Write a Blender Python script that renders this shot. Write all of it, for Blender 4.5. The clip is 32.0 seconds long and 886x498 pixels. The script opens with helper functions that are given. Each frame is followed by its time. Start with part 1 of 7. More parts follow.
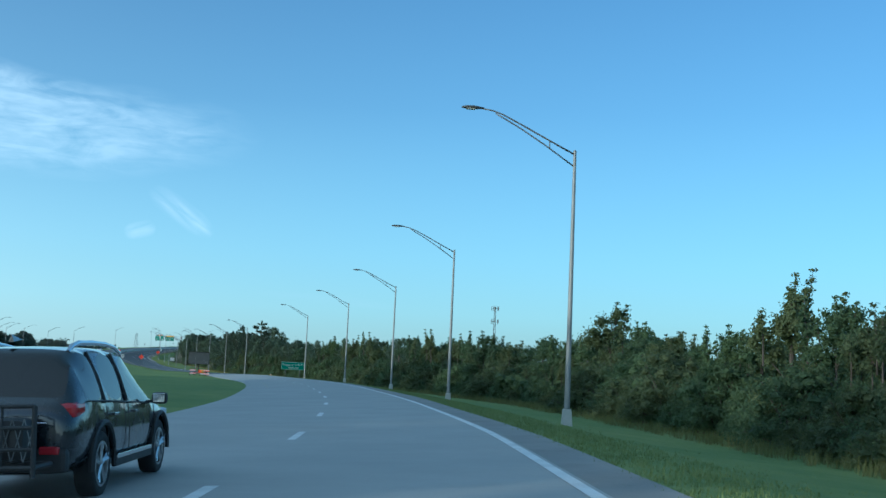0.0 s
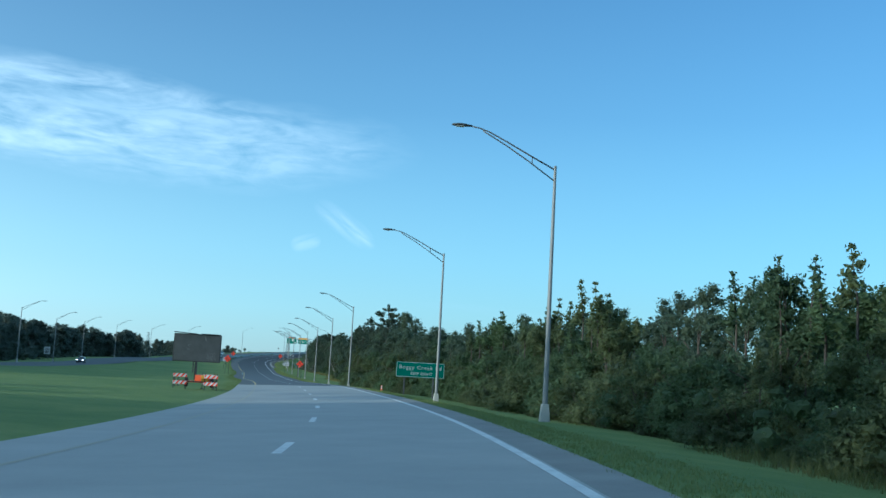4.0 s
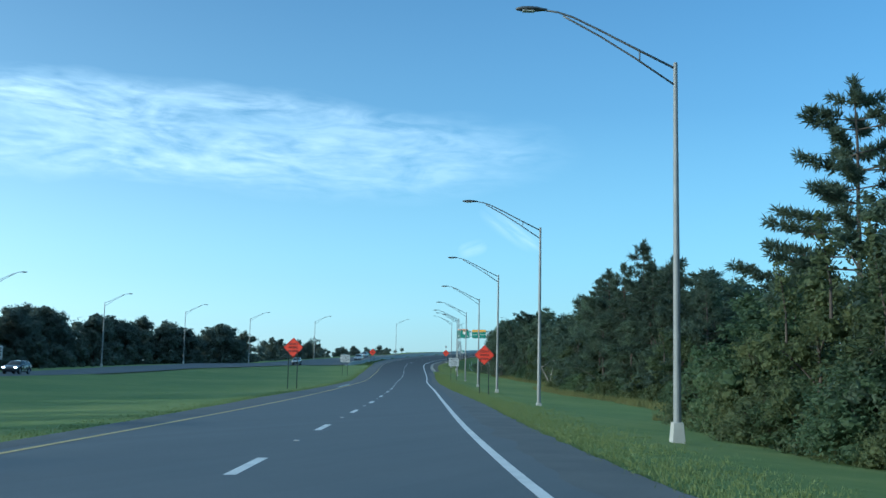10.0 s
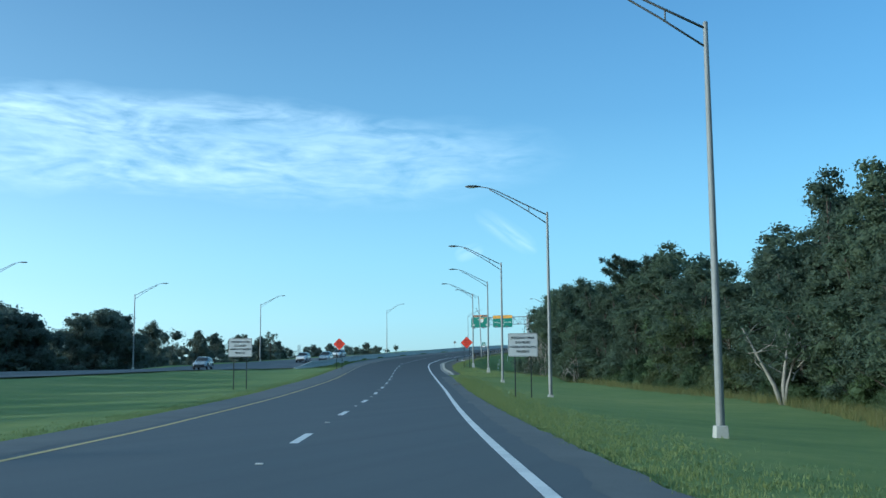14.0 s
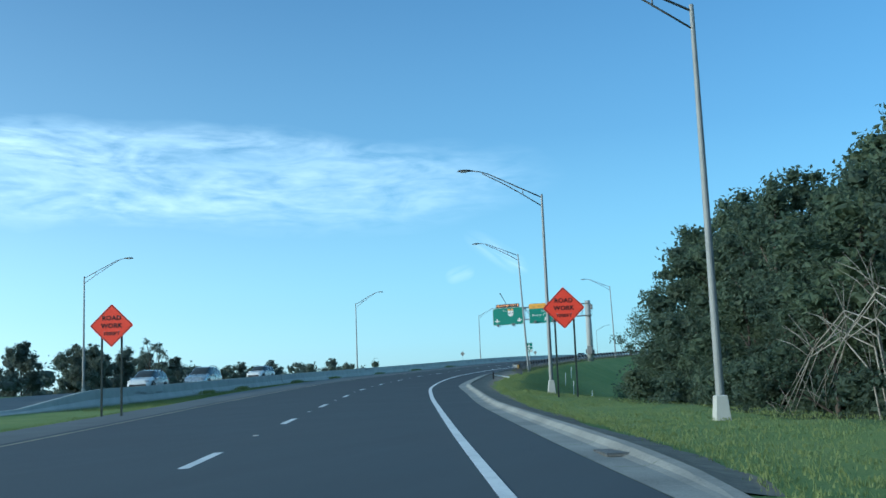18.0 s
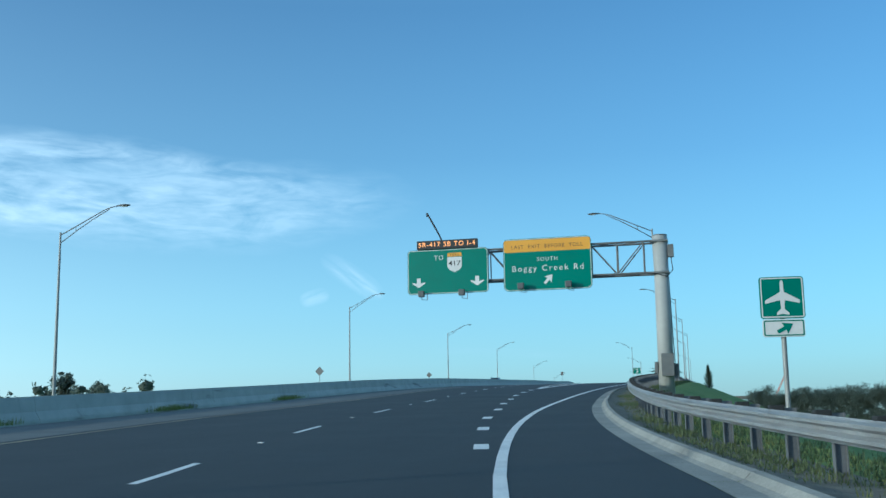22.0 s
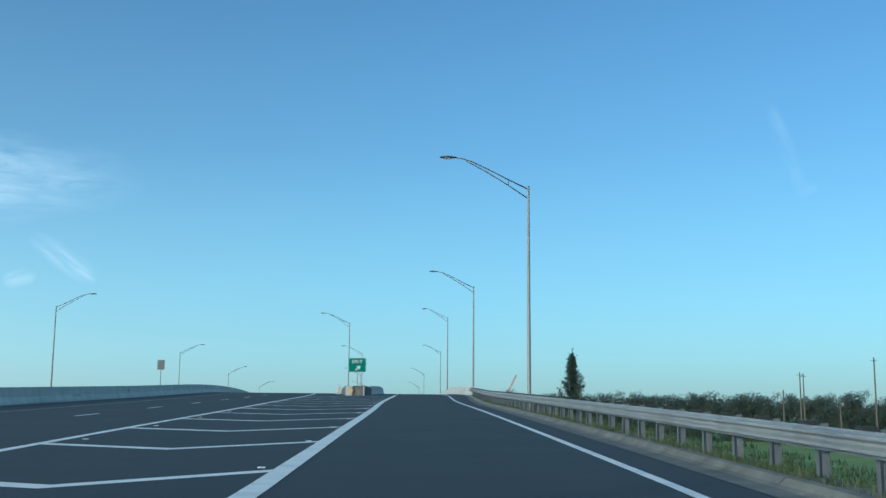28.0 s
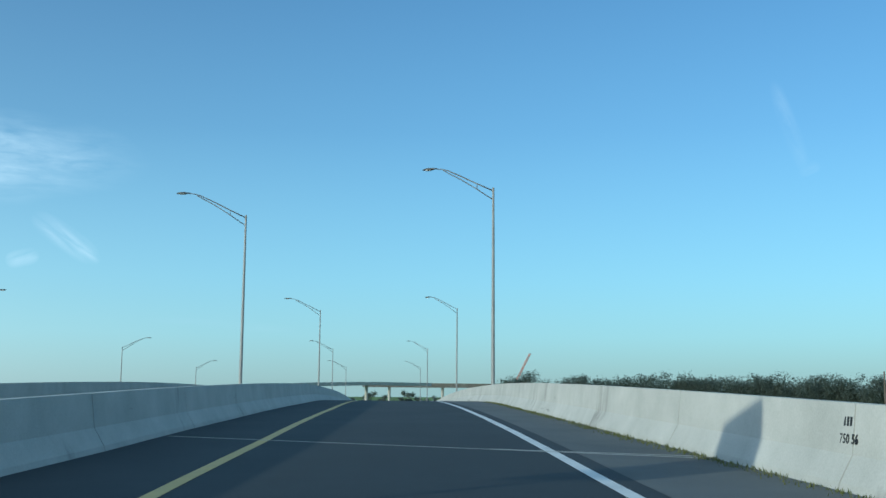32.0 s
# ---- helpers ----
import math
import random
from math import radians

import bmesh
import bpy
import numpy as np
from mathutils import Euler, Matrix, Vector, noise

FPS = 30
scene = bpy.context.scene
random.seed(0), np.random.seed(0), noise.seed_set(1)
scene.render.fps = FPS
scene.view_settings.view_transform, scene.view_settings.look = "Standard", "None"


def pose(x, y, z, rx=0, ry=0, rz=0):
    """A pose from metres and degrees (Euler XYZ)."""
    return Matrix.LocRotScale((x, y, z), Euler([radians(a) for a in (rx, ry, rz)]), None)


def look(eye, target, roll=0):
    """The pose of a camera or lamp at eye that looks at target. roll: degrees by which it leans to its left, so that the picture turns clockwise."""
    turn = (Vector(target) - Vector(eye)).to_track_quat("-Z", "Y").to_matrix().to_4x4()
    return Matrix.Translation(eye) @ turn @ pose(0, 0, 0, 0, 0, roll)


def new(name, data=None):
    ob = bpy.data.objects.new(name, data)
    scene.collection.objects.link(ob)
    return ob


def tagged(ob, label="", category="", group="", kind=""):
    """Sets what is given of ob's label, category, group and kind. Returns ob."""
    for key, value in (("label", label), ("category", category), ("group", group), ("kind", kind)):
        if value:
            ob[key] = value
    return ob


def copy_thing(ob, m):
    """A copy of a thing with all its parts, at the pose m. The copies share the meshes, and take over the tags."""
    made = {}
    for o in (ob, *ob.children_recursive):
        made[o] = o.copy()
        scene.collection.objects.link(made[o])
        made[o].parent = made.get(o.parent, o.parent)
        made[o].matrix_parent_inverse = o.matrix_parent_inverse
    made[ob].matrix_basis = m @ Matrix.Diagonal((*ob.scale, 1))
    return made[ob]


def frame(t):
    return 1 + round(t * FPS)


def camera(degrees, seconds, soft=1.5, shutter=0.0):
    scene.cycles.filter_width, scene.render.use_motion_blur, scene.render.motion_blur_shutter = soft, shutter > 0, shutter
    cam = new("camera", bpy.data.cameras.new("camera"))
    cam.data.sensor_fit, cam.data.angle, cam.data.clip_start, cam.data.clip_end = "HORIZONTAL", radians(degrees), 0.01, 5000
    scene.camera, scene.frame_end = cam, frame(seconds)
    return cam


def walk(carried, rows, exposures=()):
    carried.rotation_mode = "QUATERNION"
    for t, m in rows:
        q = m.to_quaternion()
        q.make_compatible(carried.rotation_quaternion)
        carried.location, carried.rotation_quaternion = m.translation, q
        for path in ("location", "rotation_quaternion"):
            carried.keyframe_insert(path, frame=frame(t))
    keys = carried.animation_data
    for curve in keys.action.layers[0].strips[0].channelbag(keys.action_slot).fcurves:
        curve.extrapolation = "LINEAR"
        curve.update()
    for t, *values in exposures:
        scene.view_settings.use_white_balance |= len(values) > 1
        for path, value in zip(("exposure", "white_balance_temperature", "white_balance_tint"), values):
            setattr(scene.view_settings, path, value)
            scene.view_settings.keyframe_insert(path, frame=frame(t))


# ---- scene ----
# The camera: carried in a car along the right lane, then down the exit ramp.
cam = camera(45.6, 32.0)
PATH = [
    (0, (28.993, -42.131, 3.250), (28.468, -32.210, 4.393), 2.60),
    (0.5, (27.882, -29.479, 3.150), (27.216, -19.566, 4.284), 2.53),
    (1, (26.572, -16.795, 3.053), (25.718, -6.894, 4.174), 2.07),
    (1.5, (25.000, -4.087, 2.969), (23.919, 5.791, 4.093), 3.51),
    (2, (23.057, 8.586, 2.889), (21.767, 18.438, 4.013), 3.06),
    (2.5, (20.839, 21.157, 2.821), (19.344, 30.978, 3.963), 3.38),
    (3, (18.422, 33.601, 2.754), (16.751, 43.393, 3.911), 3.59),
    (3.5, (15.859, 45.928, 2.689), (14.025, 55.690, 3.852), 3.38),
    (4, (13.124, 58.130, 2.618), (11.106, 67.854, 3.788), 3.21),
    (4.5, (10.176, 70.193, 2.542), (7.959, 79.873, 3.720), 3.08),
    (5, (6.972, 82.098, 2.464), (4.551, 91.728, 3.650), 3.00),
    (5.5, (3.486, 93.831, 2.384), (0.865, 103.407, 3.581), 2.95),
    (6, (-0.280, 105.388, 2.303), (-3.092, 114.908, 3.513), 2.95),
    (6.5, (-4.280, 116.789, 2.230), (-7.269, 126.256, 3.436), 2.93),
    (7, (-8.446, 128.061, 2.174), (-11.578, 137.482, 3.368), 2.82),
    (7.5, (-12.656, 139.248, 2.124), (-15.887, 148.636, 3.315), 2.35),
    (8, (-16.858, 150.404, 2.068), (-20.179, 159.761, 3.258), 2.10),
    (8.5, (-21.171, 161.553, 1.990), (-24.571, 170.884, 3.162), 1.80),
    (9, (-25.646, 172.757, 1.881), (-29.106, 182.069, 3.030), 1.35),
    (9.5, (-30.366, 184.068, 1.747), (-33.874, 193.362, 2.891), 1.17),
    (10, (-35.240, 195.554, 1.605), (-38.772, 204.840, 2.748), 1.14),
    (10.5, (-40.154, 207.264, 1.468), (-43.691, 216.548, 2.608), 0.81),
    (11, (-45.049, 219.156, 1.361), (-48.575, 228.443, 2.507), 0.68),
    (11.5, (-49.905, 231.141, 1.301), (-53.411, 240.436, 2.442), 0.29),
    (12, (-54.726, 243.164, 1.265), (-58.215, 252.465, 2.408), 0.05),
    (12.5, (-59.513, 255.194, 1.256), (-63.001, 264.495, 2.411), -0.37),
    (13, (-64.351, 267.172, 1.262), (-67.846, 276.469, 2.422), -0.51),
    (13.5, (-69.196, 279.083, 1.281), (-72.698, 288.376, 2.453), -0.32),
    (14, (-74.074, 290.926, 1.306), (-77.572, 300.219, 2.491), -0.42),
    (14.5, (-78.943, 302.714, 1.332), (-82.422, 312.013, 2.532), -0.71),
    (15, (-83.737, 314.461, 1.368), (-87.181, 323.770, 2.587), -1.08),
    (15.5, (-88.401, 326.178, 1.428), (-91.806, 335.497, 2.672), -1.42),
    (16, (-92.930, 337.862, 1.526), (-96.306, 347.188, 2.801), -1.61),
    (16.5, (-97.410, 349.500, 1.675), (-100.764, 358.830, 2.984), -1.79),
    (17, (-101.981, 361.085, 1.857), (-105.330, 370.413, 3.188), -1.93),
    (17.5, (-106.540, 372.634, 2.074), (-109.906, 381.951, 3.439), -1.94),
    (18, (-111.101, 384.130, 2.326), (-114.500, 393.431, 3.720), -2.22),
    (18.5, (-115.661, 395.564, 2.621), (-119.079, 404.849, 4.070), -2.38),
    (19, (-120.231, 406.934, 2.948), (-123.636, 416.219, 4.431), -1.92),
    (19.5, (-124.645, 418.297, 3.296), (-128.009, 427.594, 4.798), -1.75),
    (20, (-128.955, 429.640, 3.681), (-132.241, 438.963, 5.192), -1.70),
    (20.5, (-133.152, 440.970, 4.095), (-136.283, 450.342, 5.631), -1.54),
    (21, (-137.118, 452.325, 4.538), (-139.994, 461.774, 6.099), -1.26),
    (21.5, (-140.613, 463.756, 5.015), (-143.131, 473.303, 6.597), -1.18),
    (22, (-143.567, 475.298, 5.501), (-145.649, 484.948, 7.096), -0.91),
    (22.5, (-145.984, 486.977, 5.989), (-147.569, 496.720, 7.587), -0.48),
    (23, (-147.806, 498.801, 6.486), (-148.852, 508.616, 8.088), -0.33),
    (23.5, (-148.949, 510.738, 7.016), (-149.507, 520.594, 8.610), -0.80),
    (24, (-149.537, 522.766, 7.590), (-149.725, 532.634, 9.194), -0.86),
    (24.5, (-149.709, 534.879, 8.179), (-149.660, 544.749, 9.784), -0.77),
    (25, (-149.769, 547.096, 8.753), (-149.558, 556.963, 10.365), -0.17),
    (25.5, (-149.737, 559.423, 9.264), (-149.424, 569.288, 10.877), 0.09),
    (26, (-149.627, 571.850, 9.725), (-149.253, 581.714, 11.329), 0.31),
    (26.5, (-149.461, 584.350, 10.149), (-149.055, 594.215, 11.739), 0.48),
    (27, (-149.261, 596.889, 10.548), (-148.835, 606.756, 12.120), 0.58),
    (27.5, (-149.037, 609.435, 10.932), (-148.588, 619.303, 12.488), 0.59),
    (28, (-148.775, 621.964, 11.315), (-148.287, 631.832, 12.859), 0.50),
    (28.5, (-148.430, 634.471, 11.697), (-147.898, 644.339, 13.226), 0.37),
    (29, (-148.032, 646.973, 12.069), (-147.462, 656.843, 13.573), 0.14),
    (29.5, (-147.600, 659.477, 12.432), (-146.995, 669.349, 13.905), -0.44),
    (30, (-147.177, 671.981, 12.784), (-146.567, 681.856, 14.239), -0.41),
    (30.5, (-146.850, 684.482, 13.130), (-146.256, 694.361, 14.562), -0.48),
    (31, (-146.624, 696.967, 13.481), (-146.059, 706.853, 14.877), -0.67),
    (31.5, (-146.255, 709.406, 13.855), (-145.729, 719.295, 15.239), -0.26),
    (32, (-145.687, 721.800, 14.239), (-145.219, 731.697, 15.592), 0.47),
]
walk(cam, [(t, look(eye, target, roll)) for t, eye, target, roll in PATH],
     exposures=[(0.0, 0.64, 4820, -5), (6.0, 0.7, 4780, -5), (18.0, 0.74, 4780, -5), (20.5, 0.66, 4820, -5), (23.0, 0.62, 4870, -5), (24.0, 0.74, 4900, -5), (25.5, 0.56, 4900, -5), (28.0, 0.56, 5000, -5), (32.0, 0.56, 5080, -5)])

# ---- light: early morning, low sun from the left and behind, thin cirrus ----
SUN_ELEV, SUN_AZ = radians(10.5), radians(230)      # azimuth clockwise from +y
SUN_DIR = Vector((math.sin(SUN_AZ) * math.cos(SUN_ELEV), math.cos(SUN_AZ) * math.cos(SUN_ELEV), math.sin(SUN_ELEV)))


def node(tree, kind, **settings):
    n = tree.nodes.new(kind)
    for key, value in settings.items():
        if key == "op":
            n.operation = value
        elif key == "sky":
            n.sky_type = value
        elif key == "blend":
            n.blend_type = value
        elif key == "dtype":
            n.data_type = value
        elif key == "dims":
            n.noise_dimensions = value
        elif key == "ftype":
            n.feature = value
    return n


def math_node(tree, op, a, b=None, clamp=False):
    n = tree.nodes.new("ShaderNodeMath")
    n.operation, n.use_clamp = op, clamp
    for i, v in enumerate((a, b)):
        if v is None:
            continue
        if isinstance(v, (int, float)):
            n.inputs[i].default_value = v
        else:
            tree.links.new(v, n.inputs[i])
    return n.outputs[0]


def ramp_node(tree, fac, stops, ease=False):
    n = tree.nodes.new("ShaderNodeValToRGB")
    els = n.color_ramp.elements
    if ease:
        n.color_ramp.interpolation = "EASE"
    while len(els) < len(stops):
        els.new(0.5)
    for e, (p, col) in zip(els, stops):
        e.position = p
        e.color = (*col, 1) if len(col) == 3 else col
    tree.links.new(fac, n.inputs[0])
    return n.outputs[0]


def mix_node(tree, fac, a, b, blend="MIX"):
    n = tree.nodes.new("ShaderNodeMix")
    n.data_type, n.blend_type = "RGBA", blend
    for i, v in ((0, fac), (6, a), (7, b)):
        if isinstance(v, (int, float)):
            n.inputs[i].default_value = v
        elif isinstance(v, tuple):
            n.inputs[i].default_value = (*v, 1)
        else:
            tree.links.new(v, n.inputs[i])
    return n.outputs[2]


def noise_node(tree, vec, scale, detail=4, rough=0.55, dist=0.0):
    n = tree.nodes.new("ShaderNodeTexNoise")
    n.inputs["Scale"].default_value, n.inputs["Detail"].default_value = scale, detail
    n.inputs["Roughness"].default_value, n.inputs["Distortion"].default_value = rough, dist
    if vec is not None:
        tree.links.new(vec, n.inputs["Vector"])
    return n.outputs["Fac"]


def mapped(tree, vec, scale=(1, 1, 1), rot=(0, 0, 0), loc=(0, 0, 0)):
    n = tree.nodes.new("ShaderNodeMapping")
    n.inputs["Scale"].default_value, n.inputs["Rotation"].default_value, n.inputs["Location"].default_value = scale, rot, loc
    tree.links.new(vec, n.inputs["Vector"])
    return n.outputs[0]


world = bpy.data.worlds.new("sky")
scene.world = world
world.use_nodes = True
wt = world.node_tree
wt.nodes.clear()
sky = node(wt, "ShaderNodeTexSky", sky="NISHITA")
sky.sun_disc, sky.sun_elevation, sky.sun_rotation = False, SUN_ELEV, SUN_AZ
sky.air_density, sky.dust_density, sky.ozone_density, sky.altitude = 1.0, 0.3, 3.0, 0
geo = wt.nodes.new("ShaderNodeTexCoord")
direction = geo.outputs["Generated"]
sep = wt.nodes.new("ShaderNodeSeparateXYZ")
wt.links.new(direction, sep.inputs[0])
# azimuth (degrees, to the left of +y) and elevation of the direction
az = math_node(wt, "MULTIPLY", math_node(wt, "ARCTAN2", math_node(wt, "MULTIPLY", sep.outputs[0], -1.0), sep.outputs[1]), 57.2958)
el = math_node(wt, "MULTIPLY", math_node(wt, "ARCSINE", sep.outputs[2]), 57.2958)
flat_dir = wt.nodes.new("ShaderNodeCombineXYZ")
wt.links.new(az, flat_dir.inputs[0])
wt.links.new(el, flat_dir.inputs[1])


def cloud(azim, elev, half_w, half_h, lean, soft, wisps, seed, power=1.0, fade=0.0):
    """A cirrus patch about (azim, elev), in degrees; lean turns its long side."""
    m = mapped(wt, flat_dir.outputs[0], loc=(0, 0, 0))
    sub = wt.nodes.new("ShaderNodeVectorMath")
    sub.operation = "SUBTRACT"
    wt.links.new(m, sub.inputs[0])
    sub.inputs[1].default_value = (azim, elev, seed)
    turned = mapped(wt, sub.outputs[0], rot=(0, 0, radians(lean)))
    warp = noise_node(wt, mapped(wt, turned, scale=(0.12, 0.25, 1)), 1.0, 3, 0.5)
    s = wt.nodes.new("ShaderNodeSeparateXYZ")
    wt.links.new(turned, s.inputs[0])
    dx = math_node(wt, "DIVIDE", s.outputs[0], half_w)
    wob = math_node(wt, "MULTIPLY", math_node(wt, "SUBTRACT", warp, 0.5), 0.9)
    dy = math_node(wt, "ADD", math_node(wt, "DIVIDE", s.outputs[1], half_h), wob)
    r = math_node(wt, "SQRT", math_node(wt, "ADD", math_node(wt, "POWER", math_node(wt, "ABSOLUTE", dx), 4.0), math_node(wt, "MULTIPLY", dy, dy)))
    body = math_node(wt, "DIVIDE", math_node(wt, "SUBTRACT", 1.0, r), soft, clamp=True)
    grain = noise_node(wt, mapped(wt, turned, scale=(0.14 * wisps, 0.62 * wisps, 1), rot=(0, 0, radians(-7))), 1.0, 6, 0.52, 1.5)
    fine = noise_node(wt, mapped(wt, turned, scale=(0.55 * wisps, 2.2 * wisps, 1), rot=(0, 0, radians(10))), 1.0, 6, 0.6, 0.8)
    tex = math_node(wt, "ADD", math_node(wt, "MULTIPLY", grain, 0.85), math_node(wt, "MULTIPLY", fine, 0.22))
    ripple = noise_node(wt, mapped(wt, turned, scale=(0.42 * wisps, 1.7 * wisps, 1), rot=(0, 0, radians(24))), 1.0, 2, 0.4, 0.9)
    tex = math_node(wt, "ADD", tex, math_node(wt, "MULTIPLY", math_node(wt, "SUBTRACT", ripple, 0.5), 0.28))
    tex = math_node(wt, "MULTIPLY", math_node(wt, "SUBTRACT", tex, 0.34), 2.9, clamp=True)
    if fade:
        thin = math_node(wt, "ADD", math_node(wt, "MULTIPLY", dx, fade), 1.0 - fade * 0.55, clamp=True)
        body = math_node(wt, "MULTIPLY", body, thin)
    return math_node(wt, "MULTIPLY", math_node(wt, "MULTIPLY", body, tex), power)
clouds = [cloud(35.0, 12.0, 22.0, 2.9, -1, 0.4, 1.3, 3.0, 0.95, 0.45),
          cloud(17.2, 7.75, 2.0, 0.62, -34, 0.9, 1.2, 9.0, 0.6),
          cloud(16.1, 7.0, 0.8, 0.42, -34, 0.9, 0.6, 5.0, 0.75),
          cloud(19.2, 6.6, 0.85, 0.45, 15, 0.9, 0.6, 7.0, 0.7),
          cloud(-21.3, 13.8, 2.6, 0.5, -72, 0.95, 1.6, 12.0, 0.17),
          cloud(-22.2, 11.6, 0.6, 0.35, 20, 0.95, 0.8, 14.0, 0.3),
          cloud(9.0, 3.5, 4.0, 0.3, -3, 0.9, 0.8, 15.0, 0.14)]
cover = clouds[0]
for more in clouds[1:]:
    cover = math_node(wt, "MAXIMUM", cover, more)
# pale haze low over the horizon
# the rise past 22 degrees is an unseen veil, added to brighten the ground
haze = ramp_node(wt, math_node(wt, "DIVIDE", el, 40.0, clamp=True), [(0.0, (0.8,) * 3), (0.12, (0.5,) * 3), (0.35, (0.16,) * 3), (0.55, (0.08,) * 3), (0.75, (0.16,) * 3), (1.0, (0.22,) * 3)])
SKY_STRENGTH = 0.10
# the haze and cloud are brighter and warmer towards the low sun
to_sun = wt.nodes.new("ShaderNodeVectorMath")
to_sun.operation = "DOT_PRODUCT"
wt.links.new(direction, to_sun.inputs[0])
to_sun.inputs[1].default_value = SUN_DIR
near_sun = math_node(wt, "POWER", math_node(wt, "MULTIPLY", math_node(wt, "ADD", to_sun.outputs["Value"], 1.0), 0.5), 2.5)
low = ramp_node(wt, math_node(wt, "DIVIDE", el, 10.0, clamp=True), [(0.05, (2.3, 3.2, 3.1)), (0.3, (2.6, 4.2, 4.4)), (0.6, (2.7, 4.6, 5.0))])
sky_col = mix_node(wt, haze, sky.outputs[0], mix_node(wt, near_sun, low, (20.0, 19.5, 17.0)))
cloud_shade = noise_node(wt, mapped(wt, flat_dir.outputs[0], scale=(0.1, 0.42, 1)), 1.0, 4, 0.5, 0.6)
sky_col = mix_node(wt, cover, sky_col, ramp_node(wt, cloud_shade, [(0.38, (4.1, 5.0, 5.5)), (0.62, (5.9, 6.4, 6.5))]))
back = wt.nodes.new("ShaderNodeBackground")
back.inputs["Strength"].default_value = SKY_STRENGTH
wt.links.new(sky_col, back.inputs["Color"])
out = wt.nodes.new("ShaderNodeOutputWorld")
wt.links.new(back.outputs[0], out.inputs[0])

sun = new("sun", bpy.data.lights.new("sun", "SUN"))
sun.data.energy, sun.data.angle, sun.data.color = 2.3, radians(0.6), (1.0, 0.82, 0.58)
sun.matrix_world = look(SUN_DIR * 200, (0, 0, 0))

# ---- materials ----


def material(name, rough=0.6, metal=0.0, spec=0.5):
    m = bpy.data.materials.new(name)
    m.use_nodes = True
    b = m.node_tree.nodes["Principled BSDF"]
    b.inputs["Roughness"].default_value, b.inputs["Metallic"].default_value = rough, metal
    b.inputs["Specular IOR Level"].default_value = spec
    return m, m.node_tree, b


def speckled(name, dark, light, scale=6.0, fine=80.0, rough=0.7, metal=0.0, bump=0.15, contrast=(0.3, 0.7), spec=0.4, stretch=(1, 1, 1), bump_size=0.02):
    """Two-scale varied paint, stone or metal: broad stains and fine grain, in metres."""
    m, t, b = material(name, rough, metal, spec)
    pos = t.nodes.new("ShaderNodeNewGeometry").outputs["Position"]
    pos = mapped(t, pos, scale=stretch)
    broad, grain = noise_node(t, pos, scale, 5, 0.6), noise_node(t, pos, fine, 3, 0.6)
    both = math_node(t, "ADD", math_node(t, "MULTIPLY", broad, 0.65), math_node(t, "MULTIPLY", grain, 0.35))
    col = ramp_node(t, both, [(contrast[0], dark), (contrast[1], light)])
    t.links.new(col, b.inputs["Base Color"])
    t.links.new(math_node(t, "ADD", math_node(t, "MULTIPLY", broad, 0.3), rough - 0.15, clamp=True), b.inputs["Roughness"])
    if bump:
        n = t.nodes.new("ShaderNodeBump")
        n.inputs["Strength"].default_value, n.inputs["Distance"].default_value = bump, bump_size
        t.links.new(both, n.inputs["Height"])
        t.links.new(n.outputs[0], b.inputs["Normal"])
    return m


def plain(name, col, rough=0.5, metal=0.0, spec=0.5):
    m, t, b = material(name, rough, metal, spec)
    pos = t.nodes.new("ShaderNodeNewGeometry").outputs["Position"]
    n = noise_node(t, pos, 9.0, 4, 0.6)
    t.links.new(mix_node(t, math_node(t, "MULTIPLY", n, 0.35), col, tuple(c * 0.72 for c in col)), b.inputs["Base Color"])
    t.links.new(math_node(t, "ADD", math_node(t, "MULTIPLY", n, 0.2), rough - 0.1, clamp=True), b.inputs["Roughness"])
    return m


def glowing(name, col, strength):
    m, t, b = material(name, 0.6)
    b.inputs["Base Color"].default_value = (*[c * 0.3 for c in col], 1)
    b.inputs["Emission Color"].default_value, b.inputs["Emission Strength"].default_value = (*col, 1), strength
    return m




def asphalt_material():
    m, t, b = material("asphalt", 0.82, 0, 0.4)
    pos = t.nodes.new("ShaderNodeNewGeometry").outputs["Position"]
    sep_n = t.nodes.new("ShaderNodeSeparateXYZ")
    t.links.new(pos, sep_n.inputs[0])
    broad, grain, streak = noise_node(t, pos, 0.35, 5, 0.6), noise_node(t, pos, 60, 3, 0.6), noise_node(t, mapped(t, pos, scale=(1.2, 0.05, 1), rot=(0, 0, radians(-18))), 1.0, 4, 0.6)
    both = math_node(t, "ADD", math_node(t, "ADD", math_node(t, "MULTIPLY", broad, 0.4), math_node(t, "MULTIPLY", grain, 0.35)), math_node(t, "MULTIPLY", streak, 0.25))
    newer = ramp_node(t, both, [(0.3, (0.014, 0.02, 0.027)), (0.7, (0.03, 0.039, 0.048))])
    older = ramp_node(t, both, [(0.3, (0.068, 0.083, 0.096)), (0.7, (0.125, 0.146, 0.163))])
    age = math_node(t, "DIVIDE", math_node(t, "SUBTRACT", 470.0, sep_n.outputs[1]), 240.0, clamp=True)
    t.links.new(mix_node(t, age, newer, older), b.inputs["Base Color"])
    t.links.new(math_node(t, "ADD", math_node(t, "MULTIPLY", broad, 0.3), 0.66, clamp=True), b.inputs["Roughness"])
    n = t.nodes.new("ShaderNodeBump")
    n.inputs["Strength"].default_value, n.inputs["Distance"].default_value = 0.25, 0.02
    t.links.new(both, n.inputs["Height"])
    t.links.new(n.outputs[0], b.inputs["Normal"])
    return m


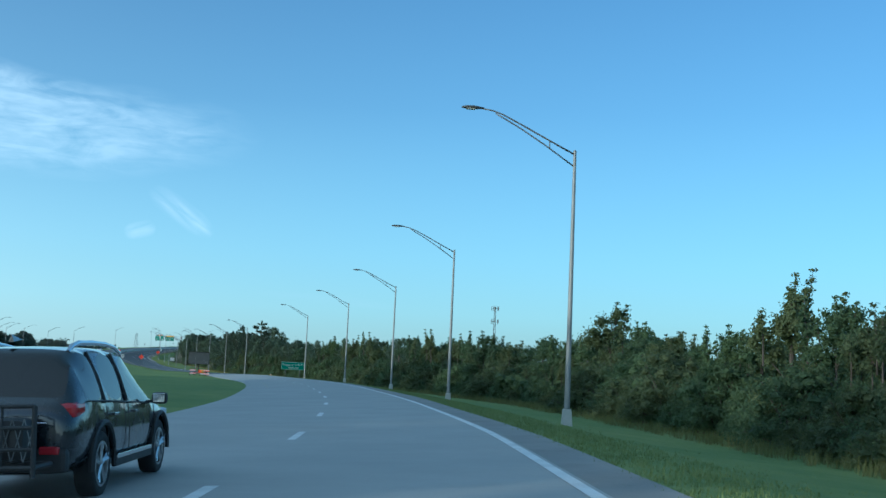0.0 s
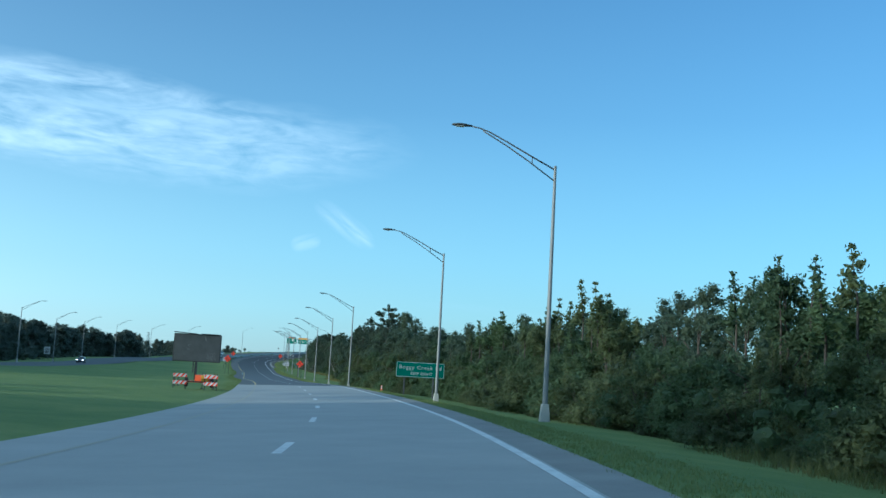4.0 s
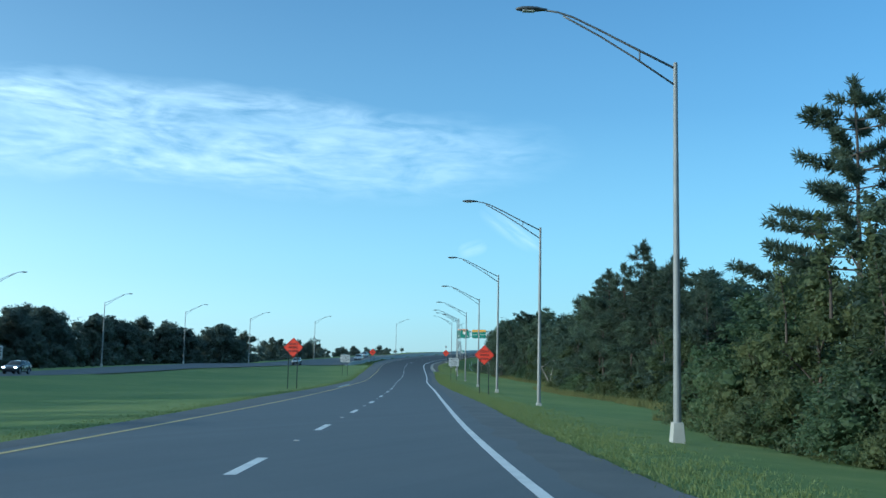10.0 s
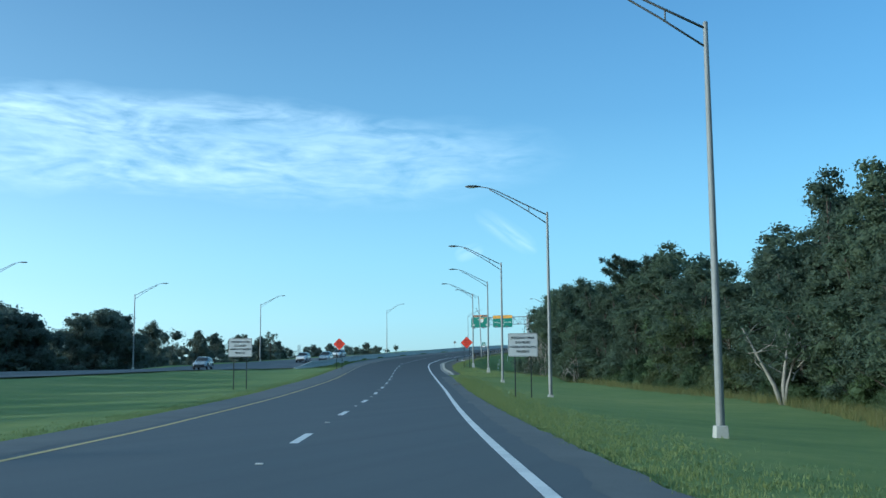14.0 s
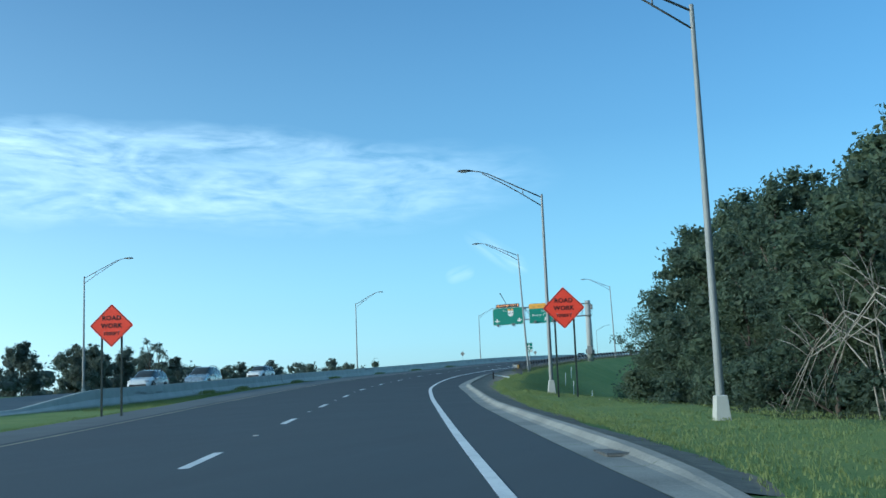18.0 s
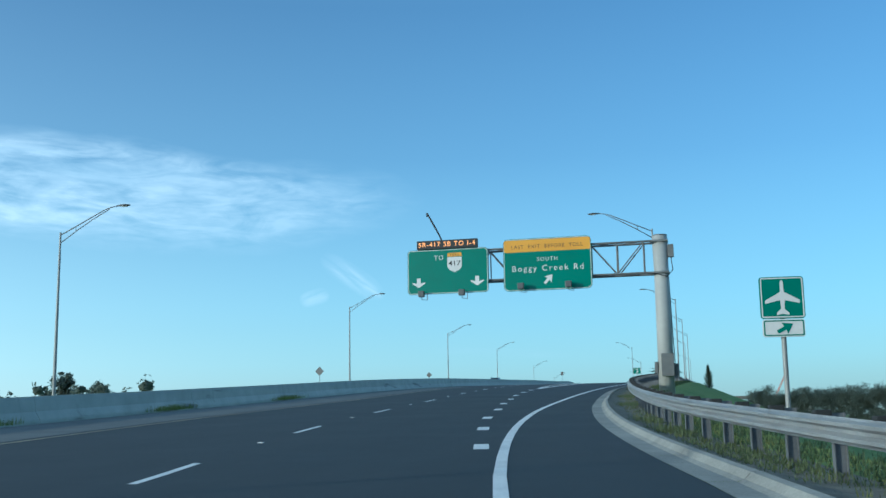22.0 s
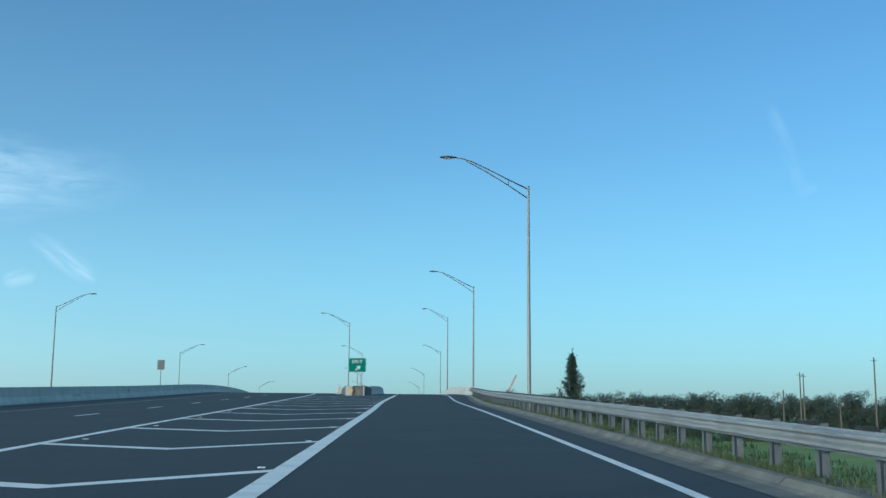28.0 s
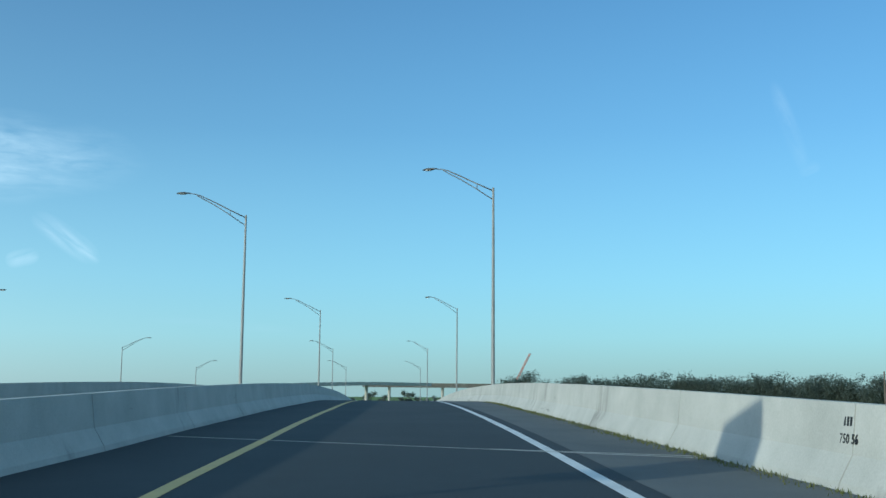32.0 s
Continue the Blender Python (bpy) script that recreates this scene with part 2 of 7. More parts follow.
ASPHALT = asphalt_material()
ASPHALT_OLD = speckled("weathered_asphalt", (0.06, 0.068, 0.073), (0.14, 0.152, 0.155), 0.5, 60, 0.85, bump=0.25)
SHOULDER = speckled("grey_shoulder", (0.17, 0.168, 0.16), (0.3, 0.295, 0.28), 0.6, 50, 0.85, bump=0.25)
PAVING = speckled("concrete_paving", (0.28, 0.28, 0.27), (0.40, 0.40, 0.385), 0.4, 50, 0.75, bump=0.15)
CONCRETE = speckled("concrete", (0.32, 0.32, 0.295), (0.5, 0.495, 0.46), 0.9, 40, 0.8, bump=0.2)


def barrier_material():
    m, t, b = material("weathered_barrier", 0.8, 0, 0.4)
    pos = t.nodes.new("ShaderNodeNewGeometry").outputs["Position"]
    broad, grain = noise_node(t, pos, 0.9, 5, 0.6), noise_node(t, pos, 40, 3, 0.6)
    both = math_node(t, "ADD", math_node(t, "MULTIPLY", broad, 0.65), math_node(t, "MULTIPLY", grain, 0.35))
    clean = ramp_node(t, both, [(0.3, (0.33, 0.335, 0.315)), (0.7, (0.5, 0.5, 0.475))])
    streak = noise_node(t, mapped(t, pos, scale=(0.5, 0.5, 0.12)), 1.0, 6, 0.65, 0.6)
    smear = ramp_node(t, streak, [(0.6, (0, 0, 0)), (0.72, (0.75, 0.75, 0.75))])
    scuff = ramp_node(t, noise_node(t, mapped(t, pos, scale=(0.35, 0.2, 2.6)), 1.0, 5, 0.6), [(0.64, (0, 0, 0)), (0.7, (0.6, 0.6, 0.6))])
    dirty = mix_node(t, smear, clean, (0.17, 0.165, 0.15))
    t.links.new(mix_node(t, scuff, dirty, (0.1, 0.1, 0.097)), b.inputs["Base Color"])
    n = t.nodes.new("ShaderNodeBump")
    n.inputs["Strength"].default_value, n.inputs["Distance"].default_value = 0.2, 0.02
    t.links.new(both, n.inputs["Height"])
    t.links.new(n.outputs[0], b.inputs["Normal"])
    return m


BARRIER = barrier_material()
CONCRETE_DARK = speckled("stained_and_shaded_concrete", (0.045, 0.043, 0.038), (0.2, 0.195, 0.175), 1.6, 30, 0.85, bump=0.25)
LINE_WHITE = speckled("white_line_paint", (0.42, 0.42, 0.42), (0.7, 0.7, 0.69), 1.5, 30, 0.6, bump=0.1, contrast=(0.25, 0.55))
LINE_YELLOW = speckled("yellow_line_paint", (0.4, 0.31, 0.11), (0.6, 0.46, 0.18), 1.5, 30, 0.6, bump=0.1)
GALV = speckled("galvanised_steel", (0.2, 0.207, 0.21), (0.31, 0.316, 0.312), 1.2, 25, 0.6, 0.3, 0.05)
# dull steel, darkened further to paint in the lamp arms' backlit look
GALV_DULL_BACKLIT = speckled("dull_and_backlit_steel", (0.1, 0.104, 0.107), (0.18, 0.185, 0.186), 1.2, 25, 0.6, 0.4, 0.05)
LAMP_GREY = plain("lamp_grey", (0.09, 0.095, 0.1), 0.5, 0.3)
LENS = plain("lamp_lens", (0.5, 0.52, 0.5), 0.2)
SIGN_GREEN = speckled("sign_green", (0.0, 0.125, 0.088), (0.0, 0.16, 0.115), 0.8, 20, 0.45, bump=0)
SIGN_ORANGE = speckled("sign_orange", (0.85, 0.06, 0.025), (0.95, 0.085, 0.04), 0.8, 20, 0.5, bump=0)
SIGN_YELLOW = speckled("sign_yellow", (0.56, 0.27, 0.02), (0.66, 0.33, 0.03), 0.8, 20, 0.5, bump=0)
SIGN_BROWN = plain("faded_brown_lettering", (0.09, 0.05, 0.02), 0.6)
SIGN_WHITE = speckled("sign_white", (0.5, 0.5, 0.5), (0.62, 0.62, 0.62), 0.8, 20, 0.45, bump=0)
SIGN_BLACK = plain("sign_black", (0.012, 0.012, 0.013), 0.5)
SIGN_BACK = plain("sign_aluminium", (0.4, 0.41, 0.42), 0.45, 0.7)
RAIL_STEEL = speckled("weathered_rail_steel", (0.4, 0.41, 0.42), (0.58, 0.59, 0.59), 1.2, 25, 0.45, 0.2, 0.05)
POST_STEEL = speckled("dark_guardrail_post", (0.1, 0.108, 0.12), (0.18, 0.19, 0.205), 2, 25, 0.6, 0.3, 0.05)
KERB = speckled("dirty_kerb_concrete", (0.15, 0.15, 0.14), (0.3, 0.3, 0.275), 0.5, 25, 0.85, bump=0.2, contrast=(0.34, 0.62))
LINE_FAINT = speckled("worn_yellow_paint", (0.31, 0.305, 0.275), (0.38, 0.35, 0.26), 1.2, 30, 0.65, bump=0.1)
LINE_WORN = speckled("rubbed_yellow_paint", (0.14, 0.135, 0.11), (0.42, 0.37, 0.24), 0.5, 30, 0.7, bump=0.1, contrast=(0.35, 0.65))
POST_DARK = plain("dark_green_post", (0.02, 0.03, 0.025), 0.6)
BARK = speckled("bark", (0.045, 0.037, 0.03), (0.12, 0.1, 0.085), 3.0, 30, 0.9, bump=0.5, stretch=(1, 1, 0.3))
BARK_PALE = speckled("pale_bark", (0.17, 0.155, 0.135), (0.36, 0.34, 0.3), 3.0, 30, 0.85, bump=0.3)


def foliage(name, dark, light, through_light=0.35):
    m, t, b = material(name, 0.55, 0, 0.25)
    info = t.nodes.new("ShaderNodeObjectInfo").outputs["Random"]
    geo_n = t.nodes.new("ShaderNodeNewGeometry")
    isl = geo_n.outputs["Random Per Island"]
    f = math_node(t, "ADD", math_node(t, "MULTIPLY", isl, 0.4), math_node(t, "MULTIPLY", info, 0.6))
    col = ramp_node(t, f, [(0.1, dark), (0.9, light)])
    t.links.new(col, b.inputs["Base Color"])
    tr = t.nodes.new("ShaderNodeBsdfTranslucent")
    t.links.new(col, tr.inputs[0])
    mx = t.nodes.new("ShaderNodeMixShader")
    mx.inputs[0].default_value = through_light
    t.links.new(b.outputs[0], mx.inputs[1])
    t.links.new(tr.outputs[0], mx.inputs[2])
    t.links.new(mx.outputs[0], t.nodes["Material Output"].inputs[0])
    return m


LEAF_DARK = foliage("oak_leaves", (0.078, 0.11, 0.083), (0.135, 0.178, 0.108), 0.52)
# distance haze is put into this leaf colour: paler and bluer than the near leaves
LEAF_HAZED = foliage("hazed_far_leaves", (0.11, 0.14, 0.122), (0.165, 0.197, 0.158), 0.6)
LEAF_MID = foliage("shrub_leaves", (0.072, 0.112, 0.062), (0.132, 0.188, 0.086), 0.52)
LEAF_PINE = foliage("pine_needles", (0.062, 0.088, 0.068), (0.108, 0.14, 0.09), 0.52)
LEAF_OLIVE = foliage("olive_leaves", (0.08, 0.108, 0.056), (0.15, 0.18, 0.08), 0.52)
STRAW = foliage("dry_grass", (0.09, 0.11, 0.035), (0.2, 0.2, 0.075))
GRASS_BLADE = foliage("grass_blades", (0.1, 0.155, 0.055), (0.24, 0.28, 0.1))
WEED = foliage("dull_weeds", (0.055, 0.085, 0.04), (0.125, 0.15, 0.07))


def grass_material():
    m, t, b = material("mown_grass", 0.9, 0, 0.15)
    pos = t.nodes.new("ShaderNodeNewGeometry").outputs["Position"]
    big, mid, fine = noise_node(t, pos, 0.05, 4, 0.6), noise_node(t, pos, 0.5, 5, 0.65), noise_node(t, pos, 14.0, 4, 0.7)
    f = math_node(t, "ADD", math_node(t, "ADD", math_node(t, "MULTIPLY", big, 0.4), math_node(t, "MULTIPLY", mid, 0.35)), math_node(t, "MULTIPLY", fine, 0.3))
    col = ramp_node(t, f, [(0.34, (0.095, 0.155, 0.055)), (0.5, (0.155, 0.215, 0.072)), (0.62, (0.215, 0.26, 0.09)), (0.75, (0.28, 0.275, 0.12))])
    t.links.new(col, b.inputs["Base Color"])
    n = t.nodes.new("ShaderNodeBump")
    n.inputs["Strength"].default_value, n.inputs["Distance"].default_value = 0.6, 0.08
    t.links.new(math_node(t, "ADD", fine, mid), n.inputs["Height"])
    t.links.new(n.outputs[0], b.inputs["Normal"])
    return m


GRASS = grass_material()
DIRT = speckled("bare_verge_soil", (0.085, 0.075, 0.057), (0.27, 0.24, 0.19), 2.2, 40, 0.95, bump=0.5)

# ---- the road's line: places every second of driving, with the height of the road ----
ALIGN = [(29.0, -42.1, 1.99), (26.6, -16.8, 1.79), (23.1, 8.6, 1.63), (18.4, 33.6, 1.49), (13.1, 58.1, 1.36), (7.0, 82.1, 1.2), (-0.3, 105.4, 1.04),
         (-8.4, 128.1, 0.91), (-16.9, 150.4, 0.81), (-25.6, 172.8, 0.62), (-35.2, 195.6, 0.35), (-45.0, 219.2, 0.1), (-54.7, 243.2, 0.0), (-64.4, 267.2, 0.0),
         (-74.1, 290.9, 0.05), (-83.7, 314.5, 0.11), (-92.9, 337.9, 0.27), (-102.0, 361.1, 0.6), (-111.1, 384.1, 1.07), (-120.2, 406.9, 1.69),
         (-129.0, 429.6, 2.42), (-137.1, 452.3, 3.28), (-143.6, 475.3, 4.24), (-147.8, 498.8, 5.23), (-149.5, 522.8, 6.33), (-149.8, 547.1, 7.49),
         (-149.6, 571.9, 8.47), (-149.3, 596.9, 9.29), (-148.8, 622.0, 10.06), (-148.0, 647.0, 10.81), (-147.2, 672.0, 11.52), (-146.6, 697.0, 12.22), (-145.7, 721.8, 12.98)]


def build_line():
    ends = [(37.0, -92.0, 2.3), (32.5, -67.2, 2.15)]
    x, y, z = ALIGN[-1]
    on = []
    for k in range(1, 22):
        d = 25.0 * k
        rise = 0.03 * d - 0.00028 * d * d if d < 107 else -0.03 * (d - 107) - 0.00005 * (d - 107) ** 2
        on.append((x - 0.001 * d, y + d, max(z + rise, 1.0)))
    pts = [Vector(p) for p in ends + ALIGN + on]
    fine = []
    for i in range(1, len(pts) - 2):
        a, b, c, d = pts[i - 1:i + 3]
        for k in range(12):
            u = k / 12
            fine.append(0.5 * ((2 * b) + (c - a) * u + (2 * a - 5 * b + 4 * c - d) * u * u + (3 * b - a - 3 * c + d) * u ** 3))
    return np.array([tuple(p) for p in fine])


LINE = build_line()
LINE_S = np.r_[0, np.cumsum(np.linalg.norm(np.diff(LINE[:, :2], axis=0), axis=1))]
LINE_S -= LINE_S[12]                                  # 0 at the first place of ALIGN
_t = np.gradient(LINE[:, :2], axis=0)
LINE_T = _t / np.linalg.norm(_t, axis=1)[:, None]


def bank(s, l):
    """Height that the cross-fall of the left-hand bend adds at (s, l); it dies out in the verges."""
    slope = float(np.interp(s, (190, 215, 240), (0.05, 0.02, 0.0)))
    return slope * float(np.interp(l, (-17.5, -7.5, 4.2, 7.2), (0.0, -7.5, 4.2, 0.0)))


def at(s, l, dz=0.0):
    """The place s metres along the line and l metres to its right, dz above the road."""
    x, y, z = (np.interp(s, LINE_S, LINE[:, k]) for k in range(3))
    tx, ty = np.interp(s, LINE_S, LINE_T[:, 0]), np.interp(s, LINE_S, LINE_T[:, 1])
    return Vector((x + ty * l, y - tx * l, z + dz + bank(s, l)))


def heading(s):
    """Degrees by which the line at s points to the left of +y."""
    return math.degrees(math.atan2(-np.interp(s, LINE_S, LINE_T[:, 0]), np.interp(s, LINE_S, LINE_T[:, 1])))


def road_z(s):
    return float(np.interp(s, LINE_S, LINE[:, 2]))


def table(*pairs):
    ss, vv = zip(*pairs)
    return lambda s: float(np.interp(s, ss, vv))


# offsets to the right of the line, in metres
EDGE_R = table((-60, 2.2), (24, 2.2), (40, 2.0), (55, 1.95), (75, 2.05), (90, 2.2), (96, 2.17), (117, 2.18), (163, 2.23), (190, 2.2), (202, 2.14), (222, 1.8), (235, 1.69), (262, 1.5), (336, 1.48), (411, 1.32), (461, 0.88), (487, 0.62), (511, 0.22), (536, 0.3), (560, 0.5),
               (583, 0.88), (600, 1.4), (613, 1.82), (631, 2.7), (645, 3.1), (707, 3.15), (756, 2.5), (795, 2.4), (805, 2.32), (816, 2.45), (850, 2.6), (1300, 2.6))
DASH = table((-60, -2.05), (48, -2.05), (61, -1.96), (96, -1.89), (170, -1.82), (190, -1.76), (205, -1.9), (227, -2.4), (262, -2.32), (300, -2.05), (340, -1.95), (400, -2.4), (470, -3.45), (515, -4.1), (540, -3.95), (562, -4.0), (585, -4.75),
             (597, -5.1), (620, -6.35), (645, -7.8), (665, -8.6), (707, -10.8), (758, -12.7), (790, -13.8), (850, -17), (1300, -36))
YELLOW = table((-60, -5.6), (120, -5.5), (205, -5.6), (229, -6.0), (241, -6.25), (268, -6.4), (345, -6.1), (375, -6.1), (421, -7.6), (464, -8.6), (500, -9.6), (536, -9.8), (580, -10.0), (600, -9.6), (620, -10.2), (645, -11.6),
               (707, -14.6), (758, -16.5), (850, -20.8), (1300, -40))
PAVE_R = table((-60, 3.2), (24, 3.15), (40, 2.9), (60, 3.0), (96, 3.05), (163, 3.22), (190, 3.05), (205, 3.2), (223, 2.95), (232, 3.2), (262, 3.2), (300, 3.4), (336, 2.85), (411, 2.55), (450, 2.6), (463, 2.35), (486, 2.05), (500, 2.08), (515, 1.85), (535, 2.45), (560, 2.85), (585, 2.6),
               (606, 2.66), (618, 3.05), (631, 3.65), (645, 4.15), (707, 4.0), (756, 3.3), (800, 4.2), (808, 5.5), (1300, 5.5))
PAVE_L = table((-60, -7.3), (130, -7.4), (190, -7.2), (245, -7.1), (268, -7.4), (304, -8.2), (350, -7.7), (380, -8.0), (428, -10.2), (484, -11.6), (500, -12.0), (520, -13.0), (545, -13.9), (560, -14.5),
               (600, -13.9), (625, -14.0), (660, -15.6), (707, -17.8), (744, -19.3), (800, -21.6), (850, -24), (1300, -44))
CURB_R = table((450, 2.62), (452, 2.64), (463, 3.2), (470, 3.1), (486, 2.68), (500, 2.72), (515, 2.6), (534, 3.2), (560, 3.5), (588, 3.15), (606, 3.16), (618, 3.5), (631, 4.1), (645, 4.7), (707, 4.7), (755, 4.0), (800, 4.6))
WALL_L = table((495, -17.5), (512, -15.4), (535, -15.2), (580, -15.2), (625, -14.6), (660, -16.2), (707, -18.4), (744, -19.9), (800, -22.2), (850, -24.6), (1300, -44.6))
GORE_L = table((617, -2.45), (632, -3.4), (642, -3.7), (665, -5.0), (706, -6.95), (723, -7.6), (758, -8.9), (790, -10.0), (850, -13.2), (1300, -32))
RAMP_YELLOW = table((789, -2.5), (805, -2.3), (813, -2.1), (830, -1.9), (1300, -2.0))
RAMP_WALL = table((797.5, -4.87), (803, -4.5), (810, -4.1), (820, -3.8), (840, -3.6), (860, -4.0), (1300, -5.0))
RIGHT_WALL = table((798, 5.0), (806, 4.6), (815, 4.4), (830, 4.5), (852, 5.2), (1300, 5.5))
GORE_R = table((617, -2.45), (632, -2.26), (706, -1.86), (756, -2.4), (790, -2.45))
LAMPS_L = table((200, -53), (378, -52.8), (428, -53.8), (471, -49.8), (500, -41.5), (545, -34.2), (607, -31.0), (675, -34.2), (747, -38.9), (821, -44.0), (901, -48), (1300, -70))
FAR_NEAR = table((-60, -40), (378, -39.5), (428, -38.5), (464, -30), (486, -22), (497, -18.2), (512, -15.9), (535, -15.7), (580, -15.7), (625, -15.1), (660, -16.7), (707, -18.9), (744, -20.4), (800, -22.7), (850, -25.1), (1300, -45.1))
RAIL = table((549, 5.6), (556, 4.5), (570, 4.1), (605, 3.95), (630, 4.85), (645, 5.4), (707, 5.3), (755, 4.6), (790, 4.7), (806, 5.0))


def far_z(s):
    """Height of the opposite carriageway, which starts to climb sooner."""
    return road_z(s) + float(np.interp(s, [-60, 300, 378, 428, 471, 500, 607, 747, 900], [0.0, 0.1, 0.2, 0.5, 0.45, 0.0, 0.0, -0.2, -0.4]))


def ground_z(s, l):
    """Height of the grass at (s, l)."""
    rz = road_z(s) + bank(s, l)
    base = float(np.interp(s, [-60, 200, 300, 1300], [0.6, -0.4, -1.0, -1.0]))
    if l > 0:
        e = CURB_R(s) if s > 460 else PAVE_R(s)
        d = l - e
        if d <= 0:
            return rz - 0.12
        if s <= 458:
            z = rz - 0.03 - 0.075 * min(d, 9) - 0.02 * max(0, min(d - 9, 12))
            return z
        flat = rz - 0.03 - 0.07 * min(d, 3.0)
        steep = flat - 0.42 * max(0.0, d - 3.0 - 9 * max(0, (510 - s)) / 60)
        return max(steep, base)
    if s > 497:
        e = PAVE_L(s)
        if l >= LAMPS_L(s) - 3:
            return rz - 0.12 if l >= WALL_L(s) - 0.6 else far_z(s) - 0.12
        d = LAMPS_L(s) - 3 - l
        return max(far_z(s) - 0.05 - 0.35 * max(0, d - 1), base)
    e, n = PAVE_L(s), FAR_NEAR(s)
    if l > e:
        return rz - 0.12
    if l > n:
        u = (e - l) / max(e - n, 0.1)
        return (rz - 0.03) * (1 - u) + (far_z(s) - 0.03) * u - 0.35 * math.sin(math.pi * u) * min(1, (e - n) / 20)
    if l > LAMPS_L(s) + 2.5:
        return far_z(s) - 0.12
    d = LAMPS_L(s) + 2.5 - l
    return max(far_z(s) - 0.04 * d, base)


def on_ground(s, l, dz=0.0):
    p = at(s, l)
    p.z = ground_z(s, l) + dz
    return p


# ---- mesh helpers ----


def part(name, bm, mat, parent=None, label="", smooth=False):
    me = bpy.data.meshes.new(name)
    if smooth:
        for f in bm.faces:
            f.smooth = True
    bm.to_mesh(me)
    bm.free()
    for m in (mat if isinstance(mat, (list, tuple)) else [mat]):
        me.materials.append(m)
    ob = new(name, me)
    if parent is not None:
        ob.parent = parent
    return tagged(ob, label)


def thing(name, m, label, category, group="", kind=""):
    ob = new(name)
    ob.empty_display_size = 0.2
    ob.matrix_world = m
    return tagged(ob, label, category, group, kind)


def add_box(bm, size, centre=(0, 0, 0), rot=None, bevel=0.0):
    m = Matrix.Translation(centre) @ (rot.to_4x4() if rot is not None else Matrix.Identity(4)) @ Matrix.Diagonal((*size, 1))
    made = bmesh.ops.create_cube(bm, size=1.0, matrix=m)["verts"]
    if bevel:
        edges = {e for v in made for e in v.link_edges}
        bmesh.ops.bevel(bm, geom=list(edges), offset=bevel, segments=2, affect="EDGES", profile=0.6)
    return made


def add_tube(bm, points, radii, sides=10, caps=True):
    """A tube through the points, with a radius at each."""
    pts = [Vector(p) for p in points]
    rings = []
    for i, p in enumerate(pts):
        d = (pts[min(i + 1, len(pts) - 1)] - pts[max(i - 1, 0)]).normalized()
        a = d.orthogonal() if abs(d.z) > 0.95 else d.cross(Vector((0, 0, 1)))
        a.normalize()
        b = d.cross(a)
        r = radii[i] if isinstance(radii, (list, tuple)) else radii
        rings.append([bm.verts.new(p + r * (math.cos(t) * a + math.sin(t) * b)) for t in (2 * math.pi * k / sides for k in range(sides))])
    for r0, r1 in zip(rings, rings[1:]):
        for k in range(sides):
            bm.faces.new((r0[k], r0[(k + 1) % sides], r1[(k + 1) % sides], r1[k]))
    if caps:
        bm.faces.new(rings[0][::-1])
        bm.faces.new(rings[-1])


def sheet(name, stations, profile, mat, label="", category="", kind="structure", parent=None, uv=False):
    """A surface swept along the road: profile(s) gives its places across."""
    bm = bmesh.new()
    last = None
    for s in stations:
        row = [bm.verts.new(p) for p in profile(s)]
        if last:
            for a in range(len(row) - 1):
                bm.faces.new((last[a], last[a + 1], row[a + 1], row[a]))
        last = row
    bmesh.ops.recalc_face_normals(bm, faces=bm.faces)
    ob = part(name, bm, mat, parent)
    return tagged(ob, label, category, "", kind)


def steps(a, b, d):
    n = max(1, round((b - a) / d))
    return [a + (b - a) * k / n for k in range(n + 1)]


def line_strip(name, a, b, where, width, mat, label, dz=0.006, parent=None, d=3.0):
    def prof(s):
        l = where(s)
        return [at(s, l - width / 2, dz), at(s, l + width / 2, dz)]
    return sheet(name, steps(a, b, d), prof, mat, label, "road marking", parent=parent)


# ---- ground: one sheet, fine beside the road, out to the horizon ----
def build_ground():
    bm = bmesh.new()
    offs = [-900, -300, -150, -110, -90, -76, -66, -59, -56, -53.5, -50, -46, -42, -39.5, -36, -32, -28, -25, -22, -19, -17, -15.5, -14, -12.5, -11, -9.5, -8.5, -7.5, -6.8, -6.2, -5.6, -4, 0, 2, 2.6, 3.2, 3.8, 4.4, 5.2, 6.2, 7.5, 9, 11,
            13.5, 16.5, 20, 25, 32, 42, 60, 90, 150, 300, 900]
    rows = []
    for s in [-55 + 4.0 * k for k in range(330)]:
        row = []
        for l in offs:
            far = abs(l) > 100
            p = at(s, l if not far else math.copysign(100, l))
            if far:
                # beyond 100 m the sheet runs straight out, level
                p = p + Vector((math.copysign(1, l), 0, 0)) * (abs(l) - 100)
                p.z = ground_z(s, math.copysign(100, l))
            else:
                p.z = ground_z(s, l) + (0.10 * noise.noise((p.x * 0.13, p.y * 0.13, 0)) if l > PAVE_R(s) + 3 or -36 < l < PAVE_L(s) - 2 else 0)
            row.append(bm.verts.new(p))
        rows.append(row)
    for r0, r1 in zip(rows, rows[1:]):
        for k in range(len(offs) - 1):
            bm.faces.new((r0[k], r0[k + 1], r1[k + 1], r1[k]))
    # the far plain, joined on all round
    ring = [v for v in rows[0]] + [r[-1] for r in rows[1:]] + rows[-1][-2::-1] + [r[0] for r in rows[-2:0:-1]]
    outer = []
    mid = Vector((-90, 400, 0))
    for v in ring:
        d = v.co - mid
        d.z = 0
        outer.append(bm.verts.new(mid + d.normalized() * 4200 + Vector((0, 0, -2))))
    for k in range(len(ring)):
        bm.faces.new((ring[k], outer[k], outer[(k + 1) % len(ring)], ring[(k + 1) % len(ring)]))
    bmesh.ops.recalc_face_normals(bm, faces=bm.faces)
    ob = part("ground", bm, GRASS, smooth=True)
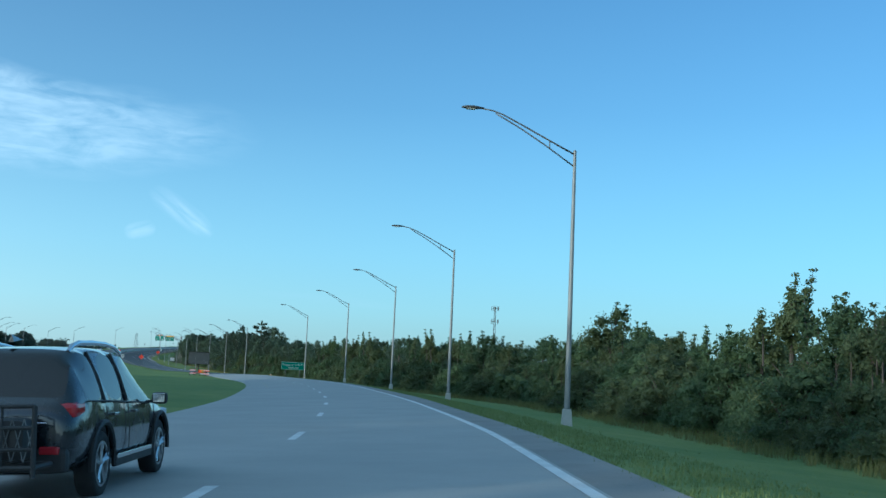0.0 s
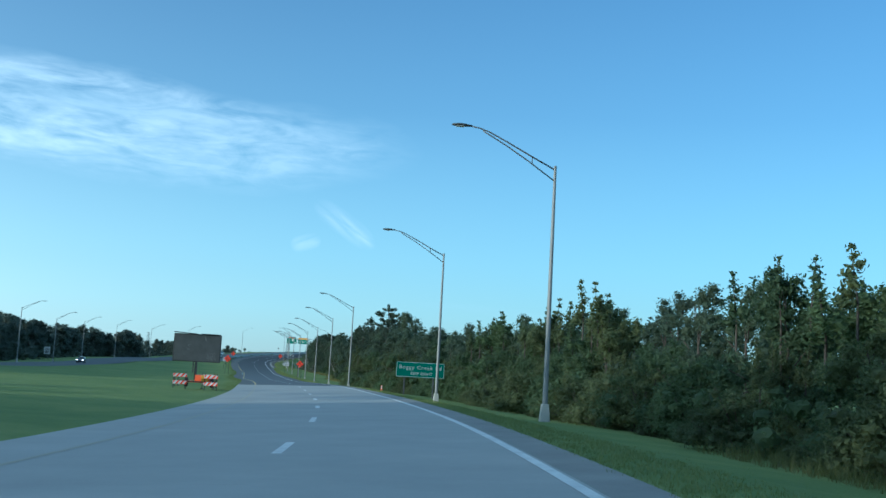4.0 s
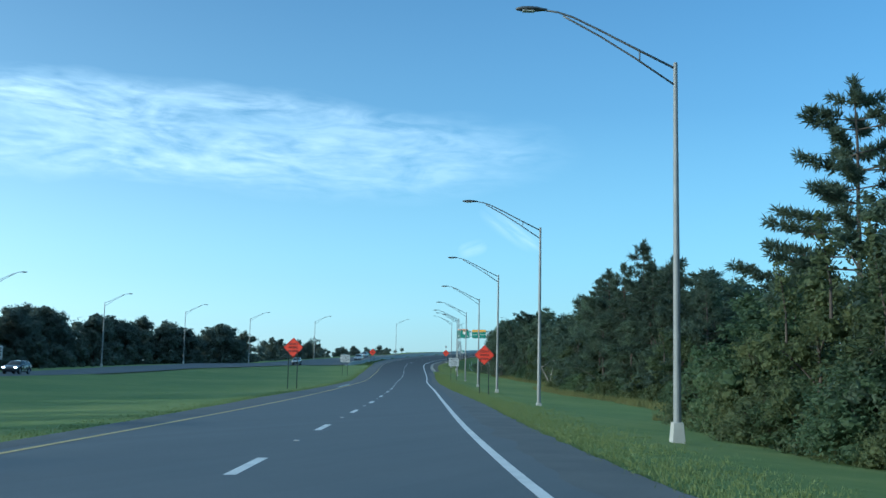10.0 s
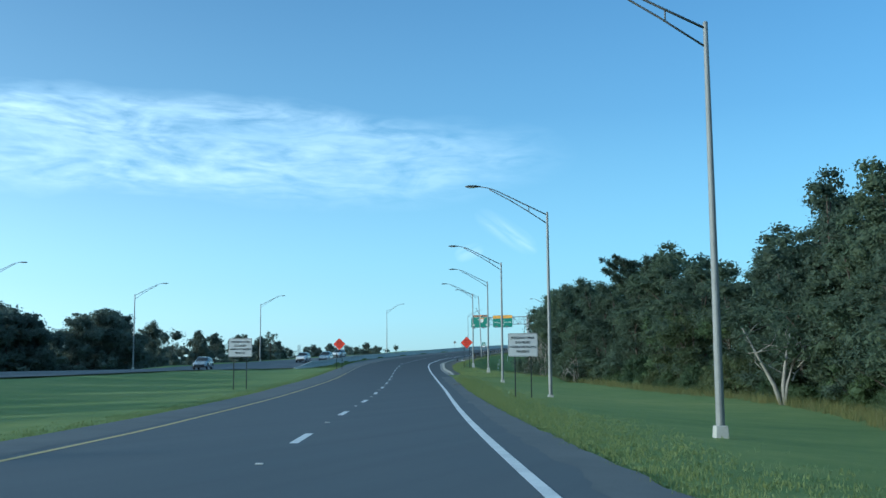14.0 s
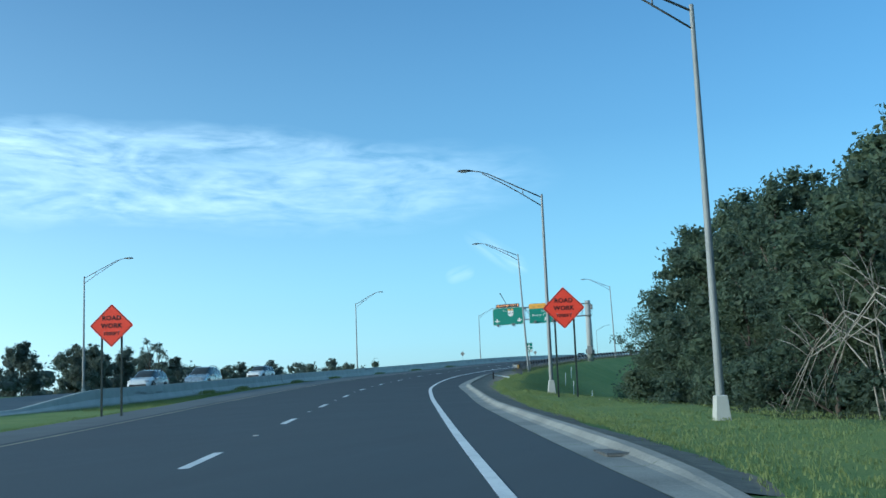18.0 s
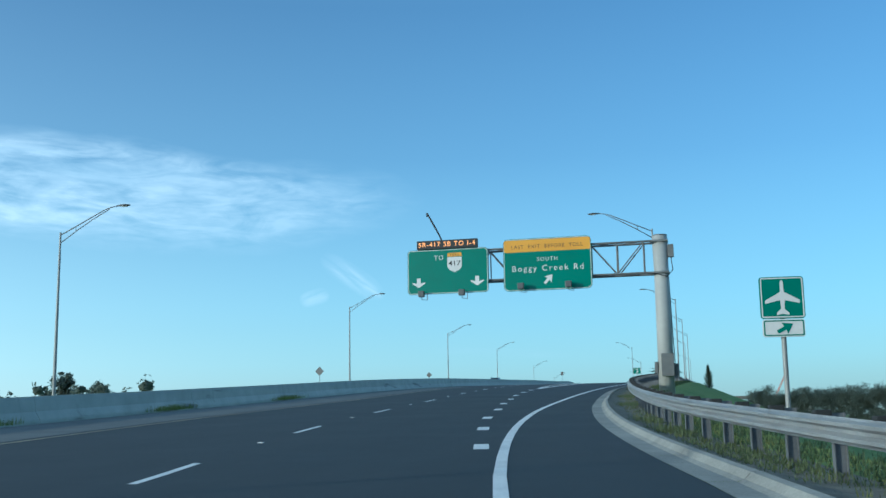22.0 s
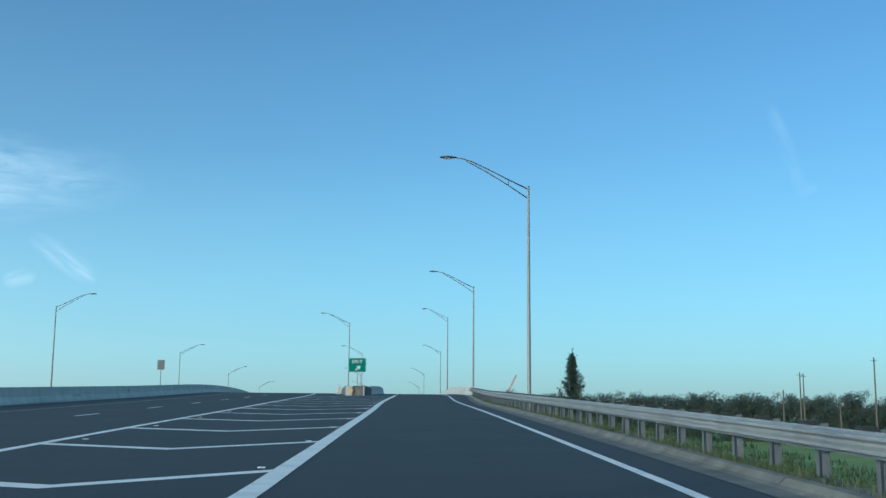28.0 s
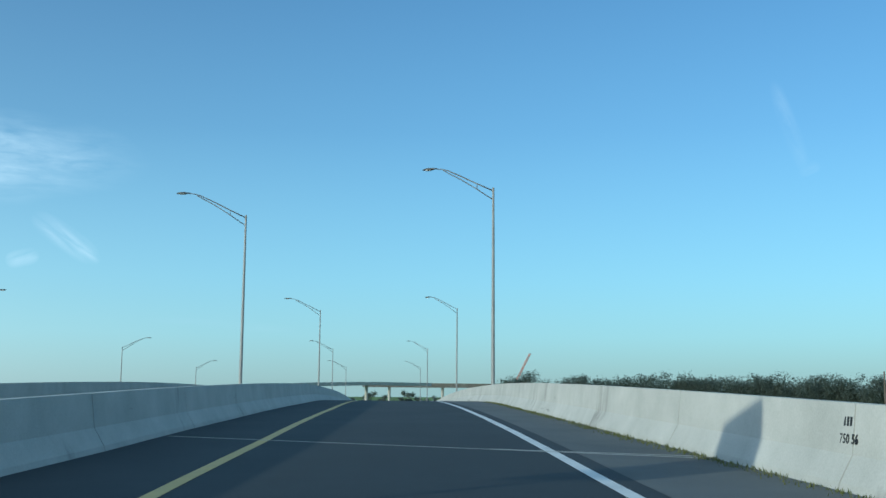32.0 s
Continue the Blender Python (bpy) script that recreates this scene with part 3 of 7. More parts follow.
    tagged(ob, "mown green roadside grass with straw-coloured patches", "grass", "", "structure")


build_ground()

# ---- carriageways ----
def across(left, right, dz=0.0, n=1):
    return lambda s: [at(s, left(s) + (right(s) - left(s)) * k / n, dz) for k in range(n + 1)]


JOINT_S = 202.4
road = new("road")
tagged(road, "divided highway of pale concrete slabs and newer dark asphalt", "road", "", "structure")


def slabs():
    """Concrete slabs with sawn joints, each a little different."""
    lanes = [lambda s: PAVE_L(s), lambda s: DASH(s), lambda s: EDGE_R(s) + 0.15, lambda s: PAVE_R(s)]
    s0 = -54.0
    k = 0
    while s0 < JOINT_S - 0.1:
        s1 = min(s0 + 5.1, JOINT_S)
        for a, b in zip(lanes, lanes[1:]):
            bm = bmesh.new()
            top = [bm.verts.new(at(s, l(s) + o, 0.0)) for s, l, o in ((s0 + .002, a, .0004), (s0 + .002, b, -.0004), (s1 - .002, b, -.0004), (s1 - .002, a, .0004))]
            low = [bm.verts.new(v.co - Vector((0, 0, 0.06))) for v in top]
            bm.faces.new(top)
            for i in range(4):
                bm.faces.new((top[i], low[i], low[(i + 1) % 4], top[(i + 1) % 4]))
            bmesh.ops.recalc_face_normals(bm, faces=bm.faces)
            part("slab", bm, SHOULDER if b is lanes[3] else PAVING, road)
        s0 = s1
        k += 1


main = sheet("carriageway", steps(JOINT_S, 452, 3), across(PAVE_L, PAVE_R, 0.0, 4), ASPHALT, "greyed asphalt carriageway", "road")
climb = sheet("carriageway", steps(452, 900, 3), across(PAVE_L, PAVE_R, 0.0, 4), ASPHALT, "newer dark asphalt carriageway of the climb", "road")
far_side = sheet("carriageway", steps(-40, 1150, 6), lambda s: [Vector((*at(s, l).xy, far_z(s))) for l in (FAR_NEAR(s), (FAR_NEAR(s) + LAMPS_L(s) + 2) / 2, LAMPS_L(s) + 2)], ASPHALT_OLD,
                 "grey asphalt carriageway of the opposite direction", "road")
sheet("shoulder", steps(JOINT_S, 452, 0.6), across(lambda s: EDGE_R(s) + 0.62 + 0.28 * noise.noise((s * 0.35, 7, 0)) + 0.1 * noise.noise((s * 1.3, 9, 0)), lambda s: PAVE_R(s) + 0.05 + 0.12 * noise.noise((s * 0.7, 3, 0)), 0.004), ASPHALT_OLD, "weathered grey shoulder beside the grass", "shoulder")
sheet("shoulder", steps(JOINT_S, 640, 3), across(lambda s: PAVE_L(s) - 0.1 * noise.noise((s * 0.6, 5, 0)), lambda s: YELLOW(s) - 0.35, 0.004), ASPHALT_OLD, "weathered grey inner shoulder", "shoulder")
sheet("shoulder", steps(803, 1000, 3), across(lambda s: EDGE_R(s) + 0.35, lambda s: RIGHT_WALL(s) + 0.05, 0.004), ASPHALT_OLD, "dark stained bridge shoulder", "shoulder")
ramp_on = sheet("carriageway", steps(900, 1250, 6), across(lambda s: -9.0, lambda s: 5.5, 0.0), ASPHALT, "dark asphalt exit ramp beyond the crest", "road")

line_strip("edge_line", -54, 612, EDGE_R, 0.17, LINE_WHITE, "worn white edge line on the road")
line_strip("edge_line", 612, 1100, EDGE_R, 0.17, LINE_WHITE, "worn white edge line on the ramp")
line_strip("median_line", 90, 202.2, YELLOW, 0.13, LINE_FAINT, "almost worn-off yellow line on the concrete", dz=0.005)
line_strip("median_line", 202.5, 470, YELLOW, 0.13, LINE_YELLOW, "faded yellow edge line beside the median")
line_strip("median_line", 470, 1100, YELLOW, 0.12, LINE_WORN, "worn pale yellow edge line beside the median barrier")
line_strip("gore_line", 617, 1000, GORE_L, 0.22, LINE_WHITE, "white gore line of the through lanes")
line_strip("gore_line", 617, 792, GORE_R, 0.3, LINE_WHITE, "broad white gore line of the exit ramp")
line_strip("ramp_line", 791.5, 1150, RAMP_YELLOW, 0.17, LINE_YELLOW, "yellow edge line of the exit ramp")

lane_line = new("lane_line")
tagged(lane_line, "broken white lane line of painted dashes", "road marking", "", "structure")


def dash(s, length, where, width, mat, parent, dz=0.004):
    bm = bmesh.new()
    cuts = [s + length * k / 3 for k in range(4)]
    left = [bm.verts.new(at(q, where(q) - width / 2, dz)) for q in cuts]
    right = [bm.verts.new(at(q, where(q) + width / 2, dz)) for q in cuts]
    for k in range(3):
        bm.faces.new((left[k], right[k], right[k + 1], left[k + 1]))
    return part("dash", bm, mat, parent)


ends_s = [12.6 + 12.2 * k for k in range(-5, 16)] + [216.3 + 12.05 * k for k in range(22)]
ends_s += [float(np.interp(k, (0, 1, 2, 4, 6, 8, 10, 11, 13, 16, 36), (482.0, 493.8, 506.0, 529.2, 552.6, 574.8, 597.6, 609.6, 631.8, 667.0, 890.0))) for k in range(37)]
for s in ends_s:
    dash(s - 3.05, 3.05, DASH, 0.17 if s < 540 else 0.13, LINE_WHITE, lane_line)
# small raised reflectors half-way between the dashes
stud_bm = bmesh.new()
add_box(stud_bm, (0.11, 0.10, 0.018), (0, 0, 0.009), bevel=0.006)
stud_mesh = None
stud_sites = [(e + 4.6, DASH(e + 4.6)) for e in ends_s if 212 < e < 720]
stud_sites += [(635.2 + 6.81 * k, GORE_L(635.2 + 6.81 * k) + 0.45) for k in range(20)] + [(635.2 + 6.81 * k, GORE_R(635.2 + 6.81 * k) - 0.35) for k in range(20)]
for s, l in stud_sites:
    if stud_mesh is None:
        stud = part("reflector", stud_bm, SIGN_WHITE, lane_line)
        stud_mesh = stud.data
    else:
        stud = new("reflector", stud_mesh)
        stud.parent = lane_line
    stud.matrix_local = Matrix.Translation(at(s, l, 0.002)) @ pose(0, 0, 0, 0, 0, heading(s))
exit_line = new("exit_lane_line")
tagged(exit_line, "short broad white dashes of the exit lane", "road marking", "", "structure")
DOTS = table((560, 0.35), (567, 0.17), (573, -0.06), (578, -0.34), (585, -0.6), (590, -1.0), (595, -1.26), (600, -1.7), (608, -2.19), (613, -2.4), (617, -2.45))
for s in (565.8, 571.8, 577.4, 583.5, 589.5, 595.5, 601.5, 607.5, 612.4):
    dash(s, 1.3, DOTS, 0.27, LINE_WHITE, exit_line)
chevrons = new("gore_chevrons")
tagged(chevrons, "white chevron bars painted across the gore", "road marking", "", "structure")
CHEV_MID = table((631, -2.56), (640, -2.85), (706, -4.3), (713, -4.5), (727, -4.95), (762, -5.8), (790, -6.4))
REACH = table((631, 0.3), (706, 2.5), (760, 4.8), (790, 5.2))
for k in range(23):
    s = 631.8 + 6.84 * k
    a, b = GORE_L(s), GORE_R(s)
    mid = CHEV_MID(s)
    bm = bmesh.new()
    reach = REACH(s)
    for (s0, l0), (s1, l1) in (((s + reach * 0.45, GORE_L(s + reach * 0.45)), (s, mid)), ((s, mid), (s + reach, GORE_R(s + reach)))):
        w = 0.45
        bm.faces.new([bm.verts.new(at(*q, 0.005)) for q in ((s0, l0), (s1, l1), (s1 + w, l1), (s0 + w, l0))])
    part("chevron", bm, LINE_WHITE, chevrons)

# kerb with a gutter along the climb
KERB_A, KERB_B = 460, 803


def kerb_profile(s):
    a, b = PAVE_R(s), CURB_R(s)
    u = min(1, (s - KERB_A) / 6, max(0.05, (KERB_B - s) / 10))
    w = b - a
    return [at(s, a, 0.005), at(s, a + w * 0.55, 0.0), at(s, a + w * 0.68, 0.03 * u), at(s, a + w * 0.8, 0.11 * u), at(s, b - 0.02, 0.12 * u), at(s, b, -0.15)]


kerb = new("kerb")
tagged(kerb, "pale concrete kerb with a broad gutter", "kerb", "", "structure")
k = KERB_A
while k < KERB_B - 1:
    sheet("kerb_piece", steps(k + 0.01, min(k + 4.0, KERB_B) - 0.01, 1.3), kerb_profile, KERB if k < 640 else CONCRETE_DARK, parent=kerb, kind="")
    k += 4.0
for o in kerb.children:
    o.pop("kind", None)
SOIL = table((460, 0.4), (466, 1.2), (475, 1.2), (488, 1.3), (500, 1.4), (520, 1.7), (545, 2.1), (556, 2.4), (575, 1.9), (800, 1.9))


def soil_profile(s):
    c, w = CURB_R(s), SOIL(s) + 0.7 * noise.noise((s * 0.13, 0, 0)) + 0.25 * noise.noise((s * 0.9, 4, 0))
    rise = min(0.06, 0.012 * (s - 460.5))
    return [at(s, c - 0.01, rise), at(s, c + w * 0.45, min(rise, -0.02 - 0.03 * w)), at(s, c + w, -0.035 - 0.07 * min(w, 3.0))]


sheet("verge", steps(461, 800, 0.8), soil_profile, DIRT,
      "bare grey soil strip behind the kerb", "soil")


# ---- concrete barriers ----
def barrier_profile(side):
    """Half-section of a safety barrier: places (out, up), from the traffic face to its back."""
    return [(-0.01, -0.2), (0.0, 0.0), (0.02, 0.075), (0.17, 0.33), (0.23, 0.82), (0.40, 0.82), (0.46, 0.0), (0.46, -0.2)]


def barrier(name, a, b, where, facing, mat, label, height=1.0, seg=6.1, lift=lambda s: 0.0, ends=(0, 0)):
    top = new(name)
    tagged(top, label, "barrier", "", "structure")
    s = a
    while s < b - 0.5:
        e = min(s + seg, b)
        bm = bmesh.new()
        rows = []
        for q in steps(s + 0.012, e - 0.012, 2.1):
            h = height
            if ends[0] and q < a + ends[0]:
                h = height * max(0.2, (q - a) / ends[0])
            rows.append([bm.verts.new(at(q, where(q) + facing * o, lift(q) + u * h)) for o, u in barrier_profile(facing)])
        for r0, r1 in zip(rows, rows[1:]):
            for k in range(len(r0) - 1):
                bm.faces.new((r0[k], r0[k + 1], r1[k + 1], r1[k]))
        bm.faces.new(rows[0])
        bm.faces.new(rows[-1][::-1])
        bmesh.ops.recalc_face_normals(bm, faces=bm.faces)
        part("barrier_segment", bm, mat, top)
        s = e
    return top


barrier("median_barrier", 495, 1150, WALL_L, -1, BARRIER, "long pale concrete median barrier with dark joints", 1.0, 12.2, ends=(9, 0))
barrier("ramp_barrier", 799.5, 1150, RIGHT_WALL, 1, BARRIER, "pale concrete bridge barrier beside the ramp", 1.1)
barrier("ramp_barrier", 798, 1150, RAMP_WALL, -1, BARRIER, "pale concrete barrier between ramp and highway", 1.0)
barrier("gore_barrier", 801, 1150, lambda s: GORE_L(s) + 2.2, 1, CONCRETE, "concrete barrier at the edge of the through lanes", 1.0)

# ---- guardrail ----
TRIM_BLACK = plain("black_composite", (0.02, 0.021, 0.022), 0.7)
guardrail = thing("guardrail", Matrix.Identity(4), "galvanised steel guardrail on blocked-out posts", "guardrail")
rail_profile = [(0.0, -0.155), (0.02, -0.13), (0.085, -0.10), (0.085, -0.06), (0.015, -0.02), (0.015, 0.02), (0.085, 0.06), (0.085, 0.10), (0.02, 0.13), (0.0, 0.155)]
RAIL_H = 0.56
s = 549.0
while s < 799:
    e = min(s + 3.81, 800.4)
    bm = bmesh.new()
    rows = [[bm.verts.new(at(q, RAIL(q) - o, RAIL_H + u)) for o, u in rail_profile] for q in steps(s, e + 0.25, 2)]
    for r0, r1 in zip(rows, rows[1:]):
        for k in range(len(r0) - 1):
            bm.faces.new((r0[k], r1[k], r1[k + 1], r0[k + 1]))
    bmesh.ops.solidify(bm, geom=bm.faces[:], thickness=0.004)
    part("rail", bm, RAIL_STEEL, guardrail, smooth=False)
    s = e
post_bm = bmesh.new()
add_box(post_bm, (0.012, 0.10, 1.25), (0.075, 0, 0.1))
add_box(post_bm, (0.012, 0.10, 1.25), (-0.075, 0, 0.1))
add_box(post_bm, (0.14, 0.008, 1.25), (0, 0, 0.1))
block_bm = bmesh.new()
add_box(block_bm, (0.2, 0.15, 0.35), (-0.19, 0, RAIL_H + 0.03), bevel=0.012)
post_mesh = block_mesh = None
k = 0
s = 549.4
while s < 799:
    m = Matrix.Translation(at(s, RAIL(s) + 0.29)) @ pose(0, 0, 0, 0, 0, heading(s))
    if post_mesh is None:
        post = part("post", post_bm, POST_STEEL, guardrail)
        block = part("spacer_block", block_bm, TRIM_BLACK, post)
        post_mesh, block_mesh = post.data, block.data
    else:
        post = new("post", post_mesh)
        post.parent = guardrail
        block = new("spacer_block", block_mesh)
        block.parent = post
    post.matrix_local = m
    s += 1.905
end_bm = bmesh.new()
add_box(end_bm, (0.1, 0.45, 0.34), (0, 0, RAIL_H), bevel=0.03)
add_box(end_bm, (0.22, 0.05, 0.36), (0.0, -0.24, RAIL_H), bevel=0.02)
ob = part("end_terminal", end_bm, speckled("scuffed_amber", (0.12, 0.1, 0.06), (0.45, 0.27, 0.04), 5, 30, 0.6, bump=0.1), guardrail, "scuffed yellow end terminal")
ob.matrix_local = Matrix.Translation(at(548.8, RAIL(549))) @ pose(0, 0, 0, 0, 0, heading(549))

# ---- street lamps ----
LAMP_H = 10.8


def street_lamp(label, base=True):
    """At the origin, with its arm towards -x."""
    top = thing("street_lamp", Matrix.Identity(4), label, "street lamp", "street lamps along the highway")
    bm = bmesh.new()
    add_tube(bm, [(0, 0, 0.3 if base else -2.0), (0, 0, LAMP_H)], [0.115, 0.062], 14)
    add_tube(bm, [(0, 0, LAMP_H), (0, 0, LAMP_H + 0.05)], [0.068, 0.05], 14)
    part("pole", bm, GALV, top, "tapered galvanised pole", smooth=False)
    bm = bmesh.new()
    add_tube(bm, [(-0.03, 0, LAMP_H - 0.12), (-1.2, 0, LAMP_H + 0.45), (-2.2, 0, LAMP_H + 0.95), (-3.0, 0, LAMP_H + 1.33), (-3.45, 0, LAMP_H + 1.47), (-3.9, 0, LAMP_H + 1.53)], [0.036, 0.036, 0.034, 0.032, 0.03, 0.03], 8)
    add_tube(bm, [(-0.03, 0, LAMP_H - 0.62), (-1.2, 0, LAMP_H + 0.16), (-2.2, 0, LAMP_H + 0.77), (-3.0, 0, LAMP_H + 1.2), (-3.3, 0, LAMP_H + 1.36)], 0.03, 8)
    add_tube(bm, [(-1.05, 0, LAMP_H + 0.06), (-1.05, 0, LAMP_H + 0.38)], 0.022, 6)
    # the arm's silhouette against bright sky is put into its darker steel
    part("arm", bm, GALV_DULL_BACKLIT, top, "curved truss arm", smooth=True)
    bm = bmesh.new()
    last = None
    for x, w, up, down in ((-3.78, 0.04, 0.035, 0.035), (-3.92, 0.06, 0.05, 0.05), (-4.06, 0.13, 0.075, 0.055), (-4.3, 0.17, 0.085, 0.06), (-4.52, 0.15, 0.07, 0.055), (-4.66, 0.09, 0.04, 0.04), (-4.7, 0.03, 0.015, 0.025)):
        ring = [bm.verts.new((x, w * math.cos(a), LAMP_H + 1.54 + (up if math.sin(a) > 0 else down) * math.sin(a))) for a in (math.pi * k / 6 for k in range(12))]
        if last:
            for k in range(12):
                bm.faces.new((last[k], last[(k + 1) % 12], ring[(k + 1) % 12], ring[k]))
        else:
            bm.faces.new(ring[::-1])
        last = ring
    bm.faces.new(last)
    bmesh.ops.recalc_face_normals(bm, faces=bm.faces)
    head = part("lamp_head", bm, LAMP_GREY, top, "flat dark lamp head", smooth=True)
    bm = bmesh.new()
    add_box(bm, (0.36, 0.2, 0.03), (-4.32, 0, LAMP_H + 1.478), bevel=0.01)
    part("lens", bm, LENS, head)
    if base:
        bm = bmesh.new()
        v = add_box(bm, (0.42, 0.42, 0.75), (0, 0, 0.07))
        for q in v:
            if q.co.z > 0:
                q.co.x *= 0.72
                q.co.y *= 0.72
        bmesh.ops.bevel(bm, geom=bm.edges[:], offset=0.02, segments=1, affect="EDGES")
        part("base_cover", bm, CONCRETE, top, "pale tapered base cover")
    return top


lamp_a = street_lamp("galvanised street lamp on a concrete foot in roadside grass")
lamp_b = street_lamp("galvanised street lamp standing on the bridge barrier", False)
lamp_c = street_lamp("galvanised street lamp behind the guardrail", False)
RIGHT_LAMPS = [(-27.0, 7.4, -0.2), (7.0, 7.45, -0.2), (41.4, 7.46, -0.18), (75.9, 7.41, -0.29), (111.8, 7.73, -0.18), (146.5, 7.84, 0.04), (179.2, 7.7, -0.22), (243.0, 7.11, -0.4), (277.3, 7.51, -0.24), (309.9, 7.28, -0.62), (343.7, 7.4, -0.47),
               (376.9, 7.61, -0.56), (410.2, 7.19, -0.67), (444.1, 6.9, -0.54), (477.7, 7.71, -0.09), (509.1, 6.92, -0.15), (560.0, 5.66, 1.16), (627.3, 5.42, 0.68), (693.3, 5.94, 0.19), (749.1, 5.48, 0.75), (805.1, 5.6, 0.57)]
for s, l, dz in RIGHT_LAMPS[2:]:
    lean = {560.0: -2.5, 627.3: -1.5}.get(s, 0.0)
    copy_thing(lamp_a if s < 549 else lamp_c, Matrix.Translation(at(s, l, dz)) @ pose(0, 0, 0, 0, 0, heading(s)) @ pose(0, 0, 0, 0, lean, 0))
for x, y, z in ((-113.4, 251.0, 0.4), (-133.4, 296.6, 0.27), (-152.6, 342.8, 1.15), (-164.6, 384.0, 2.01), (-168.0, 415.7, 2.2), (-175.9, 464.0, 3.91), (-180.7, 533.8, 6.59), (-183.4, 603.1, 8.94),
                (-186.0, 675.0, 11.08), (-188.7, 749.7, 12.82), (-189.6, 830.4, 11.9), (-190.5, 900.0, 10.6), (-191.0, 970.0, 8.9)):
    s = float(np.interp(y, LINE[:, 1], LINE_S))
    copy_thing(lamp_a, Matrix.Translation((x, y, z)) @ pose(0, 0, 0, 0, 0, heading(s) + 180))
for p in ((-140.2, 779.2, 14.72), (-137.8, 850.7, 13.75), (-139.0, 922.0, 11.7), (-138.6, 985.0, 9.6), (-155.2, 789.2, 14.62), (-154.8, 855.1, 13.6), (-157.0, 925.0, 11.6), (-157, 985, 9.6)):
    copy_thing(lamp_b, Matrix.Translation(p) @ pose(0, 0, 0, 0, 0, -35 if p[0] > -150 else -10))
for o in (lamp_a, lamp_b, lamp_c):
    for c in (*o.children_recursive, o):
        bpy.data.objects.remove(c)


# ---- writing ----
def letters(text, height, mat, parent, m, spacing=1.0, name="lettering", bold=0.0, align="CENTER"):
    cu = bpy.data.curves.new(name, "FONT")
    cu.body, cu.align_x, cu.align_y = text, align, "CENTER"
    cu.size, cu.space_character, cu.extrude, cu.offset = height / 0.72, spacing, 0.003, bold
    cu.resolution_u = 3
    ob = bpy.data.objects.new(name, cu)
    scene.collection.objects.link(ob)
    me = bpy.data.meshes.new_from_object(ob.evaluated_get(bpy.context.evaluated_depsgraph_get()))
    me.name = name
    me.materials.clear()
    me.materials.append(mat)
    bpy.data.objects.remove(ob)
    bpy.data.curves.remove(cu)
    made = new(name, me)
    made.parent = parent
    made.matrix_local = m
    return made


UP = pose(0, 0, 0, 90, 0, 0)                 # a flat drawing in x and y stood upright, facing -y


def rounded(bm, w, h, r, depth, y=0.0, n=5):
    """An upright plate with rounded corners, its face towards -y, in x and z about the origin."""
    ring = []
    for cx, cz, a0 in ((w / 2 - r, h / 2 - r, 0), (-w / 2 + r, h / 2 - r, 90), (-w / 2 + r, -h / 2 + r, 180), (w / 2 - r, -h / 2 + r, 270)):
        for k in range(n + 1):
            a = radians(a0 + 90 * k / n)
            ring.append((cx + r * math.cos(a), cz + r * math.sin(a)))
    front = [bm.verts.new((x, y - depth / 2, z)) for x, z in ring]
    rear = [bm.verts.new((x, y + depth / 2, z)) for x, z in ring]
    bm.faces.new(front)
    bm.faces.new(rear[::-1])
    for k in range(len(ring)):
        bm.faces.new((front[k], rear[k], rear[(k + 1) % len(ring)], front[(k + 1) % len(ring)]))
    bmesh.ops.recalc_face_normals(bm, faces=bm.faces)


def frame_plate(bm, w, h, r, t, y, depth=0.003, n=5):
    """A rounded border t wide."""
    def ring(w, h, r):
        pts = []
        for cx, cz, a0 in ((w / 2 - r, h / 2 - r, 0), (-w / 2 + r, h / 2 - r, 90), (-w / 2 + r, -h / 2 + r, 180), (w / 2 - r, -h / 2 + r, 270)):
            for k in range(n + 1):
                a = radians(a0 + 90 * k / n)
                pts.append((cx + r * math.cos(a), cz + r * math.sin(a)))
        return pts
    o = [bm.verts.new((x, y, z)) for x, z in ring(w, h, r)]
    i = [bm.verts.new((x, y, z)) for x, z in ring(w - 2 * t, h - 2 * t, max(r - t, 0.01))]
    for k in range(len(o)):
        bm.faces.new((o[k], o[(k + 1) % len(o)], i[(k + 1) % len(o)], i[k]))
    bmesh.ops.recalc_face_normals(bm, faces=bm.faces)


def flat_shape(bm, pts, y):
    bm.faces.new([bm.verts.new((x, y, z)) for x, z in pts])


def arrow_pts(cx, cz, size, angle):
    """An arrow that points up at angle 0, turned clockwise in degrees."""
    base = [(-0.11, -0.5), (0.11, -0.5), (0.11, 0.0), (0.38, -0.06), (0.0, 0.5), (-0.38, -0.06), (-0.11, 0.0)]
    a = radians(-angle)
    return [(cx + size * (x * math.cos(a) - z * math.sin(a)), cz + size * (x * math.sin(a) + z * math.cos(a))) for x, z in base]


def square_post(bm, x, y, z0, z1, w=0.06):
    add_box(bm, (w, w, z1 - z0), (x, y, (z0 + z1) / 2))


def panel(parent, w, h, face, z, name="panel", border=SIGN_WHITE, bt=0.03, inset=0.02, r=0.15, x=0.0, label=""):
    bm = bmesh.new()
    rounded(bm, w, h, r, 0.05)
    p = part(name, bm, [face], parent, label)
    p.matrix_local = Matrix.Translation((x, 0, z))
    bm = bmesh.new()
    frame_plate(bm, w - 2 * inset, h - 2 * inset, max(r - inset, 0.02), bt, -0.029)
    part("border", bm, border, p)
    bm = bmesh.new()
    rounded(bm, w - 0.02, h - 0.02, r, 0.006, 0.03)
    part("backing", bm, SIGN_BACK, p)
    return p


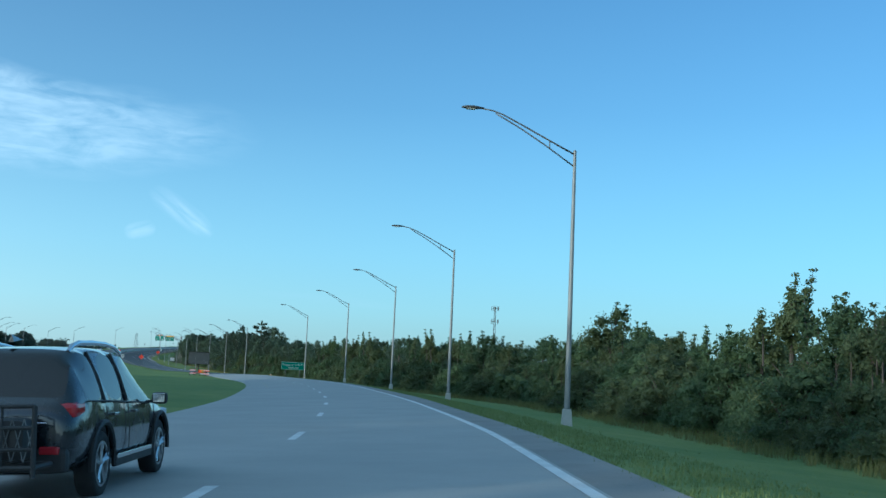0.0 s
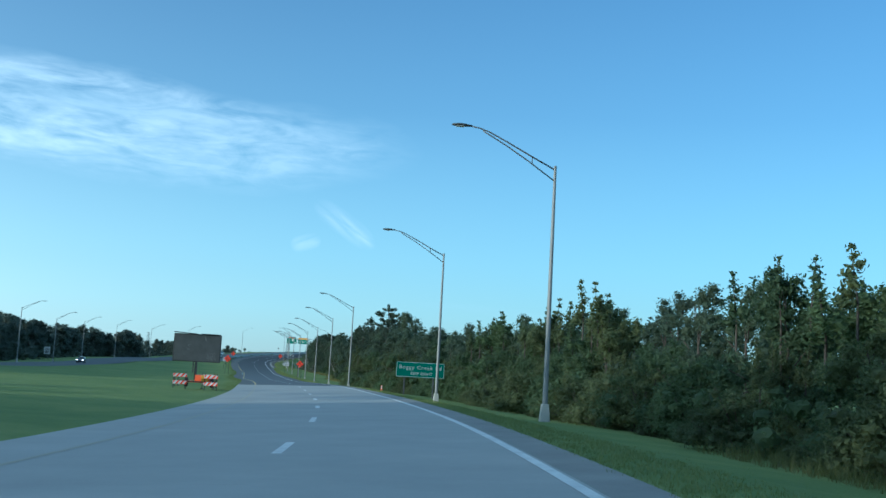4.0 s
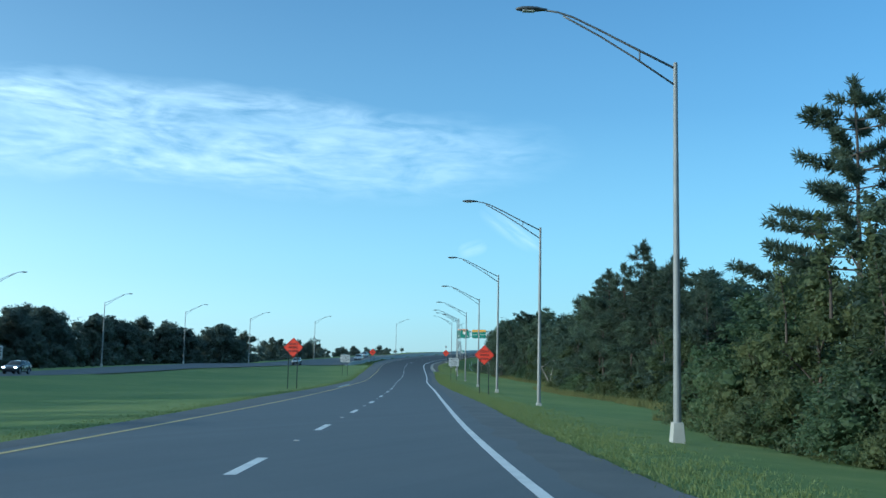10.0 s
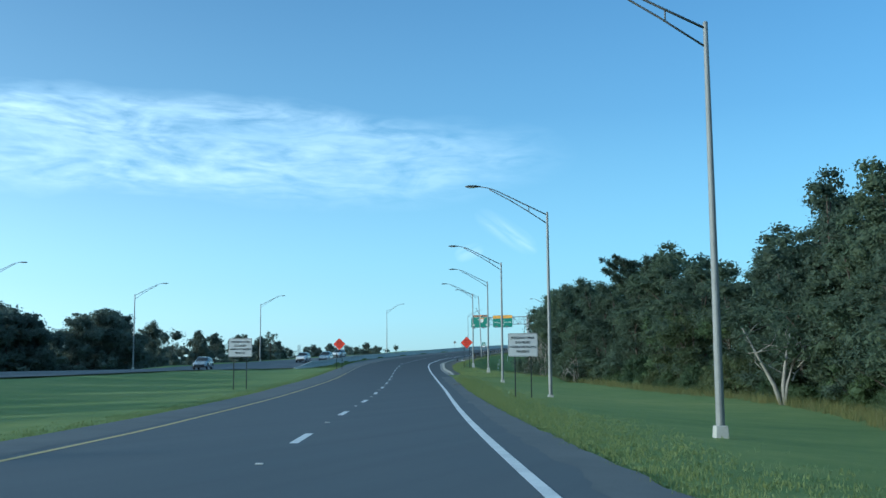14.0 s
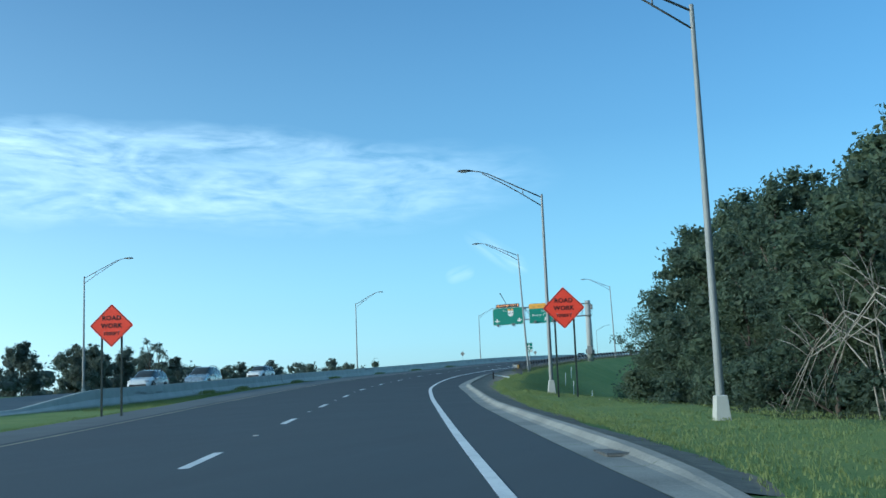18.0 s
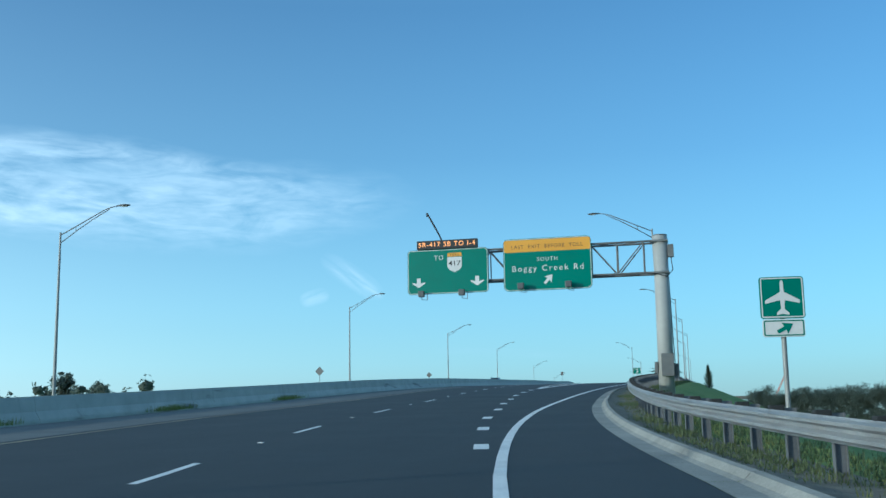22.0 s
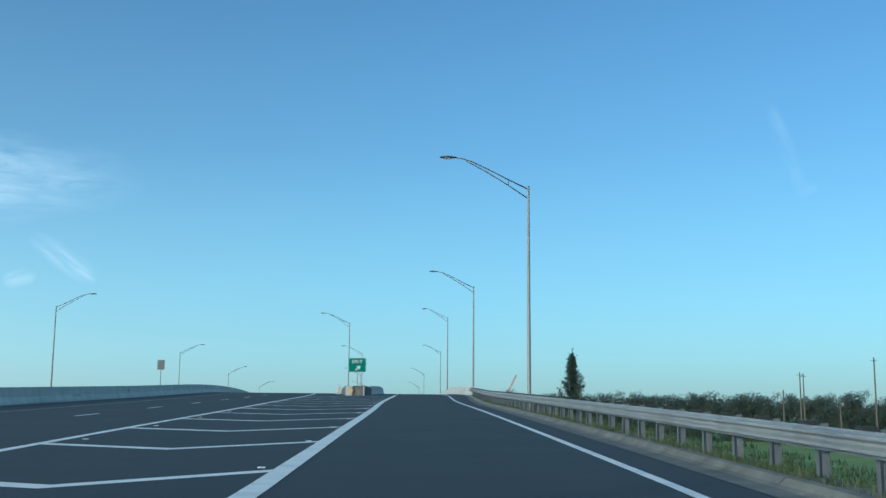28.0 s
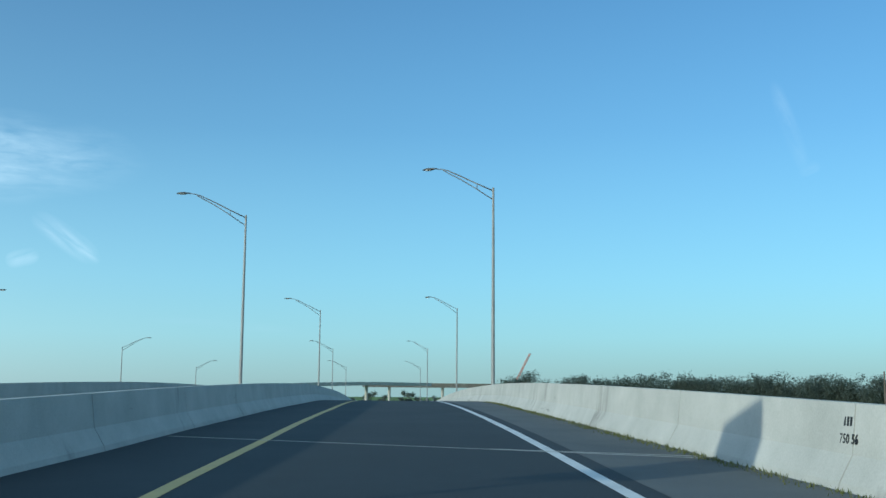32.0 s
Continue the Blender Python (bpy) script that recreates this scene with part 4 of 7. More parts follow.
def place_sign(ob, s, l, z_ref="ground", turn=0.0):
    p = on_ground(s, l) if z_ref == "ground" else at(s, l, z_ref)
    ob.matrix_world = Matrix.Translation(p) @ pose(0, 0, 0, 0, 0, heading(s) + turn)


# the green roadside sign
def keep_right_sign():
    top = thing("guide_sign", Matrix.Identity(4), "green guide sign with white lettering on two steel posts", "road sign")
    w, h, zc = 4.6, 1.42, 2.55
    p = panel(top, w, h, SIGN_GREEN, zc, bt=0.035, inset=0.03, r=0.12)
    letters("Boggy Creek Rd", 0.35, SIGN_WHITE, p, Matrix.Translation((0, -0.034, 0.2)) @ UP, 1.27, bold=0.002)
    letters("KEEP RIGHT", 0.25, SIGN_WHITE, p, Matrix.Translation((0.1, -0.034, -0.36)) @ UP, 1.14, bold=0.003)
    for x in (-1.45, 1.3):
        bm = bmesh.new()
        add_box(bm, (0.012, 0.12, 3.6), (x - 0.055, 0.1, 1.35))
        add_box(bm, (0.012, 0.12, 3.6), (x + 0.055, 0.1, 1.35))
        add_box(bm, (0.1, 0.01, 3.6), (x, 0.1, 1.35))
        part("post", bm, GALV_DULL_BACKLIT, top)
    return top


sign = keep_right_sign()
sign.matrix_world = Matrix.Translation(at(200.0, 9.5, -0.55)) @ pose(0, 0, 0, 0, 0, heading(200) + 3)


def diamond_sign(lines, sizes, patch=False):
    top = thing("road_work_sign", Matrix.Identity(4), "orange diamond sign with black lettering on two dark posts", "road sign", "orange road work signs")
    zc = 3.05
    bm = bmesh.new()
    rounded(bm, 1.13, 1.13, 0.06, 0.012)
    bmesh.ops.rotate(bm, verts=bm.verts, cent=(0, 0, 0), matrix=Matrix.Rotation(radians(45), 3, "Y"))
    p = part("panel", bm, SIGN_ORANGE, top)
    p.matrix_local = Matrix.Translation((0, 0, zc))
    bm = bmesh.new()
    frame_plate(bm, 1.09, 1.09, 0.045, 0.022, -0.009)
    bmesh.ops.rotate(bm, verts=bm.verts, cent=(0, 0, 0), matrix=Matrix.Rotation(radians(45), 3, "Y"))
    part("border", bm, SIGN_BLACK, p)
    z = 0.27
    for text, size in zip(lines, sizes):
        letters(text, size, SIGN_BLACK, p, Matrix.Translation((0, -0.012, z)) @ UP, 1.08, bold=0.004)
        z -= 0.285
    if patch:
        bm = bmesh.new()
        add_box(bm, (0.62, 0.004, 0.19), (0.1, -0.008, -0.3))
        part("overlay_plate", bm, SIGN_ORANGE, p)
    for x in (-0.36, 0.36):
        bm = bmesh.new()
        square_post(bm, x, 0.05, -0.3, zc - 0.1, 0.065)
        part("post", bm, POST_DARK, top)
        bm = bmesh.new()
        for z in (-0.22, 0.3):
            add_tube(bm, [(x * 0.75, -0.014, z), (x * 0.75, 0.05, z)], 0.018, 8)
        part("bolt", bm, SIGN_BACK, p)
    return top


ahead = diamond_sign(["ROAD", "WORK", "AHEAD"], [0.165] * 3)
soon = diamond_sign(["ROAD", "WORK", "1000FT"], [0.17, 0.17, 0.13], True)
for kind_of, s, l, dz in ((ahead, 331.3, 5.4, -0.19), (ahead, 332.9, -9.9, 0.13), (soon, 490.5, 5.57, 0.33), (soon, 489.6, -11.2, 0.25)):
    copy_thing(kind_of, Matrix.Translation(at(s, l, dz)) @ pose(0, 0, 0, 0, 0, heading(s)))
for o in (ahead, soon):
    for c in (*o.children_recursive, o):
        bpy.data.objects.remove(c)


POST_GREY = speckled("painted_grey_steel", (0.27, 0.275, 0.27), (0.4, 0.405, 0.395), 0.8, 25, 0.6, 0.0, 0.05)

# ---- overhead sign gantry ----
def strut(bm, a, b, r, sides=8):
    add_tube(bm, [a, b], r, sides)


GS = 606.6


def gantry():
    top = thing("sign_gantry", Matrix.Translation(at(GS, 5.8, 0.02)) @ pose(0, 0, 0, 0, 0, heading(GS) - 2), "cantilever sign gantry with a thick concrete-grey steel post", "sign gantry")
    bm = bmesh.new()
    add_tube(bm, [(0, 0.0, -0.6), (0, 0, 8.42)], [0.43, 0.39], 28)
    post = part("post", bm, POST_GREY, top, "thick tapered grey post", smooth=True)
    bm = bmesh.new()
    add_tube(bm, [(0, 0, 8.42), (0, 0, 8.48)], [0.40, 0.38], 28)
    part("cap", bm, GALV_DULL_BACKLIT, post)
    for z in (8.1, 6.35):
        bm = bmesh.new()
        add_tube(bm, [(0, 0, z - 0.09), (0, 0, z + 0.09)], [0.43, 0.43], 24)
        add_box(bm, (0.9, 0.95, 0.05), (-0.05, 0, z))
        part("collar", bm, GALV, post)
    x_end = -13.9
    chords = {(yy, z): None for yy in (-0.42, 0.42) for z in (8.1, 6.35)}
    for yy, z in chords:
        bm = bmesh.new()
        strut(bm, (0.42, yy, z), (x_end, yy, z), 0.06)
        part("chord", bm, GALV_DULL_BACKLIT, top)
    x = -0.9
    flip = False
    while x > x_end + 0.5:
        for yy in (-0.42, 0.42):
            bm = bmesh.new()
            strut(bm, (x, yy, 6.35), (x, yy, 8.1), 0.035)
            part("strut", bm, GALV_DULL_BACKLIT, top)
            bm = bmesh.new()
            strut(bm, (x, yy, 6.35 if flip else 8.1), (x - 1.45, yy, 8.1 if flip else 6.35), 0.035)
            part("brace", bm, GALV_DULL_BACKLIT, top)
        for z in (8.1, 6.35):
            bm = bmesh.new()
            strut(bm, (x, -0.42, z), (x - 1.45, 0.42, z), 0.025)
            part("brace", bm, GALV_DULL_BACKLIT, top)
        x -= 1.45
        flip = not flip

    def flood(px, z):
        bm = bmesh.new()
        add_box(bm, (0.34, 0.3, 0.34), (px, -1.05, z), bevel=0.03)
        lamp = part("floodlight", bm, LAMP_GREY, top, "grey sign floodlight below the panel")
        bm = bmesh.new()
        add_tube(bm, [(px, -1.0, z - 0.17), (px, -0.95, z - 0.3), (px + 0.2, -0.5, z - 0.3), (px + 0.2, -0.42, 6.35)], 0.02, 6)
        part("bracket", bm, GALV_DULL_BACKLIT, lamp)

    # right-hand panel
    w, h = 4.95, 2.95
    xc = -6.2
    p = panel(top, w, h, SIGN_GREEN, 7.1, x=xc, bt=0.03, inset=0.03, r=0.28)
    p.matrix_local = Matrix.Translation((xc, -0.62, 7.1))
    bm = bmesh.new()
    rounded(bm, w - 0.1, 0.68, 0.1, 0.012, 0)
    plate = part("toll_plate", bm, SIGN_YELLOW, p, "yellow plate across the top")
    plate.matrix_local = Matrix.Translation((0, -0.036, h / 2 - 0.42))
    letters("LAST  EXIT  BEFORE  TOLL", 0.21, SIGN_BROWN, plate, Matrix.Translation((0, -0.012, -0.06)) @ UP, 1.18)
    letters("SOUTH", 0.22, SIGN_WHITE, p, Matrix.Translation((0.02, -0.034, 0.27)) @ UP, 1.25)
    letters("Boggy Creek Rd", 0.33, SIGN_WHITE, p, Matrix.Translation((0.02, -0.034, -0.24)) @ UP, 1.34)
    bm = bmesh.new()
    flat_shape(bm, arrow_pts(0.05, -0.86, 0.68, 42), -0.034)
    part("arrow", bm, SIGN_WHITE, p)
    for px in (xc - 1.45, xc + 1.2):
        flood(px, 5.85)
    # left-hand panel
    w, h = 4.72, 2.56
    xl = -11.92
    q = panel(top, w, h, SIGN_GREEN, 6.95, x=xl, bt=0.03, inset=0.03, r=0.22)
    q.matrix_local = Matrix.Translation((xl, -0.62, 6.95))
    letters("TO", 0.27, SIGN_WHITE, q, Matrix.Translation((-0.5, -0.034, 0.78)) @ UP, 1.2)
    bm = bmesh.new()
    shield = [(-0.42, 0.36), (0.42, 0.36), (0.42, -0.35), (0.3, -0.58), (0.0, -0.76), (-0.3, -0.58), (-0.42, -0.35)]
    flat_shape(bm, shield, -0.036)
    sh = part("route_shield", bm, SIGN_WHITE, q, "white route shield with a yellow top")
    sh.matrix_local = Matrix.Translation((0.42, 0, 0.52)) @ Matrix.Diagonal((1, 1, 0.78, 1))
    bm = bmesh.new()
    flat_shape(bm, [(-0.42, 0.40), (0.42, 0.40), (0.42, 0.62), (0.36, 0.68), (-0.36, 0.68), (-0.42, 0.62)], -0.036)
    band = part("toll_band", bm, SIGN_YELLOW, sh)
    letters("TOLL", 0.17, SIGN_BLACK, sh, Matrix.Translation((0, -0.042, 0.53)) @ UP, 1.1)
    letters("417", 0.36, SIGN_BLACK, sh, Matrix.Translation((0, -0.042, -0.12)) @ UP, 0.95, bold=0.003)
    for x, turn in ((-1.7, 180), (1.72, 180)):
        bm = bmesh.new()
        flat_shape(bm, [(x + (ax) * 1.1, -0.62 + az * 0.55) for ax, az in ((-0.1, 0.5), (0.1, 0.5), (0.1, -0.05), (0.34, 0.08), (0.34, -0.06), (0.0, -0.5), (-0.34, -0.06), (-0.34, 0.08), (-0.1, -0.05))], -0.034)
        part("arrow", bm, SIGN_WHITE, q)
    for px in (xl - 1.45, xl + 0.9):
        flood(px, 5.65)
    # message board on top of it
    bm = bmesh.new()
    add_box(bm, (3.55, 0.3, 0.5), (0, 0, 0), bevel=0.02)
    board = part("message_board", bm, SIGN_BLACK, top, "dark message board with lit amber letters")
    board.matrix_local = Matrix.Translation((xl, -0.6, 8.5))
    letters("SR-417 SB TO I-4", 0.27, glowing("amber_leds", (1.0, 0.36, 0.1), 1.1), board, Matrix.Translation((0, -0.156, 0)) @ UP, 1.22, name="lit_lettering")
    # bent mast behind it
    bm = bmesh.new()
    add_tube(bm, [(xl - 0.6, 0.42, 8.1), (xl - 0.6, 0.42, 9.0), (xl - 0.8, 0.3, 9.45), (xl - 1.35, 0.2, 10.5)], 0.05, 8)
    add_box(bm, (0.1, 0.1, 0.22), (xl - 1.37, 0.2, 10.45))
    part("mast", bm, SIGN_BLACK, top, "bent dark mast")
    # cabinets on the post
    for name, size, c in (("control_cabinet", (0.66, 0.36, 1.2), (0.12, -0.52, 1.32)), ("side_box", (0.18, 0.3, 0.6), (-0.5, -0.1, 1.2)), ("side_box", (0.24, 0.24, 0.7), (0.55, -0.1, 1.05)), ("upper_box", (0.32, 0.3, 0.7), (0.55, -0.12, 7.55))):
        bm = bmesh.new()
        add_box(bm, size, c, bevel=0.02)
        part(name, bm, GALV_DULL_BACKLIT, top, "grey metal cabinet")
    bm = bmesh.new()
    add_tube(bm, [(0.55, -0.1, 7.2), (0.62, -0.1, 6.5), (0.3, -0.45, 6.1), (-0.3, -0.45, 6.3), (-1.2, -0.42, 6.35)], 0.03, 6)
    add_tube(bm, [(0.36, 0.05, 6.9), (0.44, 0.05, 3.0), (0.5, 0, 1.1)], 0.025, 6)
    part("conduit", bm, SIGN_BLACK, top)


gantry()


def airport_sign():
    top = thing("airport_sign", Matrix.Identity(4), "green airport symbol sign above a white arrow plate", "road sign")
    bm = bmesh.new()
    add_tube(bm, [(0, 0.06, -0.6), (0, 0.06, 2.8)], 0.042, 12)
    part("post", bm, GALV, top)
    p = panel(top, 0.72, 0.70, SIGN_GREEN, 2.5, bt=0.02, inset=0.015, r=0.05)
    bm = bmesh.new()
    plane = [(0, 0.38), (0.035, 0.34), (0.04, 0.12), (0.36, -0.06), (0.36, -0.13), (0.05, -0.06), (0.035, -0.24), (0.13, -0.33), (0.13, -0.38), (0, -0.35)]
    plane = [(x * 0.78, z * 0.78) for x, z in plane]
    flat_shape(bm, plane + [(-x, z) for x, z in plane[-2:0:-1]], -0.034)
    part("symbol", bm, SIGN_WHITE, p, "white aeroplane symbol")
    q = panel(top, 0.68, 0.29, SIGN_WHITE, 1.99, border=SIGN_GREEN, bt=0.02, inset=0.015, r=0.04, name="arrow_plate", label="white plate with a green arrow")
    bm = bmesh.new()
    flat_shape(bm, arrow_pts(0.02, 0.0, 0.29, 62), -0.034)
    part("arrow", bm, SIGN_GREEN, q)
    return top


sign = airport_sign()
sign.matrix_world = Matrix.Translation(at(565.5, 5.3, -0.05)) @ pose(0, 0, 0, 0, 0, heading(565) - 4)


def exit_sign():
    top = thing("exit_sign", Matrix.Identity(4), "green exit sign with a white arrow on one rusty post", "road sign")
    bm = bmesh.new()
    add_tube(bm, [(0, 0.07, -0.2), (0, 0.07, 3.5)], 0.06, 10)
    part("post", bm, CONCRETE, top, "pale rust-streaked post")
    p = panel(top, 1.75, 1.42, SIGN_GREEN, 2.92, bt=0.03, inset=0.02, r=0.12)
    letters("EXIT", 0.33, SIGN_WHITE, p, Matrix.Translation((0, -0.034, 0.32)) @ UP, 1.1, bold=0.006)
    bm = bmesh.new()
    flat_shape(bm, arrow_pts(0.08, -0.28, 0.66, 48), -0.034)
    part("arrow", bm, SIGN_WHITE, p)
    return top


sign = exit_sign()
sign.matrix_world = Matrix.Translation(at(799.6, -6.32, -0.05)) @ pose(0, 0, 0, 0, 0, heading(799))


# ---- trees and shrubs ----
def core_shape():
    """A small ball of twelve corners, to be bent into the dense heart of a leaf clump."""
    bm = bmesh.new()
    bmesh.ops.create_icosphere(bm, subdivisions=2, radius=1.0)
    bm.verts.ensure_lookup_table()
    v = np.array([tuple(p.co) for p in bm.verts])
    f = np.array([[q.index for q in face.verts] for face in bm.faces])
    bm.free()
    return v, f


CORE_V, CORE_F = core_shape()


def leaf_mesh(name, mat, centres, radii, per, length, width, seed=0, core=0.0, loose=0.9):
    """Small leaf blades over the outside of many clumps, each turned mostly outwards, with a dense uneven heart in each clump."""
    g = np.random.default_rng(seed)
    cen, rad = np.array([tuple(c) for c in centres]), np.array(radii, dtype=float)
    count = np.maximum(6, (per * rad * rad).astype(int))
    which = np.repeat(np.arange(len(cen)), count)
    n = len(which)
    v = g.normal(size=(n, 3))
    v /= np.linalg.norm(v, axis=1)[:, None]
    out = np.where(g.random(n) < 0.2, g.uniform(1.0, 1.35, n), g.uniform(0.3, 1.05, n) ** 0.75)
    pts = cen[which] + v * (rad[which] * out)[:, None] * np.array((1, 1, 0.8))
    nrm = v + g.normal(size=(n, 3)) * loose + np.array((0, 0, 0.3))
    nrm /= np.linalg.norm(nrm, axis=1)[:, None]
    a = np.cross(nrm, g.normal(size=(n, 3)))
    a /= np.linalg.norm(a, axis=1)[:, None] + 1e-9
    b = np.cross(nrm, a)
    ln = length * g.uniform(0.6, 1.35, (n, 1))
    wd = width * g.uniform(0.6, 1.35, (n, 1))
    verts = np.stack([pts - a * ln / 2, pts + b * wd / 2 + nrm * wd * 0.2, pts + a * ln / 2, pts - b * wd / 2 + nrm * wd * 0.2], 1).reshape(-1, 3)
    faces = np.arange(n * 4).reshape(-1, 4).tolist()
    if core:
        m = len(cen)
        k = len(CORE_V)
        bump = 1 + g.uniform(-0.28, 0.28, (m, k, 1))
        heart = cen[:, None, :] + CORE_V[None] * bump * (rad * core)[:, None, None] * np.array((1, 1, 0.8))
        base = len(verts)
        verts = np.concatenate([verts, heart.reshape(-1, 3)])
        faces += (CORE_F[None] + base + k * np.arange(m)[:, None, None]).reshape(-1, 3).tolist()
    me = bpy.data.meshes.new(name)
    me.from_pydata(verts.tolist(), [], faces)
    me.materials.append(mat)
    return me


def needle_mesh(name, mat, tufts_at, aims, per, length, width, seed=0):
    """Bunches of needles that spread from each twig's end."""
    g = np.random.default_rng(seed)
    cen = np.repeat(np.array([tuple(c) for c in tufts_at]), per, 0)
    aim = np.repeat(np.array([tuple(c) for c in aims]), per, 0)
    n = len(cen)
    d = g.normal(size=(n, 3))
    d /= np.linalg.norm(d, axis=1)[:, None]
    d = d + aim * 0.75
    d /= np.linalg.norm(d, axis=1)[:, None]
    root = cen + g.normal(0, 0.05, (n, 3)) - aim * g.uniform(0, 0.35, (n, 1))
    side = np.cross(d, g.normal(size=(n, 3)))
    side /= np.linalg.norm(side, axis=1)[:, None] + 1e-9
    ln = length * g.uniform(0.6, 1.2, (n, 1))
    verts = np.stack([root, root + d * ln * 0.5 + side * width, root + d * ln, root + d * ln * 0.5 - side * width], 1).reshape(-1, 3)
    me = bpy.data.meshes.new(name)
    me.from_pydata(verts.tolist(), [], np.arange(n * 4).reshape(-1, 4).tolist())
    me.materials.append(mat)
    return me


def finish_tree(name, label, height, bm, bark, crown_mesh):
    top = thing(name, Matrix.Identity(4), label, "tree" if height > 3.6 else "shrub")
    part("trunk", bm, bark, top, smooth=True)
    crown = new("crown", crown_mesh)
    crown.parent = top
    return top


def wavy_trunk(bm, g, height, r, lean=0.0):
    pts = [Vector((lean * (k / 6) ** 2 * height * 0.25 + 0.15 * g.uniform(-1, 1) * k / 6, 0.15 * g.uniform(-1, 1) * k / 6, height * k / 6 - (0.4 if k == 0 else 0))) for k in range(7)]
    add_tube(bm, pts, [r * (1.25 if k == 0 else 1 - 0.85 * k / 6) for k in range(7)], 8)
    return pts


def on_trunk(pts, u):
    k = min(max(u, 0.0), 0.999) * 6
    return pts[int(k)].lerp(pts[int(k) + 1], k - int(k))


def broad_tree(name, height, spread, leaf, seed, label, low=0.1, per=200, blade=(0.2, 0.12), clumps=44, r=0.3, plumes=0, trunk_r=0.16, core=0.45, top=0.5):
    """A broadleaf crown of lobes: main limbs, each with a bunch of clumps round its end; plumes are upright shoots above it."""
    g = random.Random(seed)
    bm = bmesh.new()
    pts = wavy_trunk(bm, g, height * 0.84, trunk_r)
    cent, rad = [], []
    lobes = max(6, clumps // 5)
    for i in range(lobes):
        u = (i + 0.3 + 0.5 * g.random()) / lobes
        z = height * (low + (0.93 - low) * u)
        w = math.sin(math.pi * min(1.0, 0.2 + 0.8 * u ** top)) ** 0.65 if u > 0.12 else 0.75
        reach = spread * w * g.uniform(0.5, 1.0)
        ang = i * 2.4 + g.uniform(-0.4, 0.4)
        tip = Vector((math.cos(ang) * reach, math.sin(ang) * reach, z))
        base = on_trunk(pts, max(0.05, z / height / 0.84 - 0.22))
        mid = base.lerp(tip, 0.55) + Vector((0, 0, 0.05 * reach))
        add_tube(bm, [base, mid, tip], [trunk_r * 0.4 * (1.1 - u * 0.6), trunk_r * 0.24, 0.015], 5, caps=False)
        lobe_r = spread * r * g.uniform(0.85, 1.35) * (1.0 if u < 0.8 else 0.75)
        for k in range(8):
            d = Vector((g.gauss(0, 1), g.gauss(0, 1), g.gauss(0.2, 0.8))).normalized()
            q = tip + d * lobe_r * g.uniform(0.55, 1.2)
            q.z = min(max(q.z, 0.05 * height), height * 0.99)
            cent.append(q)
            rad.append(lobe_r * g.uniform(0.36, 0.68))
        cent.append(tip.lerp(Vector((0, 0, z)), 0.5))
        rad.append(lobe_r * 0.9)
    for i in range(plumes):
        ang, off = g.uniform(0, 6.28), spread * g.uniform(0.1, 0.8)
        foot = Vector((math.cos(ang) * off, math.sin(ang) * off, height * g.uniform(0.6, 0.78)))
        tall = height * g.uniform(0.2, 0.38) * (1.1 - 0.45 * off / spread)
        tip = foot + Vector((math.cos(ang) * 0.12, math.sin(ang) * 0.12, 1)) * tall
        add_tube(bm, [foot - Vector((0, 0, height * 0.15)), foot, tip], [0.04, 0.03, 0.01], 5, caps=False)
        for k in range(7):
            f = k / 6
            q = foot.lerp(tip, f) + Vector((g.uniform(-1, 1), g.uniform(-1, 1), 0)) * spread * 0.13 * (1.1 - f)
            cent.append(q)
            rad.append(spread * (0.17 - 0.1 * f))
    return finish_tree(name, label, height, bm, BARK, leaf_mesh("crown", leaf, cent, rad, per / max(0.4, spread / 2.6) ** 1.2, blade[0], blade[1], seed=seed, core=core))


def bush(name, height, spread, leaf, seed, label, per=620, blade=(0.12, 0.07), clumps=34, core=0.45):
    """A mound of leaf clumps down to the ground, uneven on top."""
    g = random.Random(seed)
    bm = bmesh.new()
    cent, rad = [], []
    for i in range(clumps):
        ang, u = i * 2.4, (i + g.random()) / clumps
        rr = spread * math.sqrt(u) * g.uniform(0.75, 1.0)
        dome = height * (1 - 0.75 * u ** 1.6) * g.uniform(0.72, 1.0)
        top_at = Vector((math.cos(ang) * rr, math.sin(ang) * rr, dome))
        if i % 3 == 0:
            add_tube(bm, [Vector((top_at.x * 0.2, top_at.y * 0.2, -0.3)), Vector((top_at.x * 0.5, top_at.y * 0.5, dome * 0.55)), top_at], [0.04, 0.028, 0.01], 5, caps=False)
        size = height * g.uniform(0.1, 0.18)
        cent.append(top_at - Vector((0, 0, size * 0.7)))
        rad.append(size)
        if dome > height * 0.35:
            cent.append(Vector((top_at.x * 1.08, top_at.y * 1.08, dome * g.uniform(0.25, 0.6))))
            rad.append(size * 1.15)
    return finish_tree(name, label, height, bm, BARK, leaf_mesh("crown", leaf, cent, rad, per, blade[0], blade[1], seed=seed, core=core))


